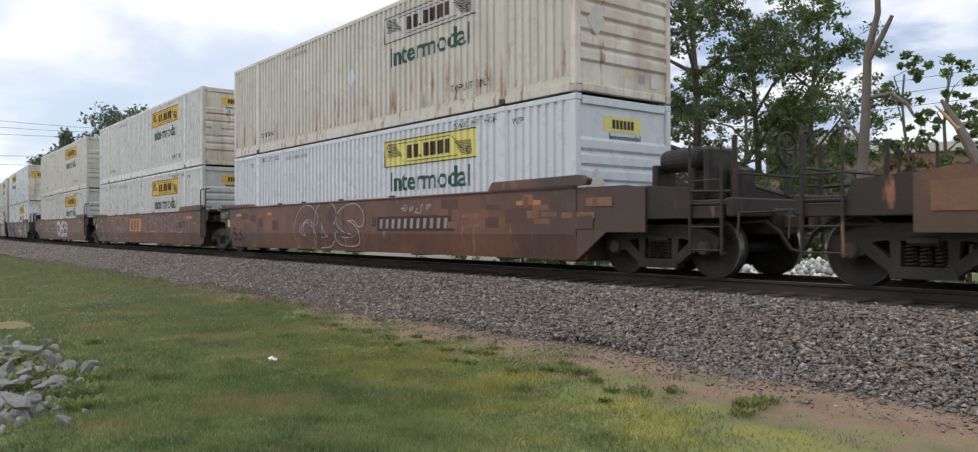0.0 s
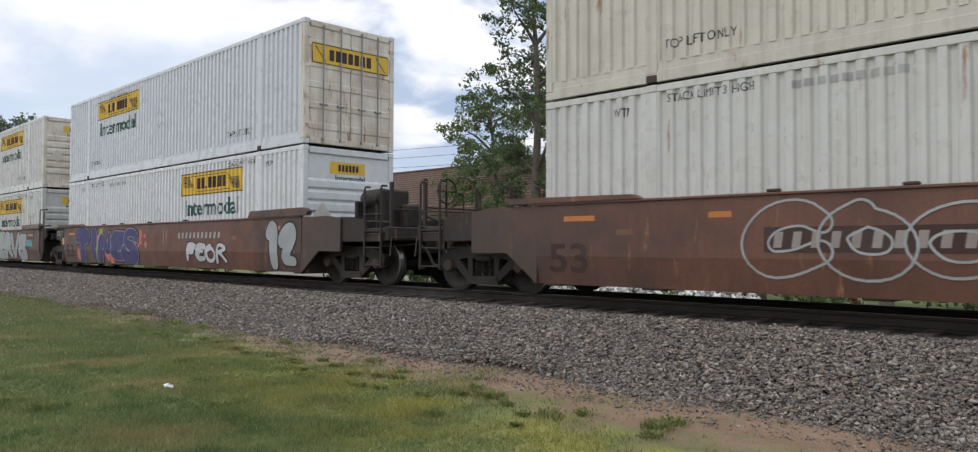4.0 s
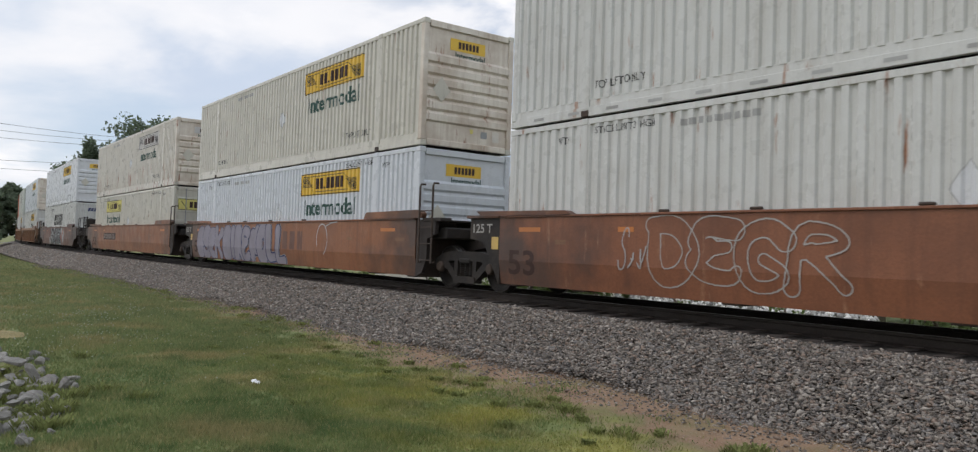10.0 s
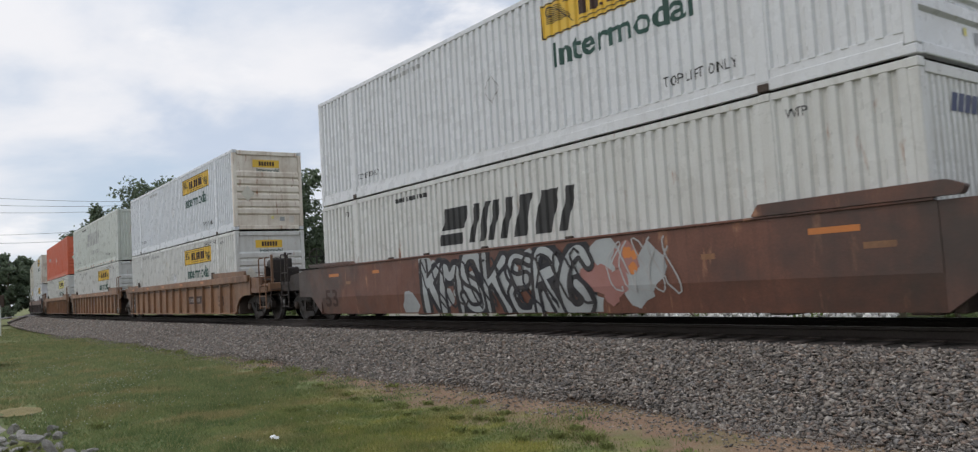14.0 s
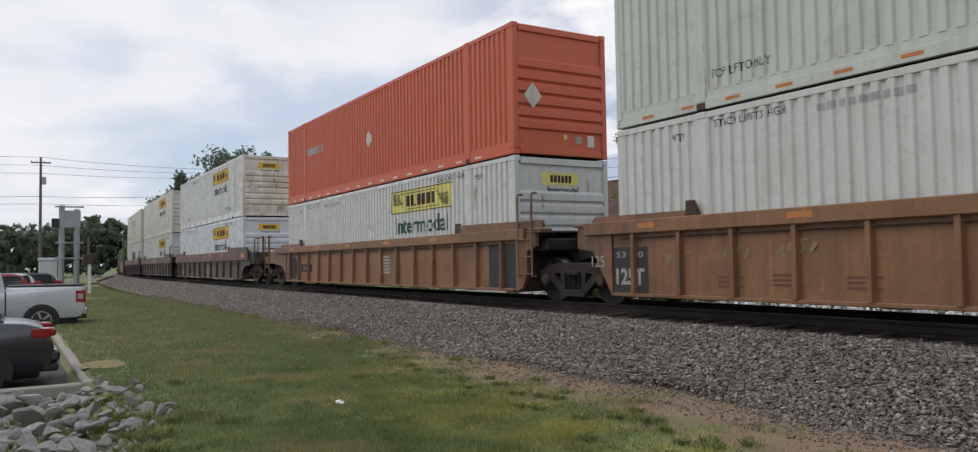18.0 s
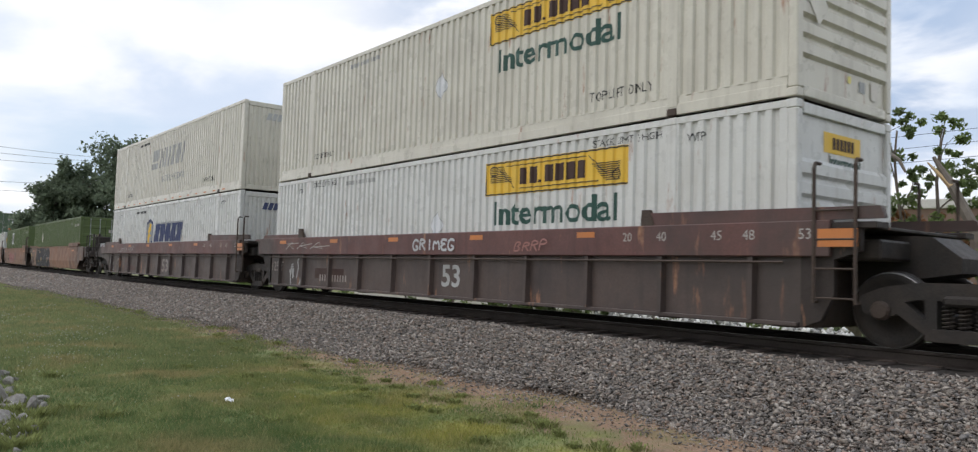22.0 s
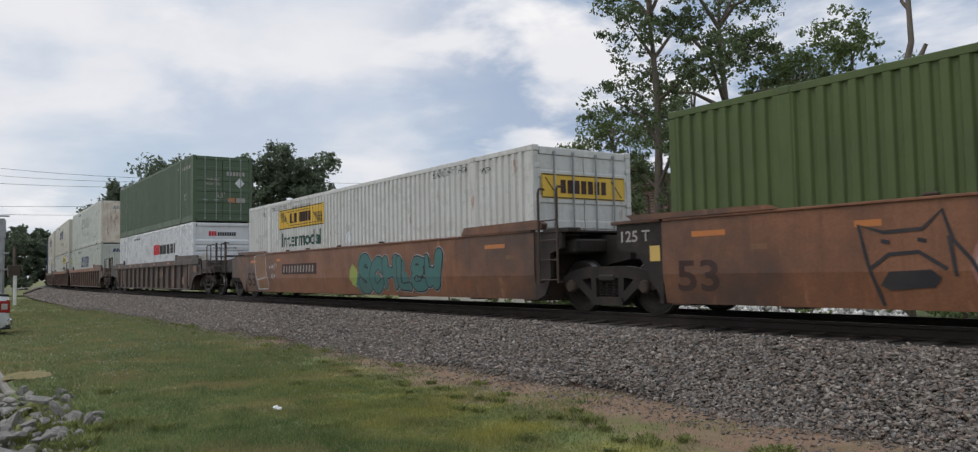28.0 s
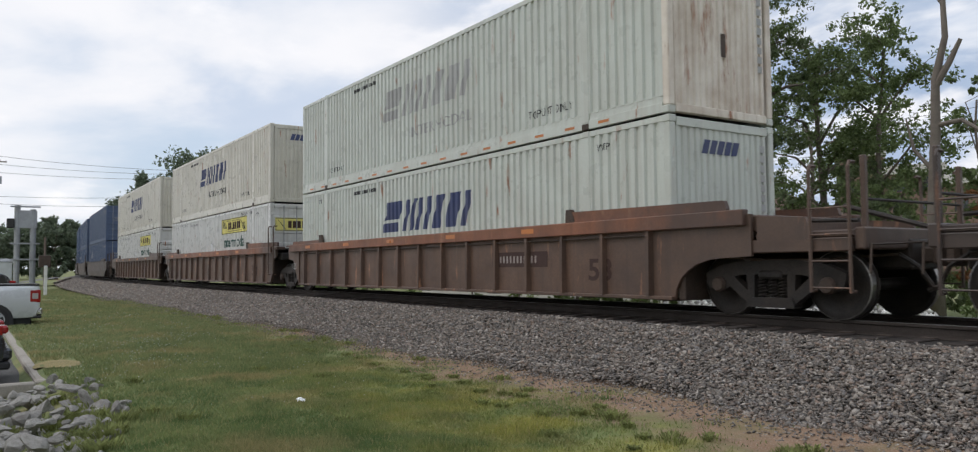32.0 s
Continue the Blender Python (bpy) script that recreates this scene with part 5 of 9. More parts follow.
            P("end_rail", ("end_rail", sx), lambda sx=sx: MB().tube([(sx * 11.19, -1.18, 1.55), (sx * 11.19, 1.18, 1.55)], 0.02, 6).tube([(sx * 11.0, -1.0, 1.30), (sx * 9.9, -1.0, 1.34)], 0.03, 6)
              .tube([(sx * 11.1, 0.5, 1.24), (sx * 9.8, 0.6, 1.62)], 0.04, 6), GEAR)
            if sx > 0 and gear:
                P("air_reservoir", "reservoir", lambda: MB().lathe_y([(0.0, -0.55), (0.14, -0.54), (0.19, -0.48), (0.19, 0.30), (0.14, 0.36), (0.0, 0.37)], 0, 0, 18), GEAR).matrix_basis = Matrix.Translation((9.75, -0.55, 1.86)) @ Matrix.Rotation(radians(78), 4, "Z")
                P("reservoir_bracket", "res_bracket", lambda: MB().box(9.30, 9.42, -0.75, -0.25, 1.44, 1.80, 0.02), GEAR)
                P("reservoir_bracket", "res_bracket_b", lambda: MB().box(10.05, 10.17, -0.75, -0.25, 1.18, 1.80, 0.02), GEAR)
                P("brake_housing", "brake_house", lambda: MB().box(10.45, 10.62, -0.95, -0.25, 1.18, 2.0, 0.04).box(10.62, 10.85, -0.55, -0.10, 1.18, 1.70, 0.05), GEAR)
                P("hand_brake_wheel", "brake_wheel", lambda: MB().tube([(11.0 + 0.03 * math.cos(a * 0), 0.45 + 0.27 * math.cos(a), 2.0 + 0.27 * math.sin(a)) for a in np.linspace(0, 2 * math.pi, 15)], 0.02, 6)
                  .tube([(11.0, 0.18, 2.0), (11.0, 0.72, 2.0)], 0.016, 5).tube([(11.0, 0.45, 1.73), (11.0, 0.45, 2.27)], 0.016, 5).tube([(11.0, 0.45, 1.18), (11.0, 0.45, 2.0)], 0.03, 5), GEAR)
    return car


# ---- trucks under the cars ----
WHEEL_R, AXLE = 0.457, 0.89


def make_bogie():
    b = tagged(new("rail_truck"), "black cast-steel two-axle freight truck with sprung bolster", "rail truck", "trucks under the train")
    wheel = shared("wheel", GEAR, lambda: MB().lathe_y([(0.07, -0.90), (0.12, -0.90), (0.13, -0.85), (0.30, -0.80), (0.36, -0.845), (0.445, -0.85), (0.455, -0.845), (0.457, -0.745), (0.482, -0.72), (0.482, -0.70),
                                                         (0.40, -0.70), (0.34, -0.75), (0.12, -0.76), (0.07, -0.74)], 0, 0, 24), True)
    rim = shared("tread", TREAD, lambda: MB().ring_y([(0.446, -0.853), (0.459, -0.849), (0.460, -0.745), (0.45, -0.745)]))
    axle = shared("axle", GEAR, lambda: MB().lathe_y([(0.0, -1.10), (0.075, -1.10), (0.075, -0.95), (0.09, -0.9), (0.08, 0.0), (0.09, 0.9), (0.075, 0.95), (0.075, 1.10), (0.0, 1.10)], 0, 0, 12))
    sets = []
    for sx in (-1, 1):
        w = part("wheelset", axle, None, b)
        w.matrix_basis = pose(sx * AXLE, 0, WHEEL_R)
        for far in (False, True):
            q = part("wheel", wheel, None, w)
            r = part("tread", rim, None, w, "polished wheel tread")
            if far:
                q.matrix_basis = r.matrix_basis = Matrix.Rotation(math.pi, 4, "Z")
        sets.append(w)

    def frame_side():
        mb = MB()
        y0, y1 = -1.09, -0.95
        mb.prism(rounded([(-1.16, 0.62), (-1.10, 0.40), (-0.72, 0.40), (-0.66, 0.56), (-0.50, 0.60), (0.50, 0.60), (0.66, 0.56), (0.72, 0.40), (1.10, 0.40), (1.16, 0.62), (0.85, 0.74), (0.45, 0.80), (-0.45, 0.80), (-0.85, 0.74)], 0.05, 2), y0, y1)
        for sx in (-1, 1):
            mb.prism([(sx * 0.72, 0.44), (sx * 0.66, 0.60), (sx * 0.28, 0.28), (sx * 0.34, 0.16)], y0, y1)
            mb.prism([(sx * 0.27, 0.26), (sx * 0.27, 0.62), (sx * 0.40, 0.62), (sx * 0.38, 0.24)], y0, y1)
        mb.prism(rounded([(-0.40, 0.14), (0.40, 0.14), (0.36, 0.28), (-0.36, 0.28)], 0.04, 2), y0 - 0.03, y1 + 0.03)
        return mb
    for far in (False, True):
        f = part("side_frame", shared("side_frame", GEAR, frame_side), None, b)
        if far:
            f.matrix_basis = Matrix.Rotation(math.pi, 4, "Z")
        for sx in (-1, 1):
            part("bearing_cap", shared(("bearing", sx), GEAR_RUST, lambda sx=sx: MB().lathe_y([(0.0, -1.16), (0.09, -1.155), (0.115, -1.12), (0.115, -1.05)], sx * AXLE, WHEEL_R, 14)), None, f)
        for i, x in enumerate((-0.17, 0.0, 0.17)):
            part("spring", shared(("spring", i), GEAR, lambda x=x: MB().tube([(x + 0.062 * math.cos(a), -1.02 + 0.062 * math.sin(a), 0.28 + 0.27 * a / 37.7) for a in np.linspace(0, 37.7, 31)], 0.014, 4)), None, f)
    part("bolster", shared("bolster", GEAR, lambda: MB().box(-0.20, 0.20, -1.12, 1.12, 0.54, 0.66, 0.03).box(-0.24, 0.24, -0.45, 0.45, 0.60, 0.76, 0.03)
         .box(-0.6, -0.5, -0.7, 0.7, 0.30, 0.42, 0.02).box(0.5, 0.6, -0.7, 0.7, 0.30, 0.42, 0.02)), None, b)
    return b, sets


# ---- painted marks and graffiti on the cars ----
def on_side(name, key, flat, m, car, label="", y=None, layer=0):
    return flat_decal(name, key, flat, m, car, (-SY - 0.004 if y is None else y) - 0.003 * layer, label)


def crease(flat):
    """Bends flat work on a smooth side below the crease, so that it lies on the panel."""
    src = flat()
    bm = bmesh.new()
    if isinstance(src, MB):
        tmp = bpy.data.meshes.new("tmp"); tmp.from_pydata(src.v, [], src.f); bm.from_mesh(tmp); bpy.data.meshes.remove(tmp)
    else:
        bm.from_mesh(src)
    bmesh.ops.bisect_plane(bm, geom=bm.verts[:] + bm.edges[:] + bm.faces[:], plane_co=(0, 0, 0.66), plane_no=(0, 0, 1), dist=1e-5)
    for v in bm.verts:
        v.co.y += 0.075 * (0.66 - v.co.z) / 0.49 if v.co.z < 0.66 else 0.0
    return bm


def spray(name, key, flat, m, car, label="", layer=0):
    k = ("spray", key, m.name, layer)
    if k not in CACHE:
        bm = crease(flat)
        for v in bm.verts:
            v.co.y += -SY - 0.004 - 0.003 * layer
        CACHE[k] = done(bm, name, m)
    return part(name, CACHE[k], None, car, label)


GLYPHS = {"S": "97 79 39 17 16 35 74 92 91 70 20 02", "K": "19 10|98 35 14|45 90", "R": "10 19 69 97 76 25|45 90", "Y": "09 45 99|45 40",
          "E": "98 39 17 16 45 75|45 13 12 30 80 91", "T": "08 49 98|59 50 40", "I": "59 50", "N": "10 19 81 89", "A": "00 38 59 90|23 73", "L": "19 11 30 90",
          "G": "97 69 28 04 20 60 92 54", "C": "97 69 28 04 20 60 92", "O": "49 17 04 20 70 94 87 49", "F": "10 18 49 98|15 75", "H": "19 10|99 90|15 95",
          "W": "09 20 46 70 99", "D": "19 10 60 93 96 69 19", "6": "89 38 04 20 70 93 75 25", "9": "10 60 95 88 39 16 35 85", "1": "17 59 50", "2": "06 28 69 87 75 10 90",
          "B": "10 19 69 87 45 73 82 60 10", "P": "10 19 69 97 75 15", "U": "19 03 30 60 93 99", "M": "00 18 45 88 90", "V": "09 40 50 99"}


def curve_through(line):
    """A polyline with its corners rounded off."""
    for _ in range(2):
        q = [line[0]]
        for (ax, az), (bx, bz) in zip(line, line[1:]):
            q += [(ax * 0.75 + bx * 0.25, az * 0.75 + bz * 0.25), (ax * 0.25 + bx * 0.75, az * 0.25 + bz * 0.75)]
        line = q + [line[-1]]
    return line


def word_fields(text, x0, x1, z0, z1, w, seed, lap=0.5, cell=0.035):
    """For each letter the distance from its fat, uneven stroke, on a grid over the side of the car."""
    r = random.Random(seed)
    n = len(text)
    gx, gz = np.meshgrid(np.arange(x0 - 0.4, x1 + 0.4, cell), np.arange(0.23, 1.451, cell))
    step = (x1 - x0) / n
    out = []
    for i, ch in enumerate(text):
        lx0, lx1 = x0 + i * step + w * (1 - lap), x0 + (i + 1) * step - w * (1 - lap)
        dz0, dz1, sh = r.uniform(-0.05, 0.06), r.uniform(-0.08, 0.03), r.uniform(-0.10, 0.12)
        f = np.full(gx.shape, 9.0)
        for ln in GLYPHS[ch].split("|"):
            pts = [(int(q[0]) / 9 + r.uniform(-0.04, 0.04), int(q[1]) / 9 + r.uniform(-0.03, 0.03)) for q in ln.split()]
            pts = curve_through([(lx0 + (lx1 - lx0) * (u + sh * (v - 0.5)), z0 + dz0 + w + (z1 + dz1 - z0 - dz0 - 2 * w) * v) for u, v in pts])
            m = len(pts) - 1
            for k, ((ax, az), (bx, bz)) in enumerate(zip(pts, pts[1:])):
                ux, uz = bx - ax, bz - az
                t = np.clip(((gx - ax) * ux + (gz - az) * uz) / (ux * ux + uz * uz + 1e-9), 0, 1)
                fat = w * (0.86 + 0.30 * math.sin(k / max(1, m) * 3.1 + i)) 
                f = np.minimum(f, np.hypot(gx - ax - t * ux, gz - az - t * uz) - fat)
        out.append(f + 0.012 * np.sin(gx * 5.1 + i) * np.sin(gz * 6.3))
    return gx, gz, out


def within(gx, gz, fields, level, lift=0.0016):
    """Flat faces where the distance is below a level; each letter lies a little over the one before."""
    mb = MB()
    xs, zs = gx[0], gz[:, 0]
    for k, f in enumerate(fields):
        y = -lift * k
        g = f - level
        for j in range(len(zs) - 1):
            run_ = None
            for i in range(len(xs) - 1):
                c = (g[j, i], g[j, i + 1], g[j + 1, i + 1], g[j + 1, i])
                full = max(c) < 0
                if full and run_ is None:
                    run_ = i
                if run_ is not None and (not full or i == len(xs) - 2):
                    e = i if not full else i + 1
                    mb.add([(xs[run_], y, zs[j]), (xs[e], y, zs[j]), (xs[e], y, zs[j + 1]), (xs[run_], y, zs[j + 1])], [(0, 1, 2, 3)])
                    run_ = None
                if full or min(c) >= 0:
                    continue
                cor = ((xs[i], zs[j]), (xs[i + 1], zs[j]), (xs[i + 1], zs[j + 1]), (xs[i], zs[j + 1]))
                poly = []
                for a in range(4):
                    b = (a + 1) % 4
                    if c[a] < 0:
                        poly.append(cor[a])
                    if (c[a] < 0) != (c[b] < 0):
                        t = c[a] / (c[a] - c[b])
                        poly.append((cor[a][0] + (cor[b][0] - cor[a][0]) * t, cor[a][1] + (cor[b][1] - cor[a][1]) * t))
                if len(poly) > 2:
                    mb.add([(px, y, pz) for px, pz in poly], [tuple(range(len(poly)))])
    return mb


def tag_word(car, text, x0, x1, z0, z1, fill, edge, rim=None, w=0.17, e=0.035, rim_w=0.05, hi=None, lap=0.55, label="spray-painted bubble lettering"):
    """Fat sprayed letters: an outer rim, a dark edge, the fill, and a thin light line inside."""
    key = (text, x0, x1, z0)
    gx, gz, fs = word_fields(text, x0, x1, z0, z1, w, len(text) * 31 + int(z1 * 100), lap)
    if rim:
        spray("graffiti_rim", key + ("r",), lambda: within(gx, gz, [np.minimum.reduce(fs)], e + rim_w), rim, car, "sprayed glow round the lettering")
    spray("graffiti", key + ("o",), lambda: within(gx, gz, fs, e), edge, car, label, 1)
    spray("graffiti_fill", key + ("f",), lambda: within(gx, gz, fs, 0.0), fill, car, "", 1.27)
    if hi:
        spray("highlight", key + ("h",), lambda: within(gx, gz, [np.abs(f + 0.055) for f in fs], 0.007), hi, car, "thin light line", 1.5)


def outline_word(car, text, x0, x1, z0, z1, m, shade=None, w=0.16, line=0.017, lap=0.8):
    """Hollow sprayed letters: only their outline, with an optional dark shade beside it."""
    gx, gz, fs = word_fields(text, x0, x1, z0, z1, w, len(text) * 17 + int(x0 * 10), lap, 0.02)
    if shade:
        spray("graffiti_shade", ("shade", text, x0), lambda: within(gx, gz, [np.abs(f - 0.03) for f in fs], 0.03), shade, car, "dark sprayed shading", 0.5)
    spray("graffiti", ("outline", text, x0), lambda: within(gx, gz, [np.abs(f) for f in fs], line), m, car, "hollow sprayed letters in thin pale outline", 1)


def thin_word(car, text, x0, x1, z0, z1, m, w=0.03, slant=0.12, y=None, label="quick sprayed tag in thin lines"):
    def lines():
        r = random.Random(int(x0 * 100) + len(text))
        step = (x1 - x0) / len(text)
        out = []
        for i, ch in enumerate(text):
            k, dz = r.uniform(0.75, 1.0), r.uniform(-0.06, 0.08)
            glyph = GLYPHS.get(ch) or " ".join("%d%d" % (r.randrange(10), r.randrange(10)) for _ in range(6))     # others are mere scribble
            for ln in glyph.split("|"):
                out.append([(x0 + step * (i + 0.85 * u) + slant * v, z0 + (z1 - z0) * (dz + k * v)) for u, v in curve_through([(int(q[0]) / 9, int(q[1]) / 9) for q in ln.split()])])
        return strokes(out, w)
    if y is None:
        return spray("tag", ("tag", text, x0), lines, m, car, label, 1)
    return on_side("tag", ("tag", text, x0), lines, m, car, label, y)


def scrawl(car, seed, x0, x1, z0, z1, m, n=9, w=0.035, layer=1):
    def lines():
        r = random.Random(seed)
        out = []
        for i in range(n):
            cx = x0 + (x1 - x0) * (i + 0.5) / n
            ww = (x1 - x0) / n * 0.62
            ph = r.uniform(0, 6.28); turns = r.uniform(1.0, 1.7)
            out.append([(cx + ww * math.cos(ph + a * turns) * r.uniform(0.75, 1.0), (z0 + z1) / 2 + (z1 - z0) / 2 * math.sin(ph * 0.7 + a) * r.uniform(0.8, 1.0)) for a in np.linspace(0, 5.4, 15)])
        return strokes(out, w)
    return spray("scrawl", ("scrawl", seed), lines, m, car, "thin sprayed scrawl", layer)


def blob_field(car, seed, x0, x1, z0, z1, m, n, r0, r1, layer=0, label="patches of spray paint"):
    def fn():
        r = random.Random(seed)
        mb = MB()
        for i in range(n):
            cx, cz = r.uniform(x0, x1), r.uniform(z0, z1)
            rr = r.uniform(r0, r1)
            k = [r.uniform(0.7, 1.15) for _ in range(12)]
            mb.add([(cx + rr * k[j] * math.cos(6.283 * j / 12), -0.0001 * i, min(1.44, max(0.24, cz + rr * k[j] * math.sin(6.283 * j / 12)))) for j in range(12)], [tuple(range(12))])
        return mb
    return tagged(spray("spray_patch", ("blob", seed), fn, m, car, "", layer), label, kind="stuff")


def touch_up(car, seed, x0, x1, n, z0=0.75, z1=1.40):
    """Odd rectangles of fresh paint over old lettering."""
    r = random.Random(seed)
    shapes = []
    for i in range(n):
        x, z = r.uniform(x0, x1), r.uniform(z0, z1 - 0.18)
        w, h = r.choice((0.12, 0.3, 0.42, 0.6, 0.8)), r.choice((0.10, 0.14, 0.2, 0.28))
        shapes.append([(x, z), (x + w, z + r.uniform(-0.01, 0.01)), (x + w + r.uniform(-0.02, 0.02), min(1.44, z + h)), (x + r.uniform(-0.02, 0.02), min(1.44, z + h))])
    for k, m in enumerate((PATCH_TAN, PATCH_CLAY, PATCH_DARK)):
        tagged(spray("touch_up_paint", ("touch", seed, k), lambda k=k: polys(*shapes[k::3]), m, car, "", 0.15 + 0.12 * k), "rectangles of mismatched touch-up paint", kind="stuff")


def common_marks(car, kind, ef, er, digits_at=None, plates=True):
    """Reflectors and capacity figures that every car carries."""
    z = 1.30 if kind == "smooth" else 1.40
    y = -SY - (0.004 if kind == "smooth" else 0.060)
    if kind == "smooth":
        for k, (x, w, z0, m) in enumerate(((-7.6, 0.75, 1.20, REFLECT), (-5.1, 0.42, 1.20, REFLECT), (6.6, 0.85, 1.20, REFLECT), (-6.6, 0.35, 0.98, CAR_OCHRE), (7.3, 0.5, 0.98, CAR_OCHRE), (4.9, 0.3, 0.98, CAR_OCHRE))):
            spray("reflector", ("refl", k), lambda x=x, w=w, z0=z0: plate(x, x + w * 0.8, z0, z0 + 0.08), m, car, "orange reflective patch")
        spray("figure", "fig_53", lambda: place_word(letters("53", 0.43, bold=0.012), -7.9, 0.42, 0.76), INK_BROWN, car)
        if er == "a":
            flat_decal("figure", "fig_125", lambda: place_word(letters("125 T", 0.17, bold=0.004), -9.06, 1.18, 0.62), INK_WHITE, car, -SY + 0.016)
            flat_decal("reflector", "refl_sq", lambda: plate(-8.45, -8.24, 0.86, 1.10), REFLECT_Y, car, -SY + 0.016, "pale yellow square")
    else:
        for k, x in enumerate((-7.4, -4.4, -1.6, 1.4, 4.3)):
            on_side("reflector", ("refl_c", kind, k), lambda x=x: plate(x, x + 0.4, z - 0.03, z + 0.06), REFLECT, car, "orange reflector", y)
        if kind == "ribbed" and er == "a":
            flat_decal("figure", "fig_125r", lambda: place_word(letters("125", 0.20), -8.75, 0.72, 0.36), INK_FADED, car, -SY + 0.016)
            flat_decal("stencil", "fig_53r", lambda: place_word(letters("53", 0.36, bold=0.012), 6.15, 0.50, 0.60), INK_BROWN, car, -SY + 0.048)
        if kind == "banded":
            for i, (t_, x_) in enumerate((("20", 5.3), ("40", 5.95), ("45", 6.9), ("48", 7.4), ("53", 8.2))):
                on_side("figure", ("cap", t_), lambda t_=t_, x_=x_: place_word(letters(t_, 0.13), x_, 1.30), INK_WHITE, car, "", y)
            on_side("reflector", "refl_big", lambda: plate(8.45, 8.95, 1.20, 1.42), REFLECT, car, "large orange reflector", y)


def marks_row(car, kind, x0, x1, z0, z1, m=None, board=True):
    m = m or PALE_MARK
    y = -SY + 0.05
    if kind == "smooth":
        if board:
            spray("marking_board", ("mboard", x0), lambda: plate(x0 - 0.12, x1 + 0.12, z0 - 0.06, z1 + 0.06), INK_BROWN, car, "dark painted panel")
        spray("marking", ("mrow", x0, x1), lambda: bars(x0, x1, z0, z1, 11, 0.55, 0.03), m, car, "pale marking bars", 1)
    else:
        flat_decal("marking_board", ("mboardr", x0), lambda: plate(x0 - 0.08, x1 + 0.08, z0 - 0.05, z1 + 0.05), INK_BROWN, car, y, "dark painted panel")
        flat_decal("marking", ("mrowr", x0, x1), lambda: bars(x0 + 0.2, x1 - 0.2, z0 + 0.03, z1 - 0.03, 11, 0.55), m, car, y - 0.003, "pale marking bars")


# ---- the train ----
JBG = "white freight containers"
# speed falls slowly; metres run since the start
KNOTS = [0, 4, 8, 12, 16, 20, 24, 28, 32]
SPEED = [14.174, 13.977, 13.604, 13.463, 13.182, 12.922, 12.587, 12.518, 12.303]


def run(t):
    s = 0.0
    for i in range(8):
        a, b = KNOTS[i], KNOTS[i + 1]
        if t <= a:
            break
        e = min(t, b)
        v = SPEED[i] + (SPEED[i + 1] - SPEED[i]) * (e - a) / (b - a)
        s += (SPEED[i] + v) / 2 * (e - a)
    return s


MOVING, BOGIES = [], []


def at_track(s, dx=0.0, z=0.0):
    """The pose of a rigid wagon whose middle is s metres along the track."""
    x0, y0, _ = along(s - 9.7)
    x1, y1, _ = along(s + 9.7)
    return pose((x0 + x1) / 2, (y0 + y1) / 2, z, 0, 0, math.degrees(math.atan2(y1 - y0, x1 - x0)))


def load(car_s, lower, upper):
    for c, z in ((lower, 0.24), (upper, 3.165)):
        if c is not None:
            MOVING.append((c, car_s, z))


def add_bogie(s):
    b, sets = make_bogie() if not BOGIES else (None, None)
    if b is None:
        first = BOGIES[0][0]
        b = copy_thing(first, Matrix.Identity(4))
        sets = [o for o in b.children if o.name.startswith("wheelset")]
        sets.sort(key=lambda o: o.location.x)
    BOGIES.append((b, sets, s))


def scroll_box(paint_, **k):
    up = k.get("upper", False)
    lab = k.pop("label", None) or ("white corrugated 53-foot container with yellow sign, %s" % ("stacked on another container" if up else "sunk in a well car"))
    k.setdefault("scheme", "scroll")
    return make_container(lab, JBG, paint_, **k)


def slant_box(paint_, **k):
    up = k.get("upper", False)
    k.setdefault("front", "rib")
    lab = "%s corrugated container with slanted logo, %s" % ("weathered pale" if paint_ is PALE_GREEN else "dull white", "stacked on top" if up else "in a well car")
    return make_container(lab, "containers with slanted logos", paint_, scheme=k.pop("scheme", "slanted"), **k)


def unit(front, kind, ef, er, paint_, label, group, lower=None, upper=None, chord=None, gear=0):
    """front: where the box's front edge stands when the clip begins."""
    s = front - CL
    car = make_car(kind, ef, er, paint_, label, group, chord, gear)
    MOVING.append((car, s, 0.0))
    if lower or upper:
        load(s, lower, upper)
    if ef == "c":
        add_bogie(s + 9.71)
    add_bogie(s - 9.725 if er == "a" else s - 9.71)
    return car


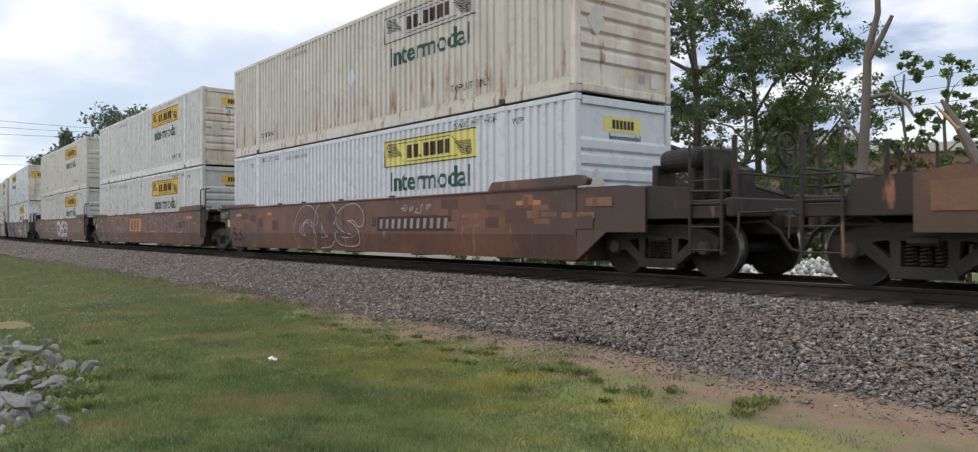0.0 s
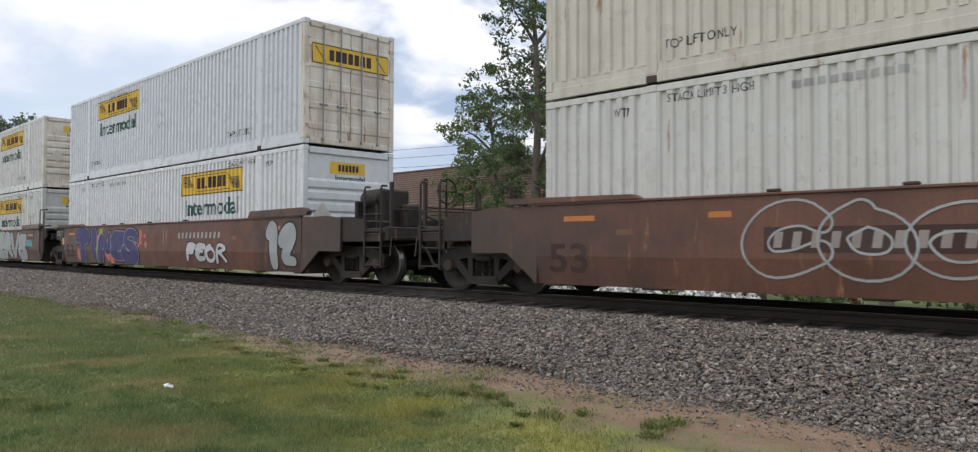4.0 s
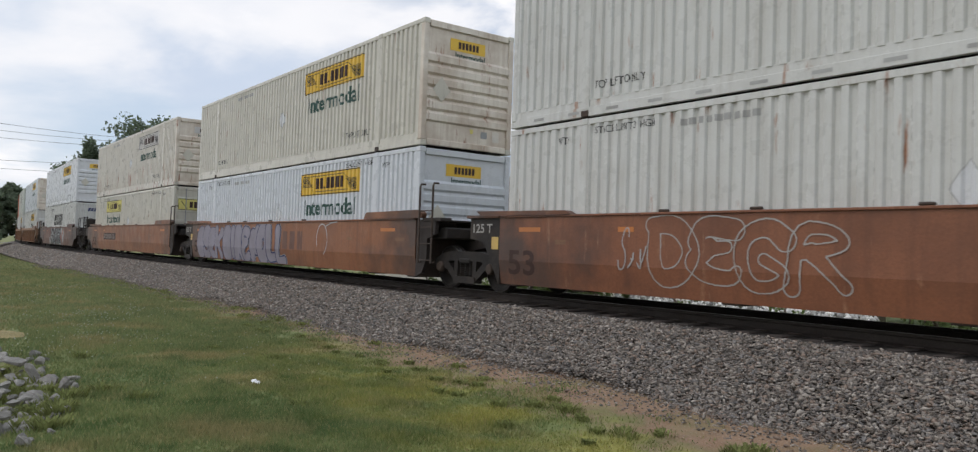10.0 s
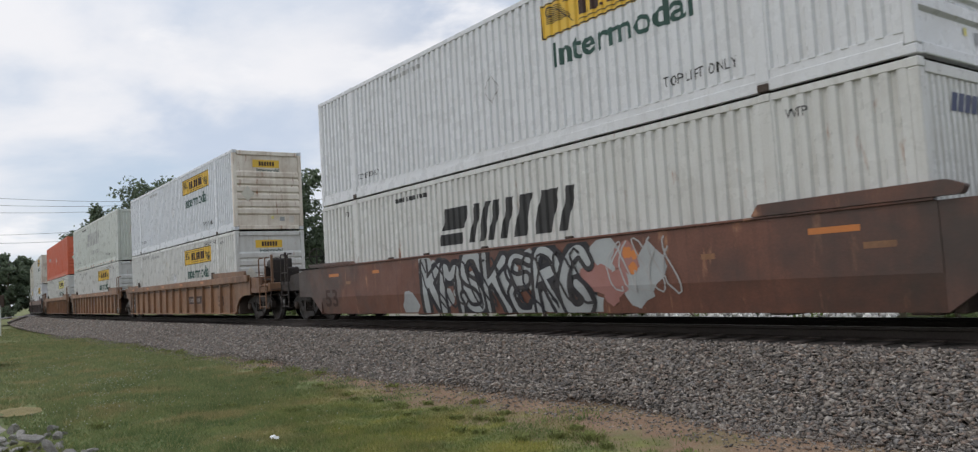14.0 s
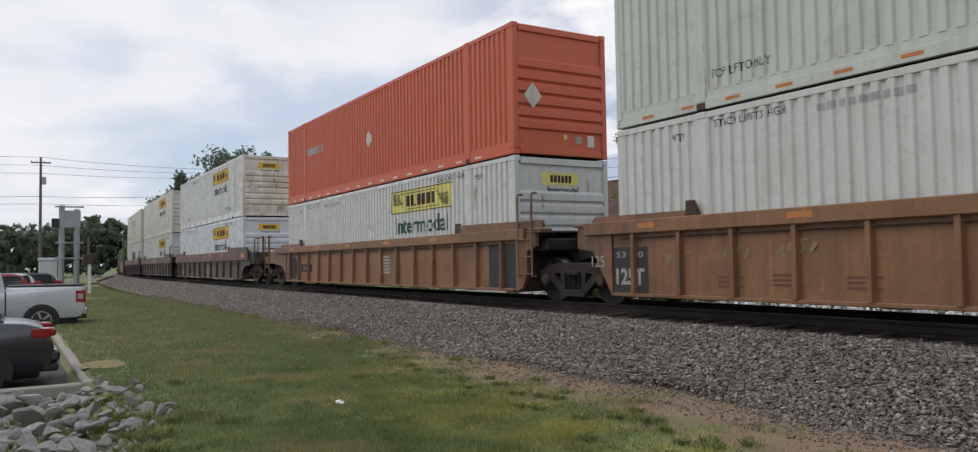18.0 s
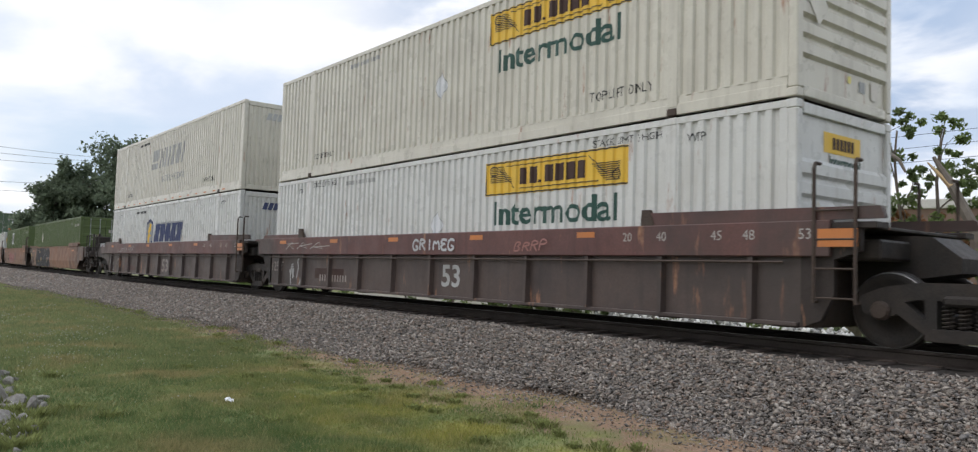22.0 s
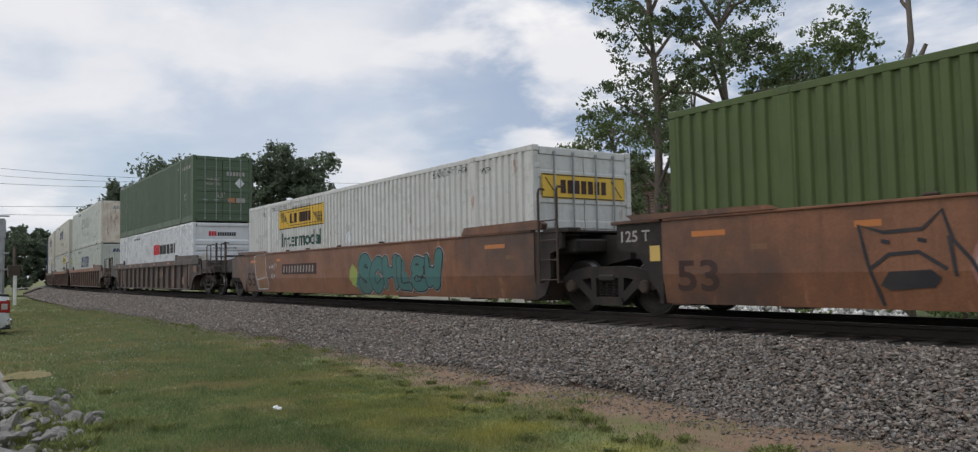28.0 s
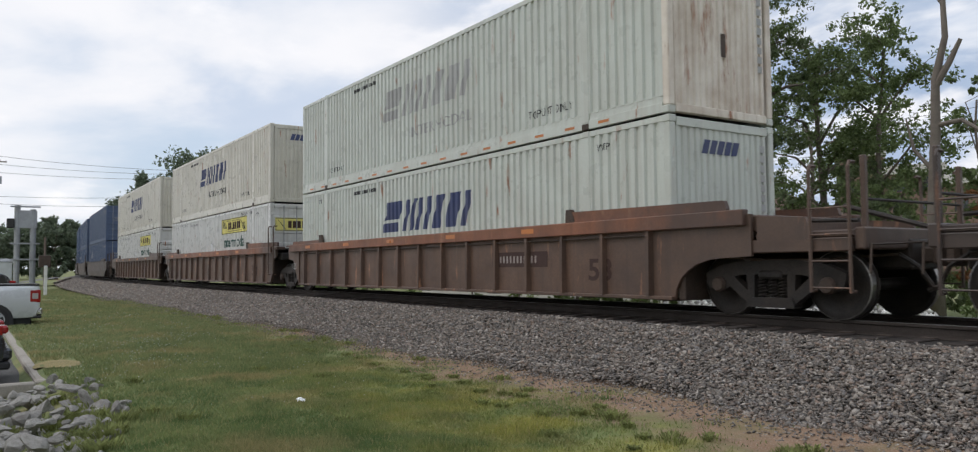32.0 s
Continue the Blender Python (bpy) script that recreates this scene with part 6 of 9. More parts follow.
def build_train():
    S_, R_, B_ = "smooth", "ribbed", "banded"
    g1, g2, g3, g4, g5 = "smooth brown well cars", "smooth orange-brown well cars", "ribbed ochre well cars", "dark banded well cars", "ribbed umber well cars"
    lab_s = "rusty brown smooth-sided well car with graffiti"
    lab_r = "ochre well car with upright side ribs"
    lab_b = "dark umber well car with maroon top band"

    # the tail of the car ahead
    c = unit(13.6, S_, "a", "c", CAR_TAN, "orange-brown smooth-sided well car, empty", g2)
    common_marks(c, S_, "a", "c")
    spray("reflector", "lead_patch", lambda: polys([(-9.5, 0.95), (-8.6, 0.95), (-8.6, 1.3), (-9.5, 1.3)]), CAR_OCHRE, c, "faded orange patch")

    c = unit(-9.83, S_, "c", "a", CAR_BROWN, lab_s, g1, scroll_box(WHITE_BLUE, sign=YELLOW_PALE),
             scroll_box(CREAM_RUST, upper=True, sign=FADED, end_paint=STAINED, label="rust-stained cream container with bleached sign, stacked on another"), gear=1)
    common_marks(c, S_, "c", "a")
    marks_row(c, S_, 1.6, 4.5, 0.78, 1.0)
    outline_word(c, "GBS", -3.0, 0.6, 0.20, 1.46, INK_FADED, CAR_DARK, 0.20, 0.012)
    scrawl(c, 40, -2.9, 0.4, 0.4, 1.3, CAR_DARK, 5, 0.05, 0.4)
    thin_word(c, "~~~~", 2.45, 3.8, 1.10, 1.34, INK_FADED, 0.018)
    spray("figure", "letter_b", lambda: place_word(letters("B", 0.20, bold=0.01), 1.25, 0.84, 0.2), INK_BROWN, c)
    blob_field(c, 3, -2.6, -0.2, 0.5, 1.2, CAR_MAROON, 7, 0.15, 0.35)
    touch_up(c, 4, 3.8, 9.0, 24)
    touch_up(c, 5, -8.0, -4.6, 14)

    c = unit(-29.2, S_, "a", "a", CAR_RED, lab_s, g1, scroll_box(WHITE), scroll_box(WHITE, upper=True, end_paint=STAINED))
    common_marks(c, S_, "a", "a")
    spray("logo_board", "board_orange", lambda: plate(-1.6, 0.35, 0.72, 1.28), REFLECT, c, "orange painted panel", 0)
    spray("logo", "logo_bars", lambda: bars(-1.35, 0.15, 0.78, 1.22, 3, 0.4), CAR_RED, c, "dark logo bars", 1)
    outline_word(c, "ULANEL", 0.95, 6.0, 0.66, 1.46, INK_WHITE, CAR_DARK, 0.20, 0.012, 0.95)
    touch_up(c, 6, -8.0, -1.8, 12)
    touch_up(c, 7, 5.5, 8.0, 6)
    outline_word(c, "BGR", -5.45, -2.1, 0.18, 1.46, INK_WHITE, CAR_DARK, 0.22, 0.012)
    thin_word(c, "~~~~", -4.9, -3.9, 0.3, 0.5, INK_FADED, 0.015)

    c = unit(-48.64, S_, "a", "c", CAR_BROWN, lab_s, g1, scroll_box(WHITE), scroll_box(CREAM, upper=True))
    common_marks(c, S_, "a", "c")
    tag_word(c, "D69", -0.6, 3.0, 0.36, 1.40, WHITE_SPRAY, BLACK_SPRAY, w=0.11, e=0.02)
    marks_row(c, S_, -4.2, -1.6, 0.80, 1.0)
    outline_word(c, "COCO", -4.5, -0.7, 0.4, 1.38, SILVER_SPRAY, None, 0.15, 0.016)

    c = unit(-72.06, S_, "c", "a", CAR_RED, lab_s, g1, scroll_box(WHITE_NEW), scroll_box(WHITE_BLUE, upper=True, front="doors", sign_rear=True, end_paint=STAINED,
             label="white container with rusty doors facing forward, stacked on top"), gear=1)
    common_marks(c, S_, "c", "a")
    tag_word(c, "TINES", -6.75, -1.25, 0.20, 1.44, BLUE_SPRAY, SILVER_SPRAY, BLACK_SPRAY, w=0.235, e=0.020, rim_w=0.05, lap=0.85)
    blob_field(c, 6, -6.9, -1.9, 0.3, 1.3, SALMON, 14, 0.08, 0.22, 0)
    blob_field(c, 61, -1.5, -0.5, 0.75, 1.38, SALMON, 12, 0.05, 0.12, 0)
    spray("graffiti", "lime_face", lambda: polys([(-4.75, 0.3), (-4.35, 0.24), (-4.15, 0.8), (-4.2, 1.4), (-4.5, 1.38), (-4.62, 1.0), (-4.85, 0.7)]), LIME_SPRAY, c, "lime spray shape", 2)
    marks_row(c, S_, 1.72, 4.38, 1.02, 1.18, INK_FADED, False)
    tag_word(c, "FEOR", 2.23, 4.6, 0.34, 0.92, WHITE_SPRAY, BLACK_SPRAY, w=0.075, e=0.026)
    tag_word(c, "12", 6.63, 7.95, 0.28, 1.43, SILVER_SPRAY, BLACK_SPRAY, w=0.165, e=0.045)

    c = unit(-91.48, S_, "a", "a", CAR_RED, lab_s, g1, scroll_box(WHITE), scroll_box(WHITE, upper=True, end_paint=STAINED))
    common_marks(c, S_, "a", "a")
    blob_field(c, 7, -6.9, -2.0, 0.35, 1.3, BLUE_GREEN_SPRAY, 22, 0.18, 0.40)
    tag_word(c, "ALES", -6.6, -2.3, 0.14, 1.48, BLACK_SPRAY, ROSE_SPRAY, TURQUOISE_SPRAY, w=0.205, e=0.11, rim_w=0.022, hi=LILAC_SPRAY, lap=0.55)
    scrawl(c, 71, -7.9, -6.9, 0.7, 1.25, TURQUOISE_SPRAY, 7, 0.022)
    scrawl(c, 72, -2.0, -1.45, 0.75, 1.35, TURQUOISE_SPRAY, 4, 0.025)
    spray("logo", "logo_bars_w", lambda: bars(-1.4, 0.86, 0.82, 1.25, 3, 0.3), PINK_SPRAY, c, "pale logo bars", 1)
    tag_word(c, "SERVE", 0.95, 6.3, 0.12, 1.50, SILVER_SPRAY, BLACK_SPRAY, None, w=0.25, e=0.035, lap=0.88)
    spray("graffiti", "teal_arrow", lambda: polys([(5.4, 1.40), (6.2, 1.26), (6.25, 1.08), (7.15, 1.02), (7.2, 0.78), (6.1, 0.80)]), TURQUOISE_SPRAY, c, "teal sprayed arrow", 0.3)
    thin_word(c, "OLENSCGE", 6.1, 8.3, 1.53, 1.65, INK_FADED, 0.02, 0.05, -SY - 0.05)
    
    c = unit(-110.66, S_, "a", "c", CAR_RED, lab_s, g1, scroll_box(WHITE, front="doors"), scroll_box(WHITE_NEW, upper=True))
    common_marks(c, S_, "a", "c")
    touch_up(c, 8, -8.0, -5.4, 8)
    blob_field(c, 9, -0.8, 4.7, 0.45, 1.25, LIME_SPRAY, 12, 0.2, 0.42)
    tag_word(c, "SPR", -0.6, 4.5, 0.14, 1.48, COBALT_SPRAY, BLACK_SPRAY, LIME_SPRAY, w=0.23, e=0.05, rim_w=0.03, hi=BLACK_SPRAY)
    spray("graffiti", "skryb", lambda: strokes([[(-4.8 + 0.36 * i + 0.30 * u, 1.06 + 0.32 * v) for u, v in curve_through([(int(q[0]) / 9, int(q[1]) / 9) for q in ln.split()])] for i, ch in enumerate("SKRYB") for ln in GLYPHS[ch].split("|")], 0.055), INK_FADED, c, "pale sprayed lettering", 1)
    marks_row(c, S_, -5.0, -2.6, 0.82, 1.0, None, False)
    scrawl(c, 15, 5.0, 6.8, 0.35, 1.2, LIME_SPRAY, 4, 0.03)

    c = unit(-134.26, S_, "c", "a", CAR_RUSSET, lab_s, g1, scroll_box(WHITE), scroll_box(WHITE, upper=True, end_paint=STAINED, slots=INK_FADED), gear=1)
    common_marks(c, S_, "c", "a")
    marks_row(c, S_, 1.6, 4.5, 0.76, 1.0, None, False)
    outline_word(c, "DEGR", -4.45, -1.3, 0.38, 1.42, INK_WHITE, None, 0.13, 0.011, 0.95)
    thin_word(c, "S~8", -5.1, -4.55, 0.6, 1.3, INK_FADED, 0.022)
    spray("data_frame", "data_frame", lambda: strokes([[(8.75, 0.93), (9.45, 0.93), (9.45, 1.24), (8.75, 1.24), (8.75, 0.93)], [(8.75, 1.08), (9.45, 1.08)]], 0.025), INK_WHITE, c, "white outlined notice", 1)

    c = unit(-153.66, S_, "a", "a", CAR_TAN, "orange-brown smooth-sided well car with grey graffiti", g2, scroll_box(WHITE_BLUE), scroll_box(CREAM, upper=True, end_paint=STAINED))
    common_marks(c, S_, "a", "a")
    tag_word(c, "GSEK", -7.35, -4.75, 0.18, 1.42, LILAC_SPRAY, NAVY_SPRAY, w=0.20, e=0.022, lap=0.9)
    tag_word(c, "SIRE", -4.5, -2.1, 0.18, 1.44, LILAC_SPRAY, NAVY_SPRAY, SILVER_SPRAY, w=0.19, e=0.04, rim_w=0.015, lap=0.85)
    tag_word(c, "NOLL", -1.9, 0.9, 0.16, 1.46, LILAC_SPRAY, NAVY_SPRAY, SILVER_SPRAY, w=0.21, e=0.04, rim_w=0.015, lap=0.85)
    spray("logo", "logo_bars_d", lambda: bars(0.7, 2.3, 0.68, 1.2, 3, 0.35), CAR_BROWN, c, "dark logo bars", 0)
    spray("scrawl", "loop", lambda: strokes([[(3.4 + 0.33 * math.cos(a), 0.98 + 0.42 * math.sin(a)) for a in np.linspace(3.6, -1.2, 14)], [(3.6, 1.33), (3.9, 1.42), (4.3, 1.45)]], 0.03), WHITE_SPRAY, c, "white sprayed loop", 1)

    c = unit(-173.16, S_, "a", "c", CAR_TAN, "orange-brown smooth-sided well car", g2,
             scroll_box(CREAM, front="doors", sign=YELLOW_PALE, sign_rear=True, label="cream container with doors and black rods, in a well car"),
             scroll_box(CREAM_RUST, upper=True, sign=FADED, end_paint=STAINED, label="rust-streaked cream container, stacked on another"))
    common_marks(c, S_, "a", "c")
    marks_row(c, S_, -4.9, -2.2, 0.80, 1.04)

    c = unit(-196.58, S_, "c", "c", CAR_RED, "brown smooth-sided well car with white and black graffiti", g1,
             slant_box(WHITE, ink=INK), scroll_box(WHITE_NEW, upper=True, label="bright white container with faded yellow sign, stacked on top"), gear=1)
    common_marks(c, S_, "c", "c")
    blob_field(c, 21, -3.6, 4.2, 0.3, 1.35, SILVER_SPRAY, 16, 0.2, 0.42)
    tag_word(c, "KMSKERG", -2.8, 2.6, 0.16, 1.46, SILVER_SPRAY, BLACK_SPRAY, BLACK_SPRAY, w=0.085, e=0.085, rim_w=0.04, hi=None, lap=0.6)
    blob_field(c, 24, 2.5, 3.6, 0.35, 1.25, PINK_SPRAY, 7, 0.15, 0.3, 0.6)
    blob_field(c, 25, 3.0, 4.2, 0.9, 1.2, REFLECT, 4, 0.05, 0.12, 1)
    scrawl(c, 26, -2.8, 2.6, 0.3, 1.35, BLACK_SPRAY, 12, 0.05, 2.2)
    scrawl(c, 23, 3.0, 4.5, 0.5, 1.4, INK_FADED, 5, 0.03, 2)

    c = unit(-220.12, R_, "c", "a", CAR_OCHRE, lab_r, g3, scroll_box(WHITE), scroll_box(WHITE_BLUE, upper=True, end_paint=STAINED), gear=1)
    common_marks(c, R_, "c", "a")
    marks_row(c, R_, 1.9, 4.1, 0.66, 0.86, PALE_MARK)
    flat_decal("notice_board", "black_board_rear", lambda: plate(-8.16, -7.30, 0.27, 1.06), INK, c, -SY + 0.046, "black stencil panel")
    flat_decal("figure", "board_125", lambda: place_word(letters("125T", 0.26, bold=0.012), -8.10, 0.42, 0.72), INK_WHITE, c, -SY + 0.042)
    flat_decal("figure", "board_53_40", lambda: place_word(letters("53  40", 0.10), -8.08, 0.88, 0.68), INK_WHITE, c, -SY + 0.042)

    c = unit(-239.74, R_, "a", "a", CAR_OCHRE, lab_r, g3, scroll_box(WHITE), slant_box(PALE_GREEN, upper=True, ink=INK_FADED, slots=REFLECT))
    common_marks(c, R_, "a", "a")
    flat_decal("notice_board", "black_board_rear", lambda: plate(-8.16, -7.30, 0.27, 1.06), INK, c, -SY + 0.046, "black stencil panel")
    flat_decal("figure", "board_125", lambda: place_word(letters("125T", 0.26, bold=0.012), -8.10, 0.42, 0.72), INK_WHITE, c, -SY + 0.042)
    flat_decal("figure", "board_53_40", lambda: place_word(letters("53  40", 0.10), -8.08, 0.88, 0.68), INK_WHITE, c, -SY + 0.042)
    for text_, a_, b_, z_ in (("~~~", -6.9, -6.3, 0.75), ("~~~", -5.7, -5.1, 0.8), ("~~~~", -4.7, -4.0, 0.85)):
        thin_word(c, text_, a_, b_, z_, z_ + 0.26, STRAW_SPRAY, 0.025, 0.06, -SY + 0.048)
    for a_, z_ in ((-5.75, 0.40), (-4.75, 0.44), (-3.6, 0.42)):
        flat_decal("notice", ("faint_notice", a_), lambda a_=a_, z_=z_: polys(*[[(a_, z_ + 0.07 * i), (a_ + 0.5 - 0.12 * (i % 2), z_ + 0.07 * i), (a_ + 0.5 - 0.12 * (i % 2), z_ + 0.03 + 0.07 * i), (a_, z_ + 0.03 + 0.07 * i)] for i in range(3)]), CAR_RED, c, -SY + 0.048, "faded stencil lines")
    flat_decal("logo", "logo_ribs", lambda: bars(-1.6, 0.9, 0.40, 1.1, 3, 0.35), CAR_RED, c, -SY + 0.050, "dark red logo bars")
    flat_decal("notice_board", "black_board", lambda: plate(7.05, 8.15, 0.28, 1.22), INK, c, -SY + 0.046, "black stencil panel")
    flat_decal("marking", "board_text", lambda: polys(*[[(7.2, 0.45 + 0.10 * i), (8.0 - 0.1 * (i % 2), 0.45 + 0.10 * i), (8.0 - 0.1 * (i % 2), 0.49 + 0.10 * i), (7.2, 0.49 + 0.10 * i)] for i in range(4)]), INK_WHITE, c, -SY + 0.042)

    c = unit(-259.25, R_, "a", "c", CAR_OCHRE, lab_r, g3, scroll_box(WHITE, sign=YELLOW_PALE),
             make_container("orange corrugated container with pale diamond placards, stacked on top", "orange containers", ORANGE, scheme="smallmark", upper=True, slots=REFLECT_W))
    common_marks(c, R_, "a", "c")
    flat_decal("notice_board", "black_board", lambda: plate(7.05, 8.15, 0.28, 1.22), INK, c, -SY + 0.046, "black stencil panel")
    flat_decal("notice_grid", "notice_grid", lambda: polys(*[[(0.9 + 0.0, 0.55 + 0.09 * i), (1.6, 0.55 + 0.09 * i), (1.6, 0.61 + 0.09 * i), (0.9, 0.61 + 0.09 * i)] for i in range(6)]), INK_WHITE, c, -SY + 0.046, "white notice")
    marks_row(c, R_, -6.3, -5.2, 0.62, 0.80)
    flat_decal("graffiti", "dark_smear", lambda: polys([(-8.0, 0.4), (-7.0, 0.3), (-6.6, 0.9), (-7.2, 1.15), (-7.9, 1.0)]), GEAR, c, -SY + 0.044, "dark paint smear")

    c = unit(-282.54, B_, "c", "a", CAR_DARK, lab_b, g4, scroll_box(WHITE_NEW), scroll_box(WHITE, upper=True, end_paint=STAINED), chord=CAR_MAROON, gear=0)
    common_marks(c, B_, "c", "a")
    thin_word(c, "LETER", -0.45, 0.95, 1.16, 1.40, INK_WHITE, 0.03, 0.06, -SY - 0.06)
    thin_word(c, "WOR", 1.2, 2.05, 1.18, 1.44, INK_WHITE, 0.03, 0.06, -SY - 0.06)
    flat_decal("figure", "fig_53c", lambda: place_word(letters("53", 0.44, bold=0.012), 0.28, 0.42, 0.74), PALE_MARK, c, -SY + 0.050)
    flat_decal("logo", "shield_mark", lambda: strokes([[(-0.75 + 0.14 * math.cos(a), 0.72 + 0.17 * math.sin(a)) for a in np.linspace(0, 6.3, 13)]], 0.02), PALE_MARK, c, -SY + 0.050)
    marks_row(c, B_, -5.3, -3.9, 0.52, 0.68, None, False)
    thin_word(c, "GSE", -7.1, -6.4, 0.40, 0.72, INK_FADED, 0.03, 0.05, -SY + 0.046)

    c = unit(-302.2, B_, "a", "a", CAR_DARK, lab_b, g4, scroll_box(WHITE), scroll_box(CREAM, upper=True), chord=CAR_MAROON)
    common_marks(c, B_, "a", "a")
    on_side("graffiti", "grimeg", lambda: strokes([[(-0.6 + 0.26 * i + 0.22 * u, 1.18 + 0.22 * v) for u, v in curve_through([(int(q[0]) / 9, int(q[1]) / 9) for q in ln.split()])] for i, ch in enumerate("GRIMEG") for ln in GLYPHS[ch].split("|")], 0.05), WHITE_SPRAY, c, "white sprayed lettering", -SY - 0.06)
    thin_word(c, "BRRP", 2.7, 3.6, 1.16, 1.36, PINK_SPRAY, 0.03, 0.05, -SY - 0.06)
    on_side("scrawl", "chord_lines", lambda: strokes([[(-7.0, 1.22), (-6.6, 1.40), (-6.5, 1.22), (-6.9, 1.36), (-6.2, 1.38)], [(-6.3, 1.22), (-5.9, 1.41), (-5.7, 1.24), (-6.1, 1.30), (-5.4, 1.36)], [(-5.5, 1.22), (-5.0, 1.40), (-4.8, 1.23), (-5.3, 1.27), (-4.4, 1.30)]], 0.022), INK_WHITE, c, "angular white scrawl", -SY - 0.06)
    flat_decal("figure", "fig_53b", lambda: place_word(letters("53", 0.42, bold=0.012), 0.35, 0.46, 0.62), INK_FADED, c, -SY + 0.050)
    marks_row(c, B_, -5.3, -3.4, 0.38, 0.60, None, False)
    thin_word(c, "~~~~", -7.0, -6.1, 0.28, 0.98, INK_FADED, 0.045, 0.05, -SY + 0.046)
    flat_decal("figure", "fig_125b", lambda: place_word(letters("125 T", 0.26), -8.1, 0.62, 0.75), PALE_MARK, c, -SY + 0.046)

    c = unit(-321.27, B_, "a", "c", CAR_DARK, lab_b, g4, slant_box(WHITE, scheme="shield"), slant_box(CREAM, upper=True, ink=INK_FADED, slots=REFLECT), chord=CAR_MAROON)
    common_marks(c, B_, "a", "c")
    thin_word(c, "GRIMEG", -9.65, -8.6, 1.42, 1.58, WHITE_SPRAY, 0.035, 0.0, -SY - 0.062)
    thin_word(c, "LETER", -6.1, -4.55, 1.17, 1.36, INK_FADED, 0.022, 0.08, -SY - 0.06)
    thin_word(c, "WOR", -4.4, -3.55, 1.20, 1.40, INK_FADED, 0.022, 0.08, -SY - 0.06)
    thin_word(c, "~~~~", -8.1, -7.2, 0.55, 0.82, INK_FADED, 0.022, 0.05, -SY + 0.046)
    thin_word(c, "~~~", -7.8, -7.2, 0.26, 0.48, INK_FADED, 0.022, 0.05, -SY + 0.046)
    flat_decal("marking", "faint_row", lambda: bars(-5.3, -3.55, 0.36, 0.56, 10, 0.4), CAR_MAROON, c, -SY + 0.048)
    flat_decal("figure", "fig_53d", lambda: place_word(letters("53", 0.46, bold=0.014), 0.28, 0.40, 0.78), PALE_MARK, c, -SY + 0.050)
    flat_decal("scrawl", "hook", lambda: strokes([[(-7.0, 0.22), (-6.6, 0.20), (-6.25, 0.36), (-6.15, 0.66), (-6.3, 0.82), (-6.55, 0.84), (-6.7, 0.70), (-6.65, 0.58)]], 0.09), PALE_MARK, c, -SY + 0.046, "pale sprayed loops")

    gl = "green corrugated container with small white markings"
    c = unit(-344.8, S_, "c", "a", CAR_CLAY, "orange-brown smooth-sided well car with black graffiti", g2, make_container(gl + ", in a well car", "green containers", GREEN, scheme="greenplain", front="doors"), gear=1)
    common_marks(c, S_, "c", "a")
    tag_word(c, "AROC", -5.9, -0.9, 0.12, 1.52, BLACK_SPRAY, SILVER_SPRAY, BLACK_SPRAY, w=0.26, e=0.016, rim_w=0.12, lap=0.75)
    spray("graffiti_edge", "beast_edge", lambda: strokes([[(-6.05, 0.2), (-6.0, 0.55), (-5.7, 0.85), (-5.45, 1.3), (-5.2, 1.34), (-4.9, 1.46)]], 0.035), REFLECT_Y, c, "yellow-orange outer edge", 0.5)
    blob_field(c, 31, -5.1, -1.6, 0.5, 1.2, REFLECT_Y, 5, 0.05, 0.11, 2.2)
    blob_field(c, 35, -6.6, -6.1, 0.35, 1.25, REFLECT, 4, 0.04, 0.08, 0)
    thin_word(c, "~~~", -7.0, -6.5, 1.0, 1.16, INK_FADED, 0.018)
    thin_word(c, "~~~", -7.0, -6.5, 0.78, 0.95, INK_FADED, 0.02)
    thin_word(c, "~~~~", -7.1, -6.5, 0.34, 0.52, INK_FADED, 0.016)

    c = unit(-364.33, S_, "a", "a", CAR_CLAY, "orange-brown smooth-sided well car with pink graffiti", g2, make_container(gl + ", in a well car", "green containers", GREEN, scheme="badge", front="doors"))
    common_marks(c, S_, "a", "a")
    tag_word(c, "GRANK", -3.65, -0.15, 0.36, 1.14, MAUVE_SPRAY, PALE_PINK_SPRAY, PINK_SPRAY, w=0.13, e=0.028, rim_w=0.05, lap=0.9)
    spray("logo", "logo_bars_e", lambda: bars(0.25, 1.95, 0.60, 1.15, 3, 0.35), CAR_RED, c, "dark logo bars", 0)
    spray("scrawl", "cat", lambda: strokes([[(-4.80, 0.26), (-4.95, 0.75), (-5.05, 1.22), (-4.75, 1.12), (-4.30, 1.14), (-4.08, 1.34), (-3.98, 1.0), (-3.80, 0.78), (-3.72, 0.62)], [(-4.92, 0.70), (-4.70, 0.86), (-4.35, 0.88), (-4.05, 0.68)], [(-4.02, 1.05), (-3.96, 0.60)], [(-4.78, 1.02), (-4.68, 1.0)], [(-4.36, 1.02), (-4.26, 1.0)]], 0.045), BLACK_SPRAY, c, "black cat drawing", 1)
    spray("graffiti", "cat_mouth", lambda: polys([(-4.82, 0.50), (-4.70, 0.44), (-4.20, 0.48), (-4.12, 0.58), (-4.22, 0.68), (-4.70, 0.66)]), BLACK_SPRAY, c, "", 2)

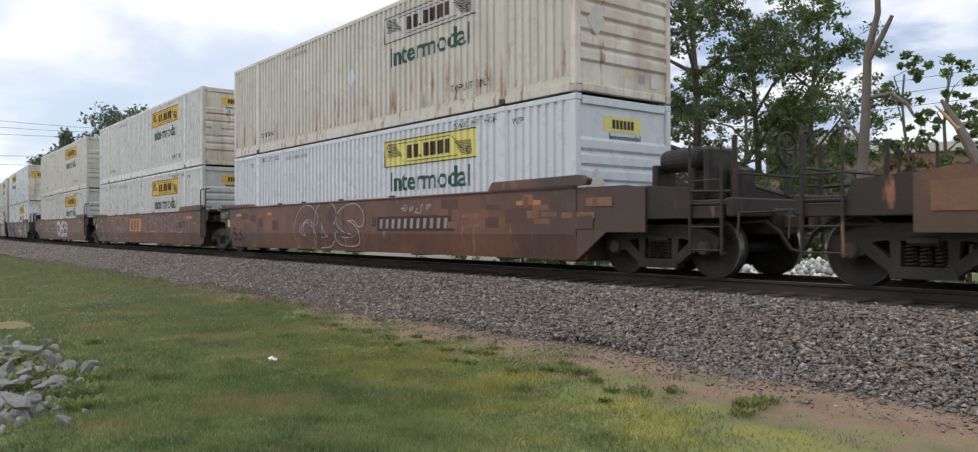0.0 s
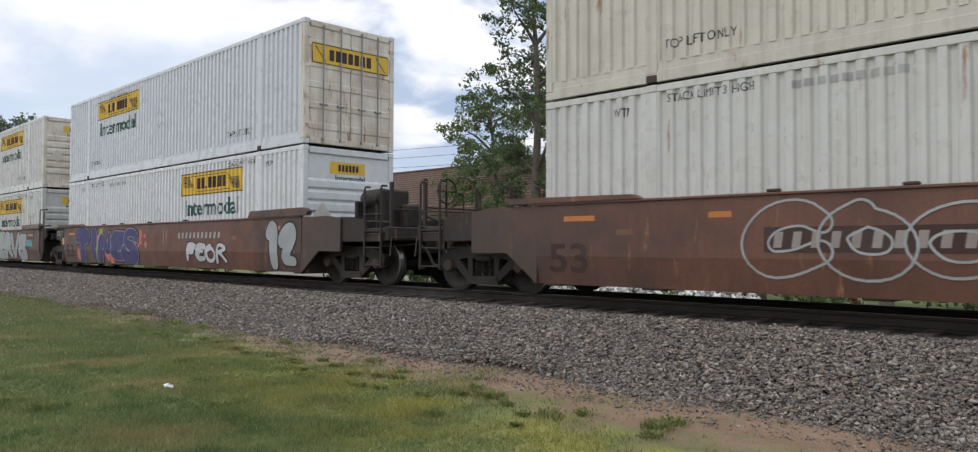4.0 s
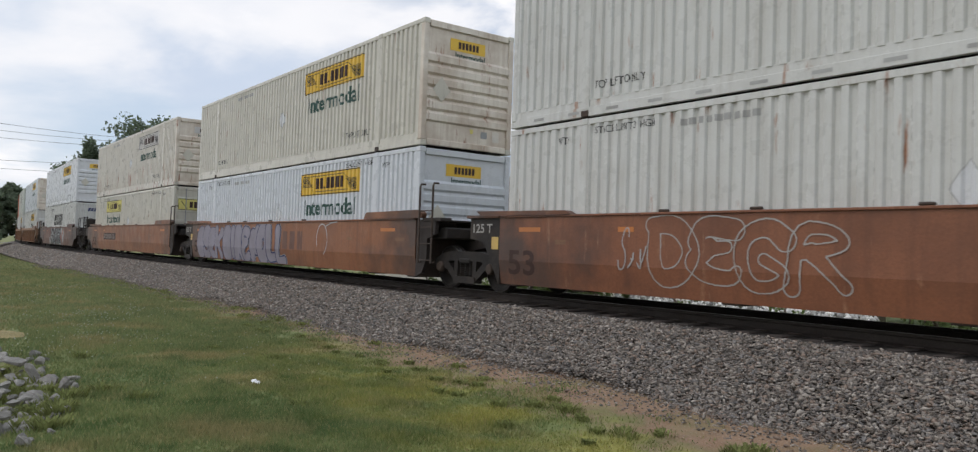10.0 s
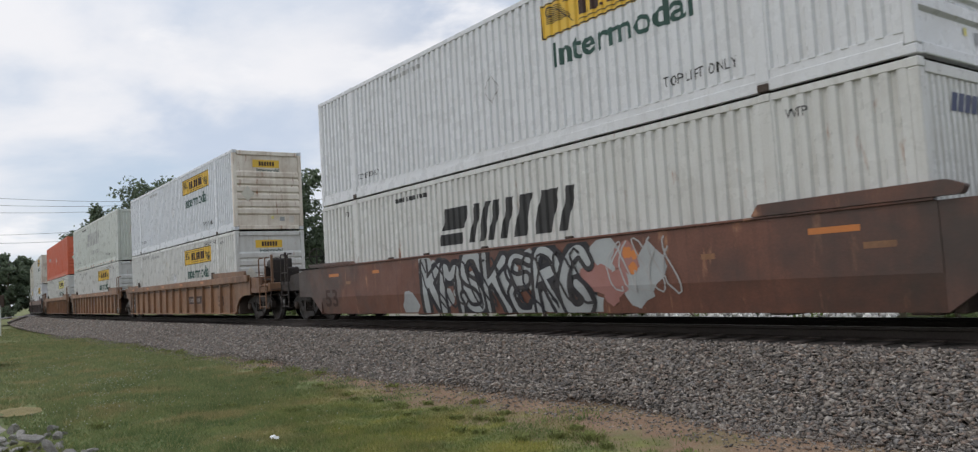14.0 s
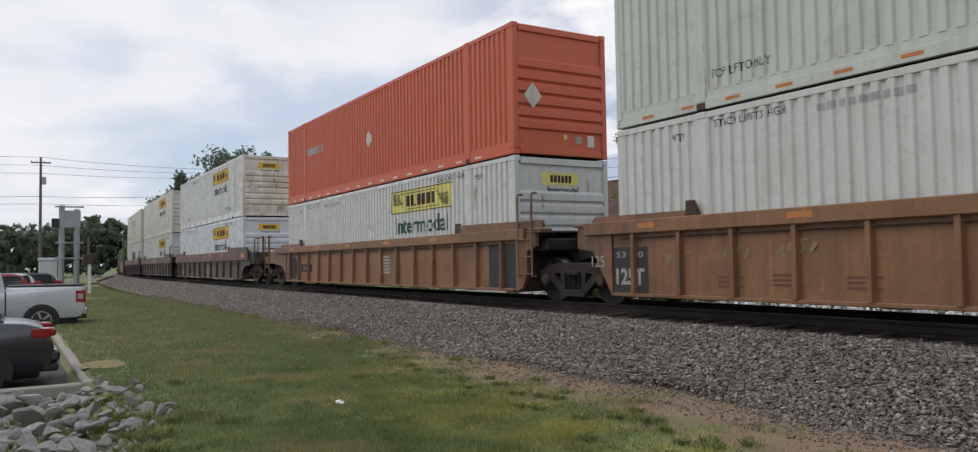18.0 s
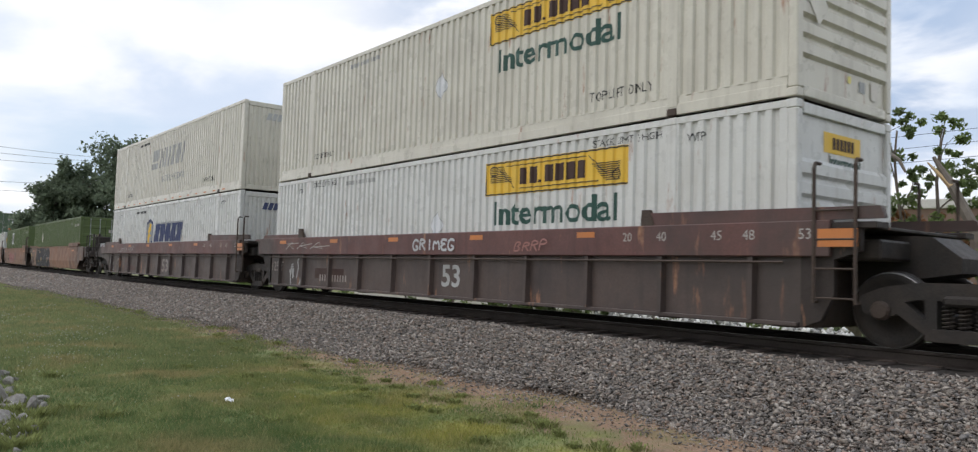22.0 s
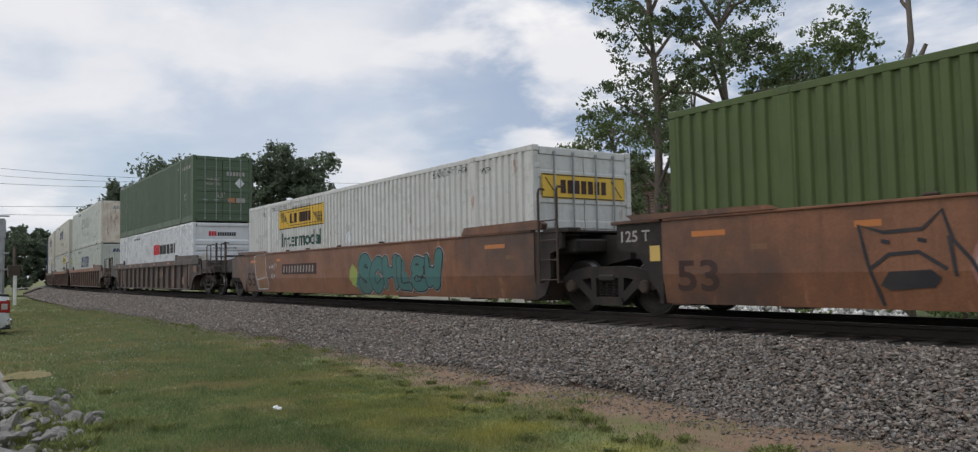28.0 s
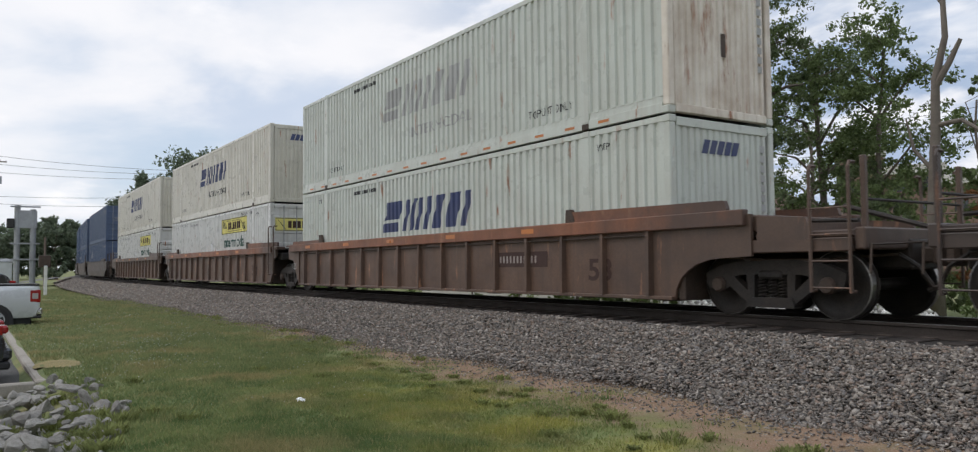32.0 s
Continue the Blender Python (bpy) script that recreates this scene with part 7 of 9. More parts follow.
    c = unit(-383.82, S_, "a", "c", CAR_CLAY, "orange-brown smooth-sided well car with teal graffiti", g2, scroll_box(WHITE, front="doors", sign_rear=True))
    common_marks(c, S_, "a", "c")
    spray("drawing", "chair_fill", lambda: polys([(-7.2, 1.40), (-6.9, 1.46), (-6.15, 1.45), (-6.05, 0.85), (-5.85, 0.50), (-5.95, 0.32), (-6.95, 0.30), (-7.05, 0.75)]), CAR_OCHRE, c, "pale sprayed armchair drawing")
    spray("drawing_lines", "chair_lines", lambda: strokes([[(-7.2, 1.40), (-6.9, 1.46), (-6.15, 1.45), (-6.05, 0.85), (-5.85, 0.50), (-5.95, 0.32), (-6.95, 0.30), (-7.05, 0.75), (-7.2, 1.40)], [(-7.05, 0.75), (-6.9, 0.62), (-6.1, 0.70), (-6.05, 0.85)], [(-6.9, 0.62), (-6.85, 0.32)]], 0.035), WHITE_SPRAY, c, "", 1)
    thin_word(c, "~~~~~", -5.85, -5.1, 0.92, 1.16, WHITE_SPRAY, 0.022)
    thin_word(c, "~~~", -5.65, -5.2, 0.66, 0.88, WHITE_SPRAY, 0.024)
    blob_field(c, 33, 0.8, 4.8, 0.35, 1.1, TEAL_SPRAY, 14, 0.14, 0.3)
    tag_word(c, "SCHLEW", 0.9, 4.9, 0.28, 1.22, TEAL_SPRAY, BLACK_SPRAY, SILVER_SPRAY, w=0.13, e=0.03, rim_w=0.02)
    blob_field(c, 34, 0.2, 0.8, 0.5, 0.9, LIME_SPRAY, 3, 0.15, 0.28)
    marks_row(c, S_, -4.5, -2.0, 0.84, 1.04, None, True)

    c = unit(-407.37, R_, "c", "c", CAR_SOOT, "umber ribbed well car with ochre end posts", g5,
             make_container("white corrugated container with red and black logo, in a well car", "white freight containers", WHITE_NEW, scheme="twotone"),
             make_container("dark green container with rodded doors facing forward, stacked on top", "green containers", GREEN_DARK, scheme="greenplain", front="doors", upper=True))
    common_marks(c, R_, "c", "c")
    flat_decal("logo", "logo_bars_o", lambda: bars(1.7, 3.2, 0.75, 1.05, 3, 0.35), CAR_OCHRE, c, -SY + 0.050, "ochre logo bars")
    for k_, (a_, b_, z0_, z1_) in enumerate(((5.28, 5.44, 0.30, 1.28), (7.98, 8.16, 0.36, 1.28), (8.75, 9.3, 0.98, 1.2), (6.95, 7.25, 0.45, 0.75), (-6.1, -5.9, 0.4, 1.2))):
        on_side("painted_post", ("ochre_post", k_), lambda a_=a_, b_=b_, z0_=z0_, z1_=z1_: plate(a_, b_, z0_, z1_), CAR_OCHRE, c, "ochre-painted post", -SY - 0.05)

    lab5 = "umber well car with upright side ribs"
    c = unit(-430.64, R_, "c", "a", CAR_UMBER, lab5, g5, slant_box(PALE_GREEN, ink=INK_BLUE), slant_box(PALE_GREEN, upper=True, ink=INK_FADED, slots=REFLECT, end_paint=STAINED), chord=CAR_RUSSET)
    common_marks(c, R_, "c", "a")
    marks_row(c, R_, 3.2, 4.9, 0.78, 0.98)
    c = unit(-450.1, R_, "a", "a", CAR_UMBER, lab5, g5, scroll_box(WHITE, front="doors", sign=YELLOW_PALE), slant_box(CREAM, upper=True, ink=INK_BLUE), chord=CAR_RUSSET)
    common_marks(c, R_, "a", "a")
    c = unit(-469.55, R_, "a", "c", CAR_UMBER, lab5, g5, scroll_box(WHITE, sign=YELLOW_PALE), slant_box(CREAM, upper=True, ink=INK_BLUE))
    common_marks(c, R_, "a", "c")
    for k, (f, a, b) in enumerate(((-493.1, "c", "a"), (-512.55, "a", "a"), (-532.0, "a", "c"))):
        c = unit(f, S_, a, b, CAR_DARK, "dark smooth-sided well car", g1,
                 make_container("dull blue corrugated container in a well car", "blue containers", BLUE, front="doors", scheme="greenplain"),
                 make_container("dull blue corrugated container, stacked on top", "blue containers", BLUE, front="doors", scheme="greenplain", upper=True))


build_train()


# ---- lawn, stones and small things on it ----
def blade_material():
    m = bpy.data.materials.new("grass_blade")
    m.use_nodes = True
    nt = m.node_tree; N, L = nt.nodes, nt.links
    p = N["Principled BSDF"]
    p.inputs["Roughness"].default_value, p.inputs["Specular IOR Level"].default_value = 0.8, 0.12
    g, bare, nz, rng, mixc = turf(nt, 1.12)
    ge = N.new("ShaderNodeNewGeometry")
    g = mixc(rng(ge.outputs["Random Per Island"], 0.0, 0.5, 0.38, 0.0), g, (0.080, 0.115, 0.034))
    g = mixc(rng(ge.outputs["Random Per Island"], 0.72, 1.0, 0.0, 0.75), g, (0.40, 0.34, 0.17))
    L.new(g, p.inputs["Base Color"])
    tr = N.new("ShaderNodeBsdfTranslucent"); L.new(g, tr.inputs[0])
    ms = N.new("ShaderNodeMixShader"); ms.inputs[0].default_value = 0.4
    L.new(p.outputs[0], ms.inputs[1]); L.new(tr.outputs[0], ms.inputs[2])
    L.new(ms.outputs[0], N["Material Output"].inputs[0])
    return m


BLADE = blade_material()
STRAW_BLADE = mat("pale_dry_stalk", (0.36, 0.31, 0.17), rough=0.8, dirt_amt=0.1, bump=0, island=0.3, spec=0.15, through_light=0.3)
WEED = mat("weed_leaf", (0.225, 0.250, 0.090), rough=0.8, dirt_amt=0.1, grain_amt=0.2, bump=0, island=0.4, spec=0.15, through_light=0.3)
BLOSSOM = mat("clover_blossom", (0.40, 0.41, 0.32), rough=0.9, dirt_amt=0.1, bump=0)


def bare_edge(x):
    return -0.055 * x + 5.15


def build_grass():
    r = np.random.default_rng(11)
    n = 620000
    # thickest on the strip of lawn by the track, thinning out on all sides
    far_ = (2.4 ** 0.45 + r.random(n) * (44.0 ** 0.45 - 2.4 ** 0.45)) ** (1 / 0.45)
    az = np.radians(np.clip(r.normal(66, 15, n), 6, 128))
    x, y = -far_ * np.sin(az), far_ * np.cos(az)
    e = bare_edge(x) + 0.45 * np.sin(x * 1.1) * np.sin(x * 0.37 + 1) + 0.35 * np.sin(x * 3.3 + y * 2) + 0.25 * np.sin(x * 7.1 - y * 4) + r.normal(0, 0.40, n)
    keep = (y < e) | ((r.random(n) < 0.05) & (y < 6.9))
    keep &= (r.random(n) < np.clip((far_ - 2.4) / 3.6, 0, 1) ** 1.6) & (y > -4)
    keep &= ~((x < -12.9) & (y < 1.15))
    keep &= ~((x < -7.6) & (x > -13) & (y < 1.25 - 0.25 * (x + 9.5).clip(0, 3)) & (r.random(n) < 0.90))
    keep &= ~((x > -15.7) & (x < -14.0) & (y > 1.05) & (y < 1.75))
    far = 22000
    fx = -36.0 - 50.0 * r.random(far) ** 1.2
    fy = 1.3 + 6.2 * r.random(far)
    x, y = np.append(x[keep], fx), np.append(y[keep], fy)
    edge_ = np.append(e[keep], bare_edge(fx) + 1)
    n = len(x)
    tuft = 0.5 + 0.5 * np.sin(x * 3.1 + 2 * np.sin(y * 2.3)) * np.sin(y * 3.7 + np.sin(x * 1.9))
    clump = 0.5 + 0.5 * np.sin(x * 9.0 + 3 * np.sin(y * 5.1)) * np.sin(y * 11.0 + 2 * np.sin(x * 6.3))
    h = (0.022 + 0.034 * r.random(n)) * (0.65 + 0.8 * tuft ** 2 + 0.5 * clump ** 3) * np.where(y > edge_ - 0.3, 0.75, 1.0)
    h *= np.where(x < -12, 1.35, 1.0)
    w = 0.0030 + 0.0025 * r.random(n) + 0.00048 * np.abs(x)
    a = r.random(n) * 6.283
    lean = h * r.uniform(0.15, 0.9, n)
    b = r.random(n) * 6.283
    z = ground_z(x, y)
    p = np.stack([x, y, z - 0.005], 1)
    d = np.stack([np.cos(a) * w, np.sin(a) * w, 0 * a], 1)
    t = p + np.stack([np.cos(b) * lean, np.sin(b) * lean, h], 1)
    v = np.stack([p - d, p + d, t], 1).reshape(-1, 3)
    tagged(new("grass", rough_mesh("grass", v, np.arange(3 * n).reshape(n, 3), BLADE, 3)), "short patchy lawn grass", "grass", kind="stuff")
    # clover in bloom
    m = 1100
    x = np.concatenate([r.normal(-16, 3.2, m // 2), r.uniform(-30, -9, m // 2)])
    y = np.concatenate([r.normal(3.0, 0.9, m // 2), r.uniform(1.3, 5.2, m // 2)])
    k = (np.sin(x * 1.3) + np.sin(y * 2.1 + x * 0.7) + r.normal(0, 0.6, m)) > 0.2
    k &= (x < -8.5) & (y > 1.2) & (y < bare_edge(x) - 0.3)
    x, y = x[k], y[k]
    m = len(x)
    s = 0.004 + 0.004 * r.random(m) + 0.0003 * np.abs(x)
    c = np.stack([x, y, ground_z(x, y) + 0.045 + 0.03 * r.random(m)], 1)
    o = np.array([[1, 0, 0], [0, 1, 0], [-1, 0, 0], [0, -1, 0], [0, 0, 1], [0, 0, -1]], float)
    v = c[:, None] + o[None] * s[:, None, None]
    f = np.array([(0, 1, 4), (1, 2, 4), (2, 3, 4), (3, 0, 4), (1, 0, 5), (2, 1, 5), (3, 2, 5), (0, 3, 5)])
    tagged(new("clover_blossoms", rough_mesh("clover_blossoms", v.reshape(-1, 3), (f[None] + 6 * np.arange(m)[:, None, None]).reshape(-1, 3), BLOSSOM, 3)),
           "small white clover heads in the lawn", "clover", kind="stuff")


build_grass()


def weed(x, y, size, seed, n=260):
    r = np.random.default_rng(seed)
    a = r.random(n) * 6.283
    rad = size * np.sqrt(r.random(n)) * (0.55 + 0.45 * np.sin(a * 2 + seed) * np.sin(a * 3 + seed * 2) + 0.35 * r.random(n))
    p = np.stack([x + rad * np.cos(a), y + rad * np.sin(a), 0 * a], 1)
    p[:, 2] = ground_z(p[:, 0], p[:, 1])
    h = size * r.uniform(0.10, 0.50, n)
    b = a + r.normal(0, 0.7, n)
    t = p + np.stack([np.cos(b) * h * 0.6, np.sin(b) * h * 0.6, h], 1)
    w = 0.006 + 0.006 * r.random(n)
    d = np.stack([np.cos(a + 1.57) * w, np.sin(a + 1.57) * w, 0 * a], 1)
    mid = (p + t) / 2 + np.array([0, 0, 0.02])
    v = np.stack([p, mid - d, t, mid + d], 1).reshape(-1, 3)
    tagged(new("weed", rough_mesh("weed", v, np.arange(4 * n).reshape(n, 4), WEED, 4)), "dark green weed tuft in the grass", "weed", "weeds in the lawn")


for i, (az_, el_, s_) in enumerate(((66.2, 10.9, 0.16), (47.1, 11.26, 0.20), (43.1, 12.45, 0.22), (51.4, 12.2, 0.13), (78.7, 9.7, 0.22), (76.5, 10.2, 0.2), (55, 10.3, 0.12), (60, 9.4, 0.12), (72, 7.2, 0.18), (49.5, 11.0, 0.14), (68, 8.0, 0.16), (80, 7.6, 0.22), (40.5, 12.2, 0.14))):
    d_ = 1.6 / math.tan(radians(el_))
    weed(-d_ * math.sin(radians(az_)), d_ * math.cos(radians(az_)), s_ * 0.95, 50 + i, 110)


def edge_weeds():
    """Tufts that fray the edge between turf and bare soil, and taller ones at the foot of the stones."""
    r = random.Random(63)
    for i in range(44):
        x = -3.0 - 24.0 * r.random() ** 1.3
        weed(x, bare_edge(x) + r.gauss(-0.1, 0.30), r.uniform(0.08, 0.18), 200 + i, 110)
    for i in range(14):
        x = -11.0 - 26.0 * r.random()
        weed(x, 6.55 + r.gauss(0.0, 0.16), r.uniform(0.12, 0.30), 260 + i, 90)


edge_weeds()


def build_litter():
    r = random.Random(4)
    mb = MB()
    x0, y0 = -8.8, 3.3
    z0 = float(ground_z(x0, y0))
    pts = [[(x0 + 0.024 * i + r.uniform(-0.01, 0.01), y0 + 0.024 * j + r.uniform(-0.01, 0.01), z0 + 0.030 + 0.03 * math.sin(i * 1.9 + j) * r.uniform(0.4, 1)) for j in range(4)] for i in range(6)]
    mb.loft(pts, closed=False)
    o = tagged(new("paper_scrap", mb.mesh("paper_scrap", paint("crumpled_paper", (0.80, 0.80, 0.78), dirt_amt=0.1))), "crumpled white paper scrap lying on the lawn", "litter")


build_litter()
STRAW = mat("dry_matting", (0.29, 0.235, 0.105), rough=0.95, dirt=(0.12, 0.10, 0.04), dirt_amt=0.5, grain=60, grain_amt=0.35, bump=0.8, bump_scale=80)


def build_patch():
    mb = MB()
    r = random.Random(8)
    ring = [(-14.85 + 0.85 * math.cos(a) * r.uniform(0.85, 1.05), 1.42 + 0.36 * math.sin(a) * r.uniform(0.85, 1.05)) for a in np.linspace(0, 6.283, 21)[:-1]]
    mb.add([(x, y, float(ground_z(x, y)) + 0.012) for x, y in ring] + [(-14.85, 1.42, float(ground_z(-14.85, 1.42)) + 0.04)], [(i, (i + 1) % 20, 20) for i in range(20)])
    tagged(new("dry_grass_patch", mb.mesh("dry_grass_patch", STRAW)), "patch of dead straw-coloured grass beside the kerb", "ground patch", kind="structure")


build_patch()
ROCK = mat("riprap_limestone", (0.350, 0.335, 0.305), rough=0.85, dirt=(0.14, 0.12, 0.10), dirt_amt=0.7, dirt_scale=3.0, grain=40, grain_amt=0.18, bump=0.5, bump_scale=30, obj_var=0.55)


def rock_mesh(seed):
    r = random.Random(seed)
    bm = bmesh.new()
    bmesh.ops.create_icosphere(bm, subdivisions=2, radius=1.0)
    k = [(Vector((r.gauss(0, 1), r.gauss(0, 1), r.gauss(0, 1))).normalized(), r.uniform(0.40, 0.80)) for _ in range(9)]
    for v in bm.verts:
        for nrm, d in k:            # flat broken faces
            e = v.co.dot(nrm)
            if e > d:
                v.co -= nrm * (e - d)
    me = bpy.data.meshes.new("rock")
    bm.to_mesh(me); bm.free()
    me.materials.append(ROCK)
    return me


def build_rocks():
    pile = tagged(new("rock_pile"), "heap of pale grey broken limestone riprap", "rock pile")
    shapes = [rock_mesh(i) for i in range(14)]
    r = random.Random(21)
    n = 0
    for layer in range(2):
        x = -12.75
        while x < -7.4:
            y = -1.5 + r.uniform(0, 0.25)
            lim = 1.15 if x < -10.5 else 1.35 - 0.25 * max(0, x + 9.6)
            while y < lim:
                edge = y > lim - 0.7
                s = r.uniform(0.075, 0.165) * (0.75 if edge else 1.0) * (1.15 if x < -10 else 0.95)
                if not (edge and r.random() < 0.35) and not (layer and r.random() < 0.60):
                    o = part("rock", shapes[r.randrange(14)], None, pile)
                    px, py = x + r.uniform(-0.1, 0.1), y + r.uniform(-0.1, 0.1)
                    z = float(ground_z(px, py)) + s * 0.28 + layer * 0.13
                    o.matrix_basis = Matrix.LocRotScale((px, py, z), Euler((r.gauss(0, 0.35), r.gauss(0, 0.35), r.uniform(0, 6))), (s * r.uniform(0.95, 1.6), s * r.uniform(0.8, 1.15), s * r.uniform(0.45, 0.75)))
                    n += 1
                y += s * 1.62
            x += 0.27
    for i in range(70):                   # small stones strewn along the edge
        x = r.uniform(-12.6, -6.9)
        y = (1.25 if x < -10.5 else 1.45 - 0.25 * max(0, x + 9.6)) + r.gauss(0, 0.22)
        s = r.uniform(0.035, 0.085)
        o = part("rock", shapes[r.randrange(14)], None, pile)
        o.matrix_basis = Matrix.LocRotScale((x, y, float(ground_z(x, y)) + s * 0.3), Euler((r.uniform(0, 6), r.uniform(0, 6), r.uniform(0, 6))), (s * 1.2, s, s * 0.8))
    for i, (x, y, s) in enumerate(((-10.1, 1.45, 0.13), (-9.5, 1.5, 0.10), (-8.9, 1.35, 0.09), (-9.2, 1.2, 0.14))):
        o = part("rock", shapes[i], None, pile)
        o.matrix_basis = Matrix.LocRotScale((x, y, float(ground_z(x, y)) + s * 0.3), Euler((i, 2 * i, i)), (s * 1.5, s, s * 0.7))


build_rocks()
for i, (x, y, s) in enumerate(((-10.6, 0.75, 0.22), (-9.9, 0.55, 0.25), (-10.0, 1.15, 0.2), (-9.2, 0.9, 0.2), (-8.6, 0.5, 0.2), (-11.4, 1.1, 0.2), (-9.6, 1.35, 0.2), (-8.8, 1.15, 0.18), (-8.1, 0.9, 0.18), (-10.9, 0.2, 0.22), (-9.4, 0.35, 0.26), (-10.4, 1.3, 0.26), (-9.0, 1.45, 0.22), (-8.4, 1.3, 0.24), (-7.7, 1.1, 0.2), (-9.9, 0.95, 0.24))):
    weed(x, y, s * 1.15, 90 + i, 320)

# ---- parking lot ----
ASPHALT = mat("asphalt", (0.062, 0.060, 0.058), rough=0.9, dirt=(0.10, 0.09, 0.08), dirt_amt=0.5, dirt_scale=0.8, grain=80, grain_amt=0.3, bump=0.5, bump_scale=120)
CONCRETE = mat("concrete", (0.33, 0.30, 0.26), rough=0.9, dirt=(0.20, 0.17, 0.14), dirt_amt=0.5, dirt_scale=2.0, grain=60, grain_amt=0.15, bump=0.4, bump_scale=60)


def build_lot():
    mb = MB()
    xs = list(np.arange(-13.2, -62, -4.0))
    mb.loft([[(x, -40, -0.985 - 0.20 * float(smooth01(-30, -90, x))), (x, 1.02, -0.975 - 0.20 * float(smooth01(-30, -90, x)))] for x in xs], closed=False)
    tagged(new("parking_lot", mb.mesh("parking_lot", ASPHALT)), "worn grey asphalt parking lot", "parking lot", kind="structure")
    kerb = tagged(new("kerb"), "cast concrete kerb round the parking lot", "kerb", kind="structure")
    me = shared("kerb_stone", CONCRETE, lambda: MB().box(-0.995, 0.995, -0.08, 0.08, -0.20, 0.0, 0.025))
    x = -14.2
    while x > -58:
        o = part("kerb_stone", me, None, kerb)
        o.location = (x, 1.08, -0.83 - 0.22 * float(smooth01(-30, -90, x)))
        x -= 2.0
    y = 0.0
    while y > -8:
        o = part("kerb_stone", me, None, kerb)
        o.matrix_basis = pose(-13.12, y, -0.83, 0, 0, 90)
        y -= 2.0


build_lot()

# ---- parked vehicles ----
TYRE = mat("tyre_rubber", (0.022, 0.022, 0.022), rough=0.85, dirt=(0.06, 0.055, 0.05), dirt_amt=0.3)
ALLOY = mat("alloy_wheel", (0.45, 0.46, 0.47), rough=0.3, metal=0.9, dirt_amt=0.15)
BLACK_TRIM = mat("black_plastic", (0.02, 0.02, 0.021), rough=0.6, dirt_amt=0.2)
LAMP_RED = mat("red_lamp_lens", (0.27, 0.012, 0.012), rough=0.15, dirt_amt=0.0, spec=0.6, bump=0)
CHROME = mat("chrome", (0.62, 0.62, 0.62), rough=0.15, metal=1.0, dirt_amt=0.1)


def glass_material():
    m = bpy.data.materials.new("tinted_glass")
    m.use_nodes = True
    p = m.node_tree.nodes["Principled BSDF"]
    p.inputs["Base Color"].default_value = (0.02, 0.025, 0.028, 1)
    p.inputs["Roughness"].default_value = 0.05
    p.inputs["Specular IOR Level"].default_value = 0.7
    return m


GLASS = glass_material()


def gloss(name, c):
    m = mat(name, c, rough=0.28, dirt_amt=0.08, grain_amt=0.02, bump=0, spec=0.6)
    m.node_tree.nodes["Principled BSDF"].inputs["Coat Weight"].default_value = 0.5
    return m


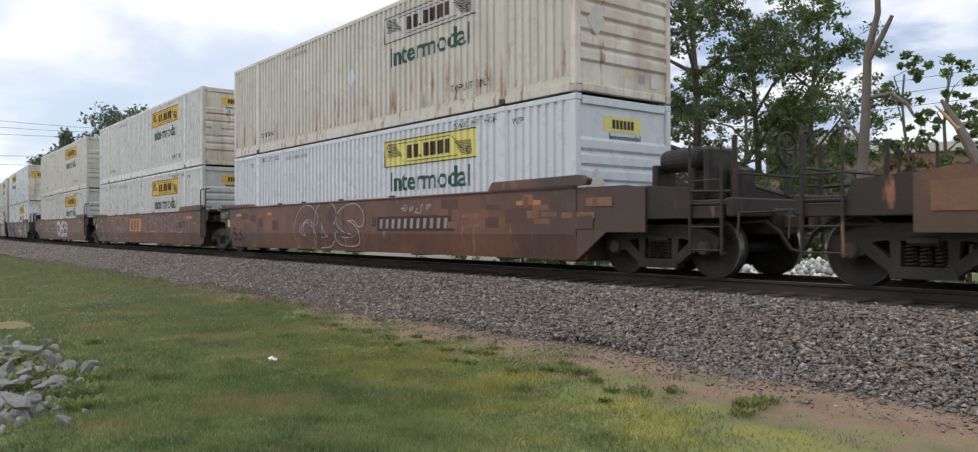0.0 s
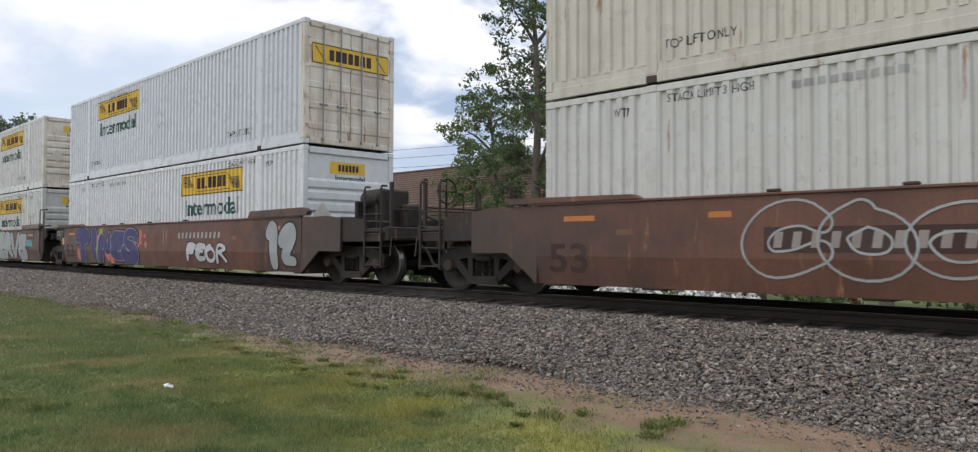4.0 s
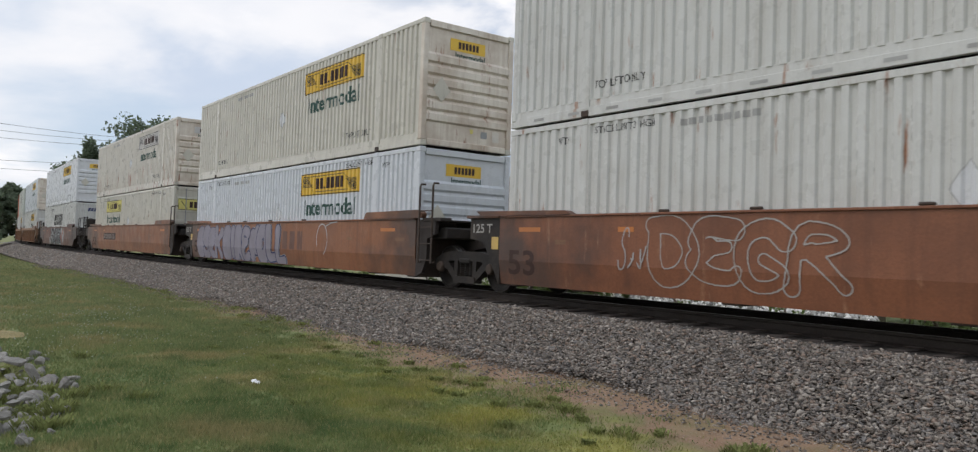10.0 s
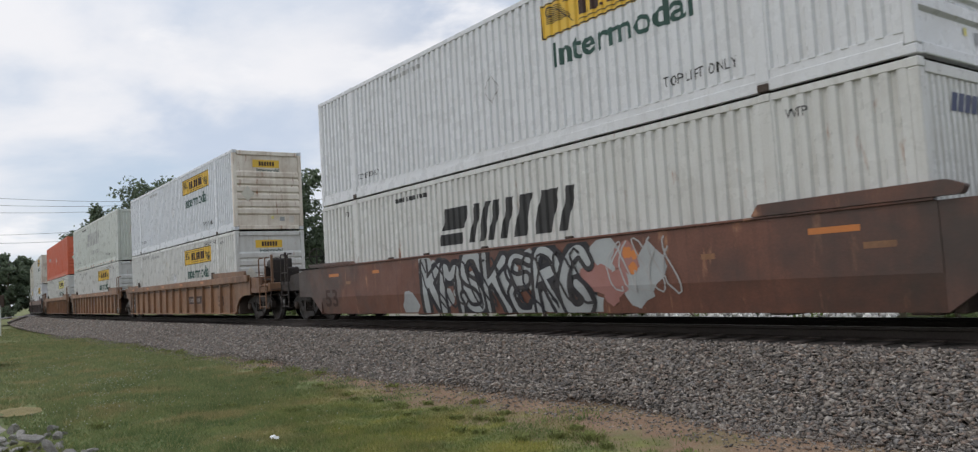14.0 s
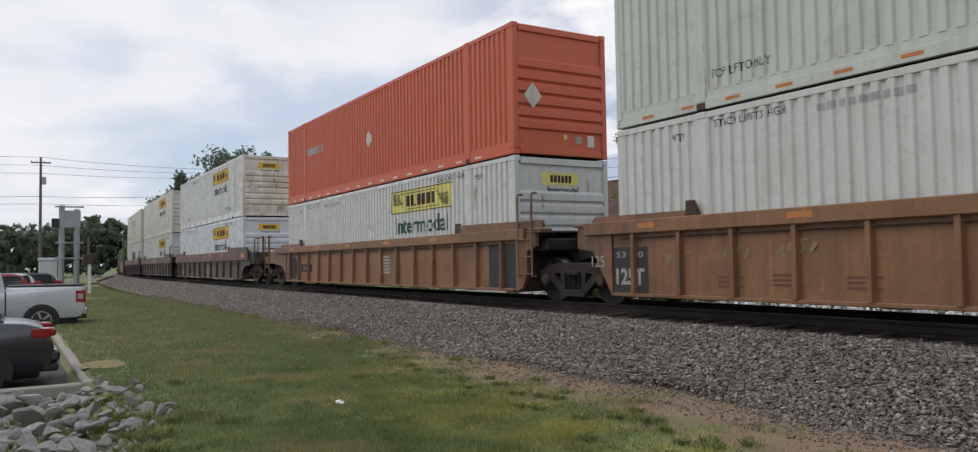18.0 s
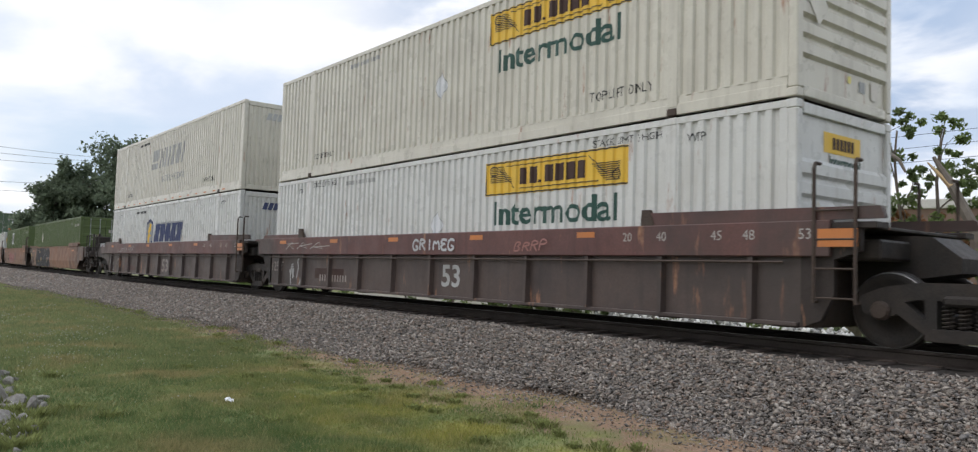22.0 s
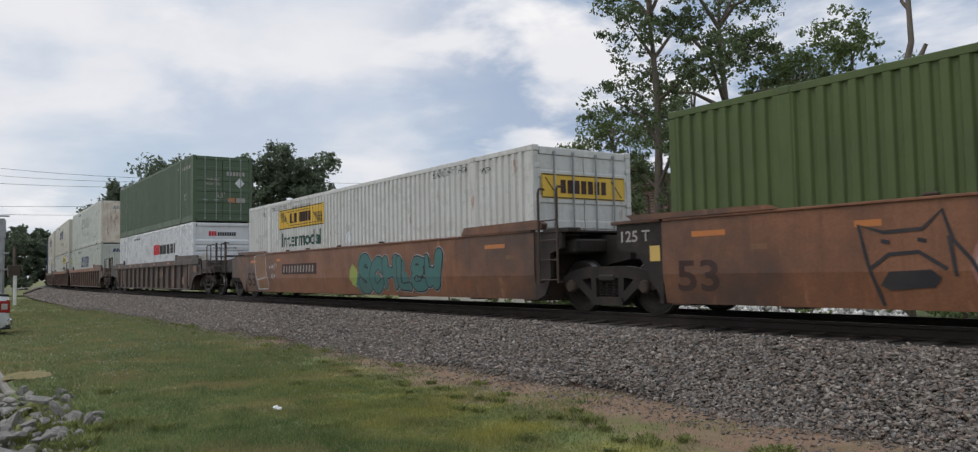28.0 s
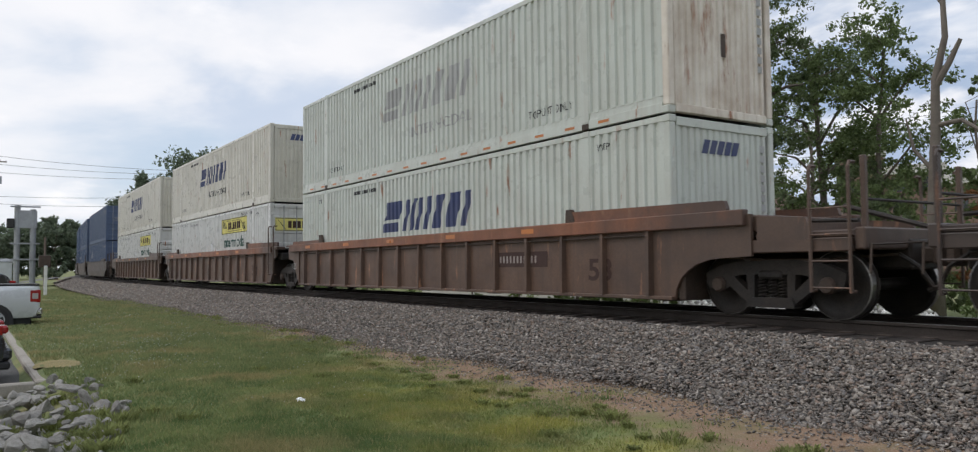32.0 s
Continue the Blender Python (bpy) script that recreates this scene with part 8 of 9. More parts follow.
def make_vehicle(kind, paint_, label, x, rear_y, z, name="car"):
    """A car parked with its tail at rear_y, its side to the lawn. Local: x to the viewer's side, y to the tail."""
    v = tagged(new(name), label, "car" if kind != "pickup" else "pickup truck", "vehicles in the parking lot")
    if kind == "sedan":
        L_, W_, wb0, wb1, wr = 4.65, 0.90, -0.95, -3.62, 0.33
        body = [(0.0, 0.42), (-0.02, 0.72), (-0.12, 0.92), (-0.35, 1.02), (-0.95, 1.06), (-3.2, 0.98), (-4.2, 0.86), (-4.6, 0.62), (-4.65, 0.35), (-4.4, 0.22), (-0.2, 0.26)]
        cabin = [(-0.62, 1.04), (-1.25, 1.36), (-1.9, 1.46), (-2.6, 1.42), (-3.35, 0.99)]
    elif kind == "pickup":
        L_, W_, wb0, wb1, wr = 5.9, 0.98, -1.12, -4.75, 0.40
        body = [(0.0, 0.62), (0.0, 1.36), (-1.95, 1.38), (-1.97, 1.22), (-4.3, 1.22), (-5.6, 1.10), (-5.88, 0.85), (-5.9, 0.50), (-5.6, 0.38), (-0.1, 0.45)]
        cabin = [(-2.0, 1.20), (-2.12, 1.82), (-2.5, 1.93), (-3.5, 1.92), (-4.35, 1.22)]
    else:
        L_, W_, wb0, wb1, wr = 4.6, 0.92, -0.9, -3.6, 0.36
        body = [(0.0, 0.45), (-0.02, 0.95), (-0.08, 1.10), (-3.3, 1.06), (-4.3, 0.95), (-4.58, 0.70), (-4.6, 0.40), (-4.3, 0.28), (-0.2, 0.32)]
        cabin = [(-0.08, 1.08), (-0.35, 1.60), (-0.65, 1.72), (-2.3, 1.74), (-2.75, 1.66), (-3.45, 1.05)]

    def shell(prof, w, tuck, zmid):
        rings = []
        for k, sx in ((1.0 - tuck, -1), (1.0, -0.93), (1.0, 0.93), (1.0 - tuck, 1)):
            cy = sum(p[0] for p in prof) / len(prof)
            rings.append([(w * sx, cy + (py - cy) * k, zmid + (pz - zmid) * k) for py, pz in rounded(prof, 0.12, 3)])
        return MB().loft(rings)
    bd = part("body", shell(body, W_, 0.03, 0.7), paint_, v, "", True)
    cb = part("cabin", shell(cabin, W_ - 0.10, 0.10, 1.05), paint_, v)
    # side and rear glass, set a few millimetres proud
    cy0, cy1 = cabin[0][0], cabin[-1][0]
    zb = max(cabin[0][1], cabin[-1][1]) + 0.06
    zt = max(p[1] for p in cabin) - 0.11
    ya, yb = cabin[1][0], cabin[-2][0]
    mid = (cy0 + cy1) / 2
    for sx in (-1, 1):
        X_ = sx * (W_ - 0.095)
        for a, b in ((mid + 0.04, None), (None, mid - 0.04)):
            if b is None:
                q = [(a, zb), (cy0 - 0.22, zb), (ya - 0.12, zt), (a, zt)]
            else:
                q = [(cy1 + 0.30, zb), (b, zb), (b, zt), (yb + 0.16, zt)]
            part("side_window", MB().add([(X_, py, pz) for py, pz in q] + [(X_ - sx * 0.02, py, pz) for py, pz in q], [(0, 1, 2, 3), (7, 6, 5, 4), (0, 4, 5, 1), (1, 5, 6, 2), (2, 6, 7, 3), (3, 7, 4, 0)]), GLASS, v)
        part("tail_lamp", (MB().box(sx * (W_ - 0.16) - 0.16, sx * (W_ - 0.16) + 0.165, -0.20, 0.015, 0.82, 0.94, 0.03) if kind == "sedan" else
                           MB().box(sx * (W_ - 0.09) - 0.09, sx * (W_ - 0.09) + 0.095, -0.26, 0.012, 0.88 if kind == "pickup" else 0.95, 1.24 if kind == "pickup" else 1.35, 0.02)), LAMP_RED, v, "red tail lamp")
        if kind == "sedan":
            part("tail_lamp", MB().box(sx * (W_ + 0.004) - 0.012, sx * (W_ + 0.004) + 0.012, -0.32, -0.06, 0.80, 0.94, 0.01), LAMP_RED, v, "red lamp wrapping round the side")
        if kind == "pickup":
            part("tail_lamp_core", MB().box(sx * (W_ + 0.004) - 0.006, sx * (W_ + 0.004) + 0.010, -0.20, -0.05, 0.98, 1.14, 0.006), INK_WHITE, v, "white lamp centre")
        part("mirror", MB().box(sx * (W_ + 0.08) - 0.09, sx * (W_ + 0.08) + 0.09, yb - 0.18, yb - 0.06, zb + 0.0, zb + 0.14, 0.03), BLACK_TRIM, v)
        for j, wy in enumerate((wb0, wb1)):
            part("wheel_arch", MB().prism([(wy + (wr + 0.07) * math.cos(t), wr + (wr + 0.07) * math.sin(t)) for t in np.linspace(-0.3, math.pi + 0.3, 14)], 0, 0.02), BLACK_TRIM, v).matrix_basis = \
                Matrix.Translation((sx * (W_ + 0.003) - (0.0 if sx > 0 else 0), 0, 0)) @ Matrix(((0, 1 if sx > 0 else -1, 0, -0.012 * sx), (1, 0, 0, 0), (0, 0, 1, 0), (0, 0, 0, 1)))
            w = new("wheel"); w.parent = v
            w.matrix_basis = pose(sx * (W_ - 0.10), wy, wr, 0, 0, -90 if sx > 0 else 90)
            part("tyre", shared(("tyre", kind), TYRE, lambda: MB().lathe_y([(wr * 0.66, 0.11), (wr * 0.95, 0.115), (wr, 0.08), (wr, -0.08), (wr * 0.95, -0.115), (wr * 0.66, -0.11)], 0, 0, 26)), None, w)
            part("rim", shared(("rim", kind), ALLOY, lambda: MB().ring_y([(wr * 0.60, 0.12), (wr * 0.67, 0.12), (wr * 0.67, 0.07), (wr * 0.60, 0.07)], 26)), None, w)
            for s_ in range(5):
                t = s_ * 1.2566
                part("spoke", shared(("spoke", kind, s_), ALLOY, lambda t=t: MB().add([(q * wr * math.cos(t + d), 0.125, q * wr * math.sin(t + d)) for q, d in ((0.12, -0.5), (0.62, -0.14), (0.62, 0.14), (0.12, 0.5))] +
                     [(q * wr * math.cos(t + d), 0.10, q * wr * math.sin(t + d)) for q, d in ((0.12, -0.5), (0.62, -0.14), (0.62, 0.14), (0.12, 0.5))],
                     [(0, 1, 2, 3), (7, 6, 5, 4), (0, 4, 5, 1), (1, 5, 6, 2), (2, 6, 7, 3), (3, 7, 4, 0)])), None, w)
    part("rear_bumper", MB().box(-W_ + 0.03, W_ - 0.03, -0.18, 0.07, 0.42 if kind != "pickup" else 0.50, 0.60 if kind != "pickup" else 0.72, 0.04), (CHROME if kind == "pickup" else paint_), v)
    part("bumper_trim", MB().box(-W_ + 0.02, W_ - 0.02, -0.3, 0.05, 0.28 if kind != "pickup" else 0.42, 0.40 if kind != "pickup" else 0.50, 0.03), BLACK_TRIM, v)
    part("underbody", MB().box(-W_ + 0.12, W_ - 0.12, -L_ + 0.3, -0.2, 0.18, 0.50, 0.04), BLACK_TRIM, v)
    part("rear_window", MB().add([(sx * (W_ - 0.22) * k, cabin[0][0] + (cabin[1][0] - cabin[0][0]) * t + 0.012, cabin[0][1] + (cabin[1][1] - cabin[0][1]) * t + 0.012) for sx, k, t in ((-1, 1, 0.15), (1, 1, 0.15), (1, 0.88, 0.9), (-1, 0.88, 0.9))], [(0, 1, 2, 3)]), GLASS, v)
    if kind == "pickup":
        part("bed_rail", MB().box(-W_ + 0.0, W_ - 0.0, -1.94, -0.02, 1.37, 1.41, 0.01), BLACK_TRIM, v, "black bed cover")
        part("tailgate_seam", MB().box(W_ - 0.005, W_ + 0.004, -2.02, -1.98, 0.55, 1.25, 0.002), BLACK_TRIM, v)
    for k in (0.0,):
        part("door_handle", MB().box(W_ - 0.01, W_ + 0.03, mid + 0.10, mid + 0.30, zb - 0.14, zb - 0.10, 0.008), paint_, v)
    v.matrix_basis = pose(x, rear_y, z)
    return v


make_vehicle("sedan", gloss("charcoal_car_paint", (0.022, 0.024, 0.030)), "dark charcoal sedan with alloy wheels parked at the kerb", -14.80, 0.67, -1.0)
make_vehicle("pickup", gloss("white_car_paint", (0.60, 0.62, 0.64)), "silver-white pickup truck with black bed cover, parked", -27.0, 1.95, -1.03, "pickup_truck")
make_vehicle("suv", gloss("red_car_paint", (0.30, 0.02, 0.018)), "red hatchback parked beyond a pickup truck", -36.0, 0.85, -1.05)
make_vehicle("suv", gloss("pearl_car_paint", (0.62, 0.63, 0.64)), "white sport utility car parked in a row", -40.5, 1.2, -1.06)
make_vehicle("suv", gloss("dark_grey_car_paint", (0.03, 0.032, 0.034)), "dark grey hatchback parked in a row", -45.0, 2.2, -1.08)

# ---- crossing, poles and wires ----
WOOD = mat("weathered_pole_wood", (0.16, 0.125, 0.10), rough=0.9, dirt=(0.07, 0.055, 0.045), dirt_amt=0.5, streak=0.4, bump=0.4)
GALV = mat("galvanised_steel", (0.34, 0.35, 0.36), rough=0.5, metal=0.5, dirt_amt=0.3)


def polar(az, d, z=None):
    x, y = -d * math.sin(radians(az)), d * math.cos(radians(az))
    return (x, y, float(ground_z(x, y)) if z is None else z)


def up(d, el):
    return 0.81 + d * math.tan(radians(el))


def build_crossing():
    mb = MB()
    mb.loft([[(-102.0, y, z), (-110.0, y, z)] for y, z in ((-150, -0.95), (-20, -0.93), (4, -0.80), (9, -0.12), (18, -0.12), (26, -0.9), (120, -1.2))], closed=False)
    tagged(new("road", mb.mesh("road", mat("pale_road", (0.16, 0.155, 0.15), rough=0.9, dirt_amt=0.4, grain=60, bump=0.3))), "pale asphalt road crossing the tracks", "road", kind="structure")
    g = tagged(new("crossing_signal"), "pair of grey posts with an equipment panel by the crossing", "crossing signal")
    bx, by, bz = polar(86.8, 80)
    top = up(80, 4.05)
    for i, dy in enumerate((-0.55, 0.65)):
        part("post", MB().tube([(bx, by + dy, bz), (bx, by + dy, top - 0.35 * i)], 0.24, 10), GALV, g)
    part("panel", MB().box(bx - 0.25, bx + 0.2, by - 0.75, by + 0.95, up(80, 2.6), top - 0.45, 0.05), GALV, g, "grey equipment panel")
    for k, e in enumerate((1.6, 0.6, 3.9)):
        part("crossbar", MB().box(bx + 0.2, bx + 0.3, by - 1.1, by + 1.2, up(80, e), up(80, e) + 0.14, 0.02), GALV, g)
    part("signal_head", MB().box(bx - 0.1, bx + 0.3, by - 1.35, by - 0.8, up(80, 2.6), up(80, 3.2), 0.05), BLACK_TRIM, g)
    # relay mast behind a white marker post
    m = tagged(new("signal_mast"), "thin mast carrying a dark relay box", "signal mast")
    px, py, pz = polar(85.65, 72)
    part("mast", MB().tube([(px, py, pz), (px, py, up(72, 2.06))], 0.09, 8), WOOD, m)
    part("relay_box", MB().box(px - 0.3, px + 0.3, py - 0.42, py + 0.42, up(72, 0.15), up(72, 0.9), 0.05), GEAR_RUST, m)
    p = tagged(new("marker_post"), "slim white marker post beside the track", "post")
    wx, wy, wz = -61.4, 4.75, float(ground_z(-61.4, 4.75))
    part("post_body", MB().box(wx - 0.09, wx + 0.09, wy - 0.10, wy + 0.10, wz, 1.05, 0.02), paint("post_white", (0.70, 0.70, 0.66), dirt_amt=0.3), p)
    part("post_cap", MB().box(wx - 0.11, wx + 0.11, wy - 0.12, wy + 0.12, 1.05, 1.10, 0.02), GALV, p)
    b = tagged(new("equipment_cabinet"), "pale grey trackside equipment cabinet with rounded top", "cabinet")
    cx, cy, cz = polar(87.95, 92)
    part("cabinet_body", MB().box(cx - 0.8, cx + 0.8, cy - 0.8, cy + 0.8, cz, 1.6, 0.05), paint("cabinet_grey", (0.52, 0.54, 0.54), dirt_amt=0.2), b)
    part("cabinet_roof", MB().prism(rounded([(cx - 0.9, 1.6), (cx + 0.9, 1.6), (cx + 0.7, 1.95), (cx - 0.7, 1.95)], 0.15, 3), cy - 0.9, cy + 0.9), GALV, b)
    f = tagged(new("guard_rail"), "low steel guard rail along the road", "guard rail")
    part("rail_beam", MB().box(-98.3, -98.1, -24, 3.0, -0.35, -0.05, 0.03), GALV, f)
    for k in range(8):
        part("rail_post", MB().box(-98.1, -97.95, -23 + k * 3.5, -22.85 + k * 3.5, -1.2, -0.05, 0.02), GALV, f)


build_crossing()


def utility_pole(az, d, top_el, lean=0.0, arms=1, label="tall weathered wooden utility pole with crossarm"):
    x, y, z = polar(az, d)
    t = up(d, top_el)
    p = tagged(new("utility_pole"), label, "utility pole", "utility poles")
    part("pole", MB().tube([(x, y, z - 0.1), (x + lean * 0.5, y, (z + t) / 2), (x + lean, y, t)], [0.20, 0.17, 0.13], 10), WOOD, p)
    for k in range(arms):
        part("crossarm", MB().box(x + lean - 0.07, x + lean + 0.07, y - 1.1, y + 1.1, t - 0.75 - 1.3 * k, t - 0.6 - 1.3 * k, 0.02), WOOD, p)
        for dy in (-1.0, -0.4, 0.4, 1.0):
            part("insulator", MB().tube([(x + lean, y + dy, t - 0.6 - 1.3 * k), (x + lean, y + dy, t - 0.42 - 1.3 * k)], [0.05, 0.03], 6), GALV, p)
    part("transformer", MB().tube([(x + lean + 0.3, y + 0.35, t - 3.4), (x + lean + 0.3, y + 0.35, t - 2.5)], 0.25, 10), GALV, p)
    return Vector((x + lean, y, t))


P1 = utility_pole(88.4, 112, 7.05)
P2 = utility_pole(71.3, 118, 6.9)
P3 = utility_pole(54.7, 70, 6.75, 0.3)
P4 = utility_pole(52.9, 62, 5.65)
WIRE = mat("power_cable", (0.02, 0.02, 0.02), rough=0.6, dirt_amt=0, bump=0)


def wire(a, b, sag, r=0.022):
    a, b = Vector(a), Vector(b)
    pts = [a.lerp(b, t) - Vector((0, 0, 4 * sag * t * (1 - t))) for t in np.linspace(0, 1, 15)]
    tagged(new("power_line", MB().tube(pts, r, 5).mesh("power_line", WIRE)), "thin dark overhead cable strung between poles", "cable", "overhead cables")


for dz, far in ((0.0, -0.3), (-1.0, -0.5), (-2.0, -0.9), (-4.9, -2.8), (-5.8, -4.3)):
    wire(P1 + Vector((0, 0, dz)), P2 + Vector((0, 0, far)), 0.7)
    wire(P1 + Vector((0, 0, dz)), Vector((-116, -70, P1.z + dz + 1.0)), 0.8)
for dz in (0.0, -0.7, -1.5):
    wire(P3 + Vector((0, 0, dz)), Vector((-5, 62, 12.4 + dz * 1.3)), 0.6, 0.016)
    wire(P2 + Vector((0, 0, dz)), P3 + Vector((0, 0, dz)), 0.8, 0.016)


def street_lamp():
    x, y, z = polar(92.6, 58)
    t = up(58, 5.0)
    o = tagged(new("street_lamp"), "dark street lamp with a short arm over the lot", "street lamp")
    part("lamp_post", MB().tube([(x, y, z), (x, y, t)], [0.12, 0.08], 8), GEAR_RUST, o)
    part("lamp_head", MB().box(x - 0.2, x + 0.2, y - 0.1, y + 1.1, t - 0.08, t + 0.12, 0.05), GEAR_RUST, o)


street_lamp()

# ---- buildings beyond the track ----
SHINGLE = mat("brown_shingles", (0.135, 0.085, 0.062), rough=0.9, dirt=(0.08, 0.05, 0.04), dirt_amt=0.5, dirt_scale=0.5, grain=9, grain_amt=0.25, bump=0.6, bump_scale=14)
STUCCO = mat("pale_stucco", (0.55, 0.53, 0.49), rough=0.9, dirt_amt=0.25, dirt=(0.3, 0.28, 0.25))
BRICK_DULL = mat("dull_brown_wall", (0.20, 0.13, 0.10), rough=0.9, dirt_amt=0.35)


def build_buildings():
    h = tagged(new("hall"), "low hall with a broad brown shingled hip roof", "building")
    x0, x1, y0, y1, e, rz = -47.0, -22.0, 25.0, 39.0, 2.6, 5.65
    part("wall", MB().box(x0 + 0.6, x1 - 0.6, y0 + 0.6, y1 - 0.6, -1.2, e + 0.05), STUCCO, h)
    ym = (y0 + y1) / 2
    part("roof", MB().add([(x0, y0, e), (x1, y0, e), (x1, y1, e), (x0, y1, e), (x0 + 5.5, ym, rz), (x1 - 5.5, ym, rz), (x0, y0, e - 0.2), (x1, y0, e - 0.2), (x1, y1, e - 0.2), (x0, y1, e - 0.2)],
                          [(0, 1, 5, 4), (1, 2, 5), (2, 3, 4, 5), (3, 0, 4), (0, 6, 7, 1), (1, 7, 8, 2), (2, 8, 9, 3), (3, 9, 6, 0), (9, 8, 7, 6)]), SHINGLE, h)
    for k in range(17):                   # courses of shingles stand a little proud
        t = (k + 0.5) / 17.5
        ya, za = y0 + (ym - y0) * t, e + (rz - e) * t
        xa, xb = x0 + 5.5 * t, x1 - 5.5 * t
        part("shingle_course", MB().box(xa + 0.1, xb - 0.1, ya - 0.10, ya + 0.05, za - 0.03, za + 0.008, 0.0), SHINGLE, h)
    part("ridge", MB().box(x0 + 5.3, x1 - 5.3, ym - 0.15, ym + 0.15, rz - 0.04, rz + 0.08, 0.03), SHINGLE, h)
    # long pale block far behind the trees
    b = tagged(new("office_block"), "pale flat-roofed office block far behind the trees", "building")
    d = 112.0
    for k, (a0, a1, el, m) in enumerate(((32.4, 29.6, 7.5, STUCCO), (29.6, 26.2, 6.2, STUCCO), (26.2, 19.0, 5.4, BRICK_DULL), (19.0, 15.2, 7.4, STUCCO))):
        p0, p1 = polar(a0, d), polar(a1, d)
        ux, uy = p1[0] - p0[0], p1[1] - p0[1]
        l = math.hypot(ux, uy)
        t = up(d, el)
        mbx = MB().box(0, l, 0, 14, -2, t - 1.2, 0.0)
        m4 = Matrix.Translation((p0[0], p0[1], 0)) @ Matrix.Rotation(math.atan2(uy, ux), 4, "Z")
        w = part("wall", mbx, BRICK_DULL if k != 3 else STUCCO, b); w.matrix_basis = m4
        q = part("parapet", MB().box(-0.4, l + 0.4, -0.4, 14.4, t - 1.2, t, 0.1), STUCCO, b); q.matrix_basis = m4
        nwin = max(2, int(l / 3.2))
        for i in range(nwin):
            for zf in (3.2, 6.6, 9.6):
                if zf + 1.8 < t - 1.3:
                    x = l * (i + 0.5) / nwin
                    o = part("window", shared("far_window", GLASS, lambda: MB().box(-0.7, 0.7, -0.06, 0.02, 0, 1.7, 0.02)), None, b)
                    o.matrix_basis = m4 @ Matrix.Translation((x, 0, zf))


build_buildings()

# ---- pale rubble bank across the line ----
RUBBLE = mat("pale_rubble", (0.52, 0.51, 0.48), rough=0.85, dirt=(0.2, 0.18, 0.15), dirt_amt=0.4, grain=20, grain_amt=0.2, bump=0.3, island=0.8)


def build_rubble():
    r = np.random.default_rng(31)
    n = 2000
    x, k = r.uniform(-19.0, -10.0, n), r.random(n)
    y = 18.4 + 1.5 * k
    z = -1.08 + 0.95 * k * (0.75 + 0.25 * np.sin(x * 2.1)) + r.normal(0, 0.03, n)
    size = r.uniform(0.05, 0.13, n)
    octa = np.array([[1, 0, 0], [0, 1, 0], [-1, 0, 0], [0, -1, 0], [0, 0, 1], [0, 0, -1]], float)
    tris = np.array([(0, 1, 4), (1, 2, 4), (2, 3, 4), (3, 0, 4), (1, 0, 5), (2, 1, 5), (3, 2, 5), (0, 3, 5)])
    v = (octa[None] + r.uniform(-0.35, 0.35, (n, 6, 3))) * size[:, None, None] + np.stack([x, y, z], 1)[:, None]
    tagged(new("rubble_bank", rough_mesh("rubble_bank", v.reshape(-1, 3), (tris[None] + (6 * np.arange(n))[:, None, None]).reshape(-1, 3), RUBBLE, 3)),
           "bank of pale broken rubble beyond the track", "rubble", kind="stuff")


build_rubble()

# ---- trees and bushes ----
BARK = mat("bark", (0.15, 0.125, 0.10), rough=0.95, dirt=(0.08, 0.065, 0.052), dirt_amt=0.5, dirt_scale=4, grain=30, grain_amt=0.3, bump=0.8, bump_scale=20)
BARK_PALE = mat("bare_grey_wood", (0.175, 0.150, 0.125), rough=0.9, dirt=(0.10, 0.08, 0.065), dirt_amt=0.5, dirt_scale=3, streak=0.5, bump=0.6, bump_scale=20)


def leaf(name, c):
    return mat(name, c, rough=0.7, dirt_amt=0.25, dirt=(c[0] * 0.5, c[1] * 0.5, c[2] * 0.5), dirt_scale=0.5, grain=5, grain_amt=0.15, bump=0, island=0.45, spec=0.25, through_light=0.55)


# paler, greyer leaf for the far trees: distance haze put into the colour
LEAF_HAZED = leaf("hazed_leaf", (0.165, 0.205, 0.135))
LEAF_DARK, LEAF_MID, LEAF_LIGHT, LEAF_DRY = leaf("dark_leaf", (0.150, 0.190, 0.095)), leaf("green_leaf", (0.165, 0.215, 0.088)), leaf("light_leaf", (0.185, 0.245, 0.085)), leaf("dry_leaf", (0.28, 0.14, 0.065))


def leaf_cloud(points, radii, n_each, size, seed, material, name="crown"):
    """Clumps of small folded leaves round branch tips."""
    r = np.random.default_rng(seed)
    pts, rad = np.repeat(np.array(points), n_each, 0), np.repeat(np.array(radii), n_each)
    n = len(pts)
    u = r.normal(size=(n, 3)); u /= np.linalg.norm(u, axis=1, keepdims=True)
    c = pts + u * (rad * r.random(n) ** 0.5)[:, None] * np.array([1, 1, 0.75])
    a = r.normal(size=(n, 3)); a /= np.linalg.norm(a, axis=1, keepdims=True)
    b = np.cross(a, r.normal(size=(n, 3))); b /= np.linalg.norm(b, axis=1, keepdims=True)
    s = size * r.uniform(0.6, 1.3, n)[:, None]
    k = np.cross(a, b) * s * 0.25
    v = np.stack([c - a * s, c - b * s * 0.5 + k, c + a * s, c + b * s * 0.5 + k], 1).reshape(-1, 3)
    return rough_mesh(name, v, np.arange(4 * n).reshape(n, 4), material, 4)


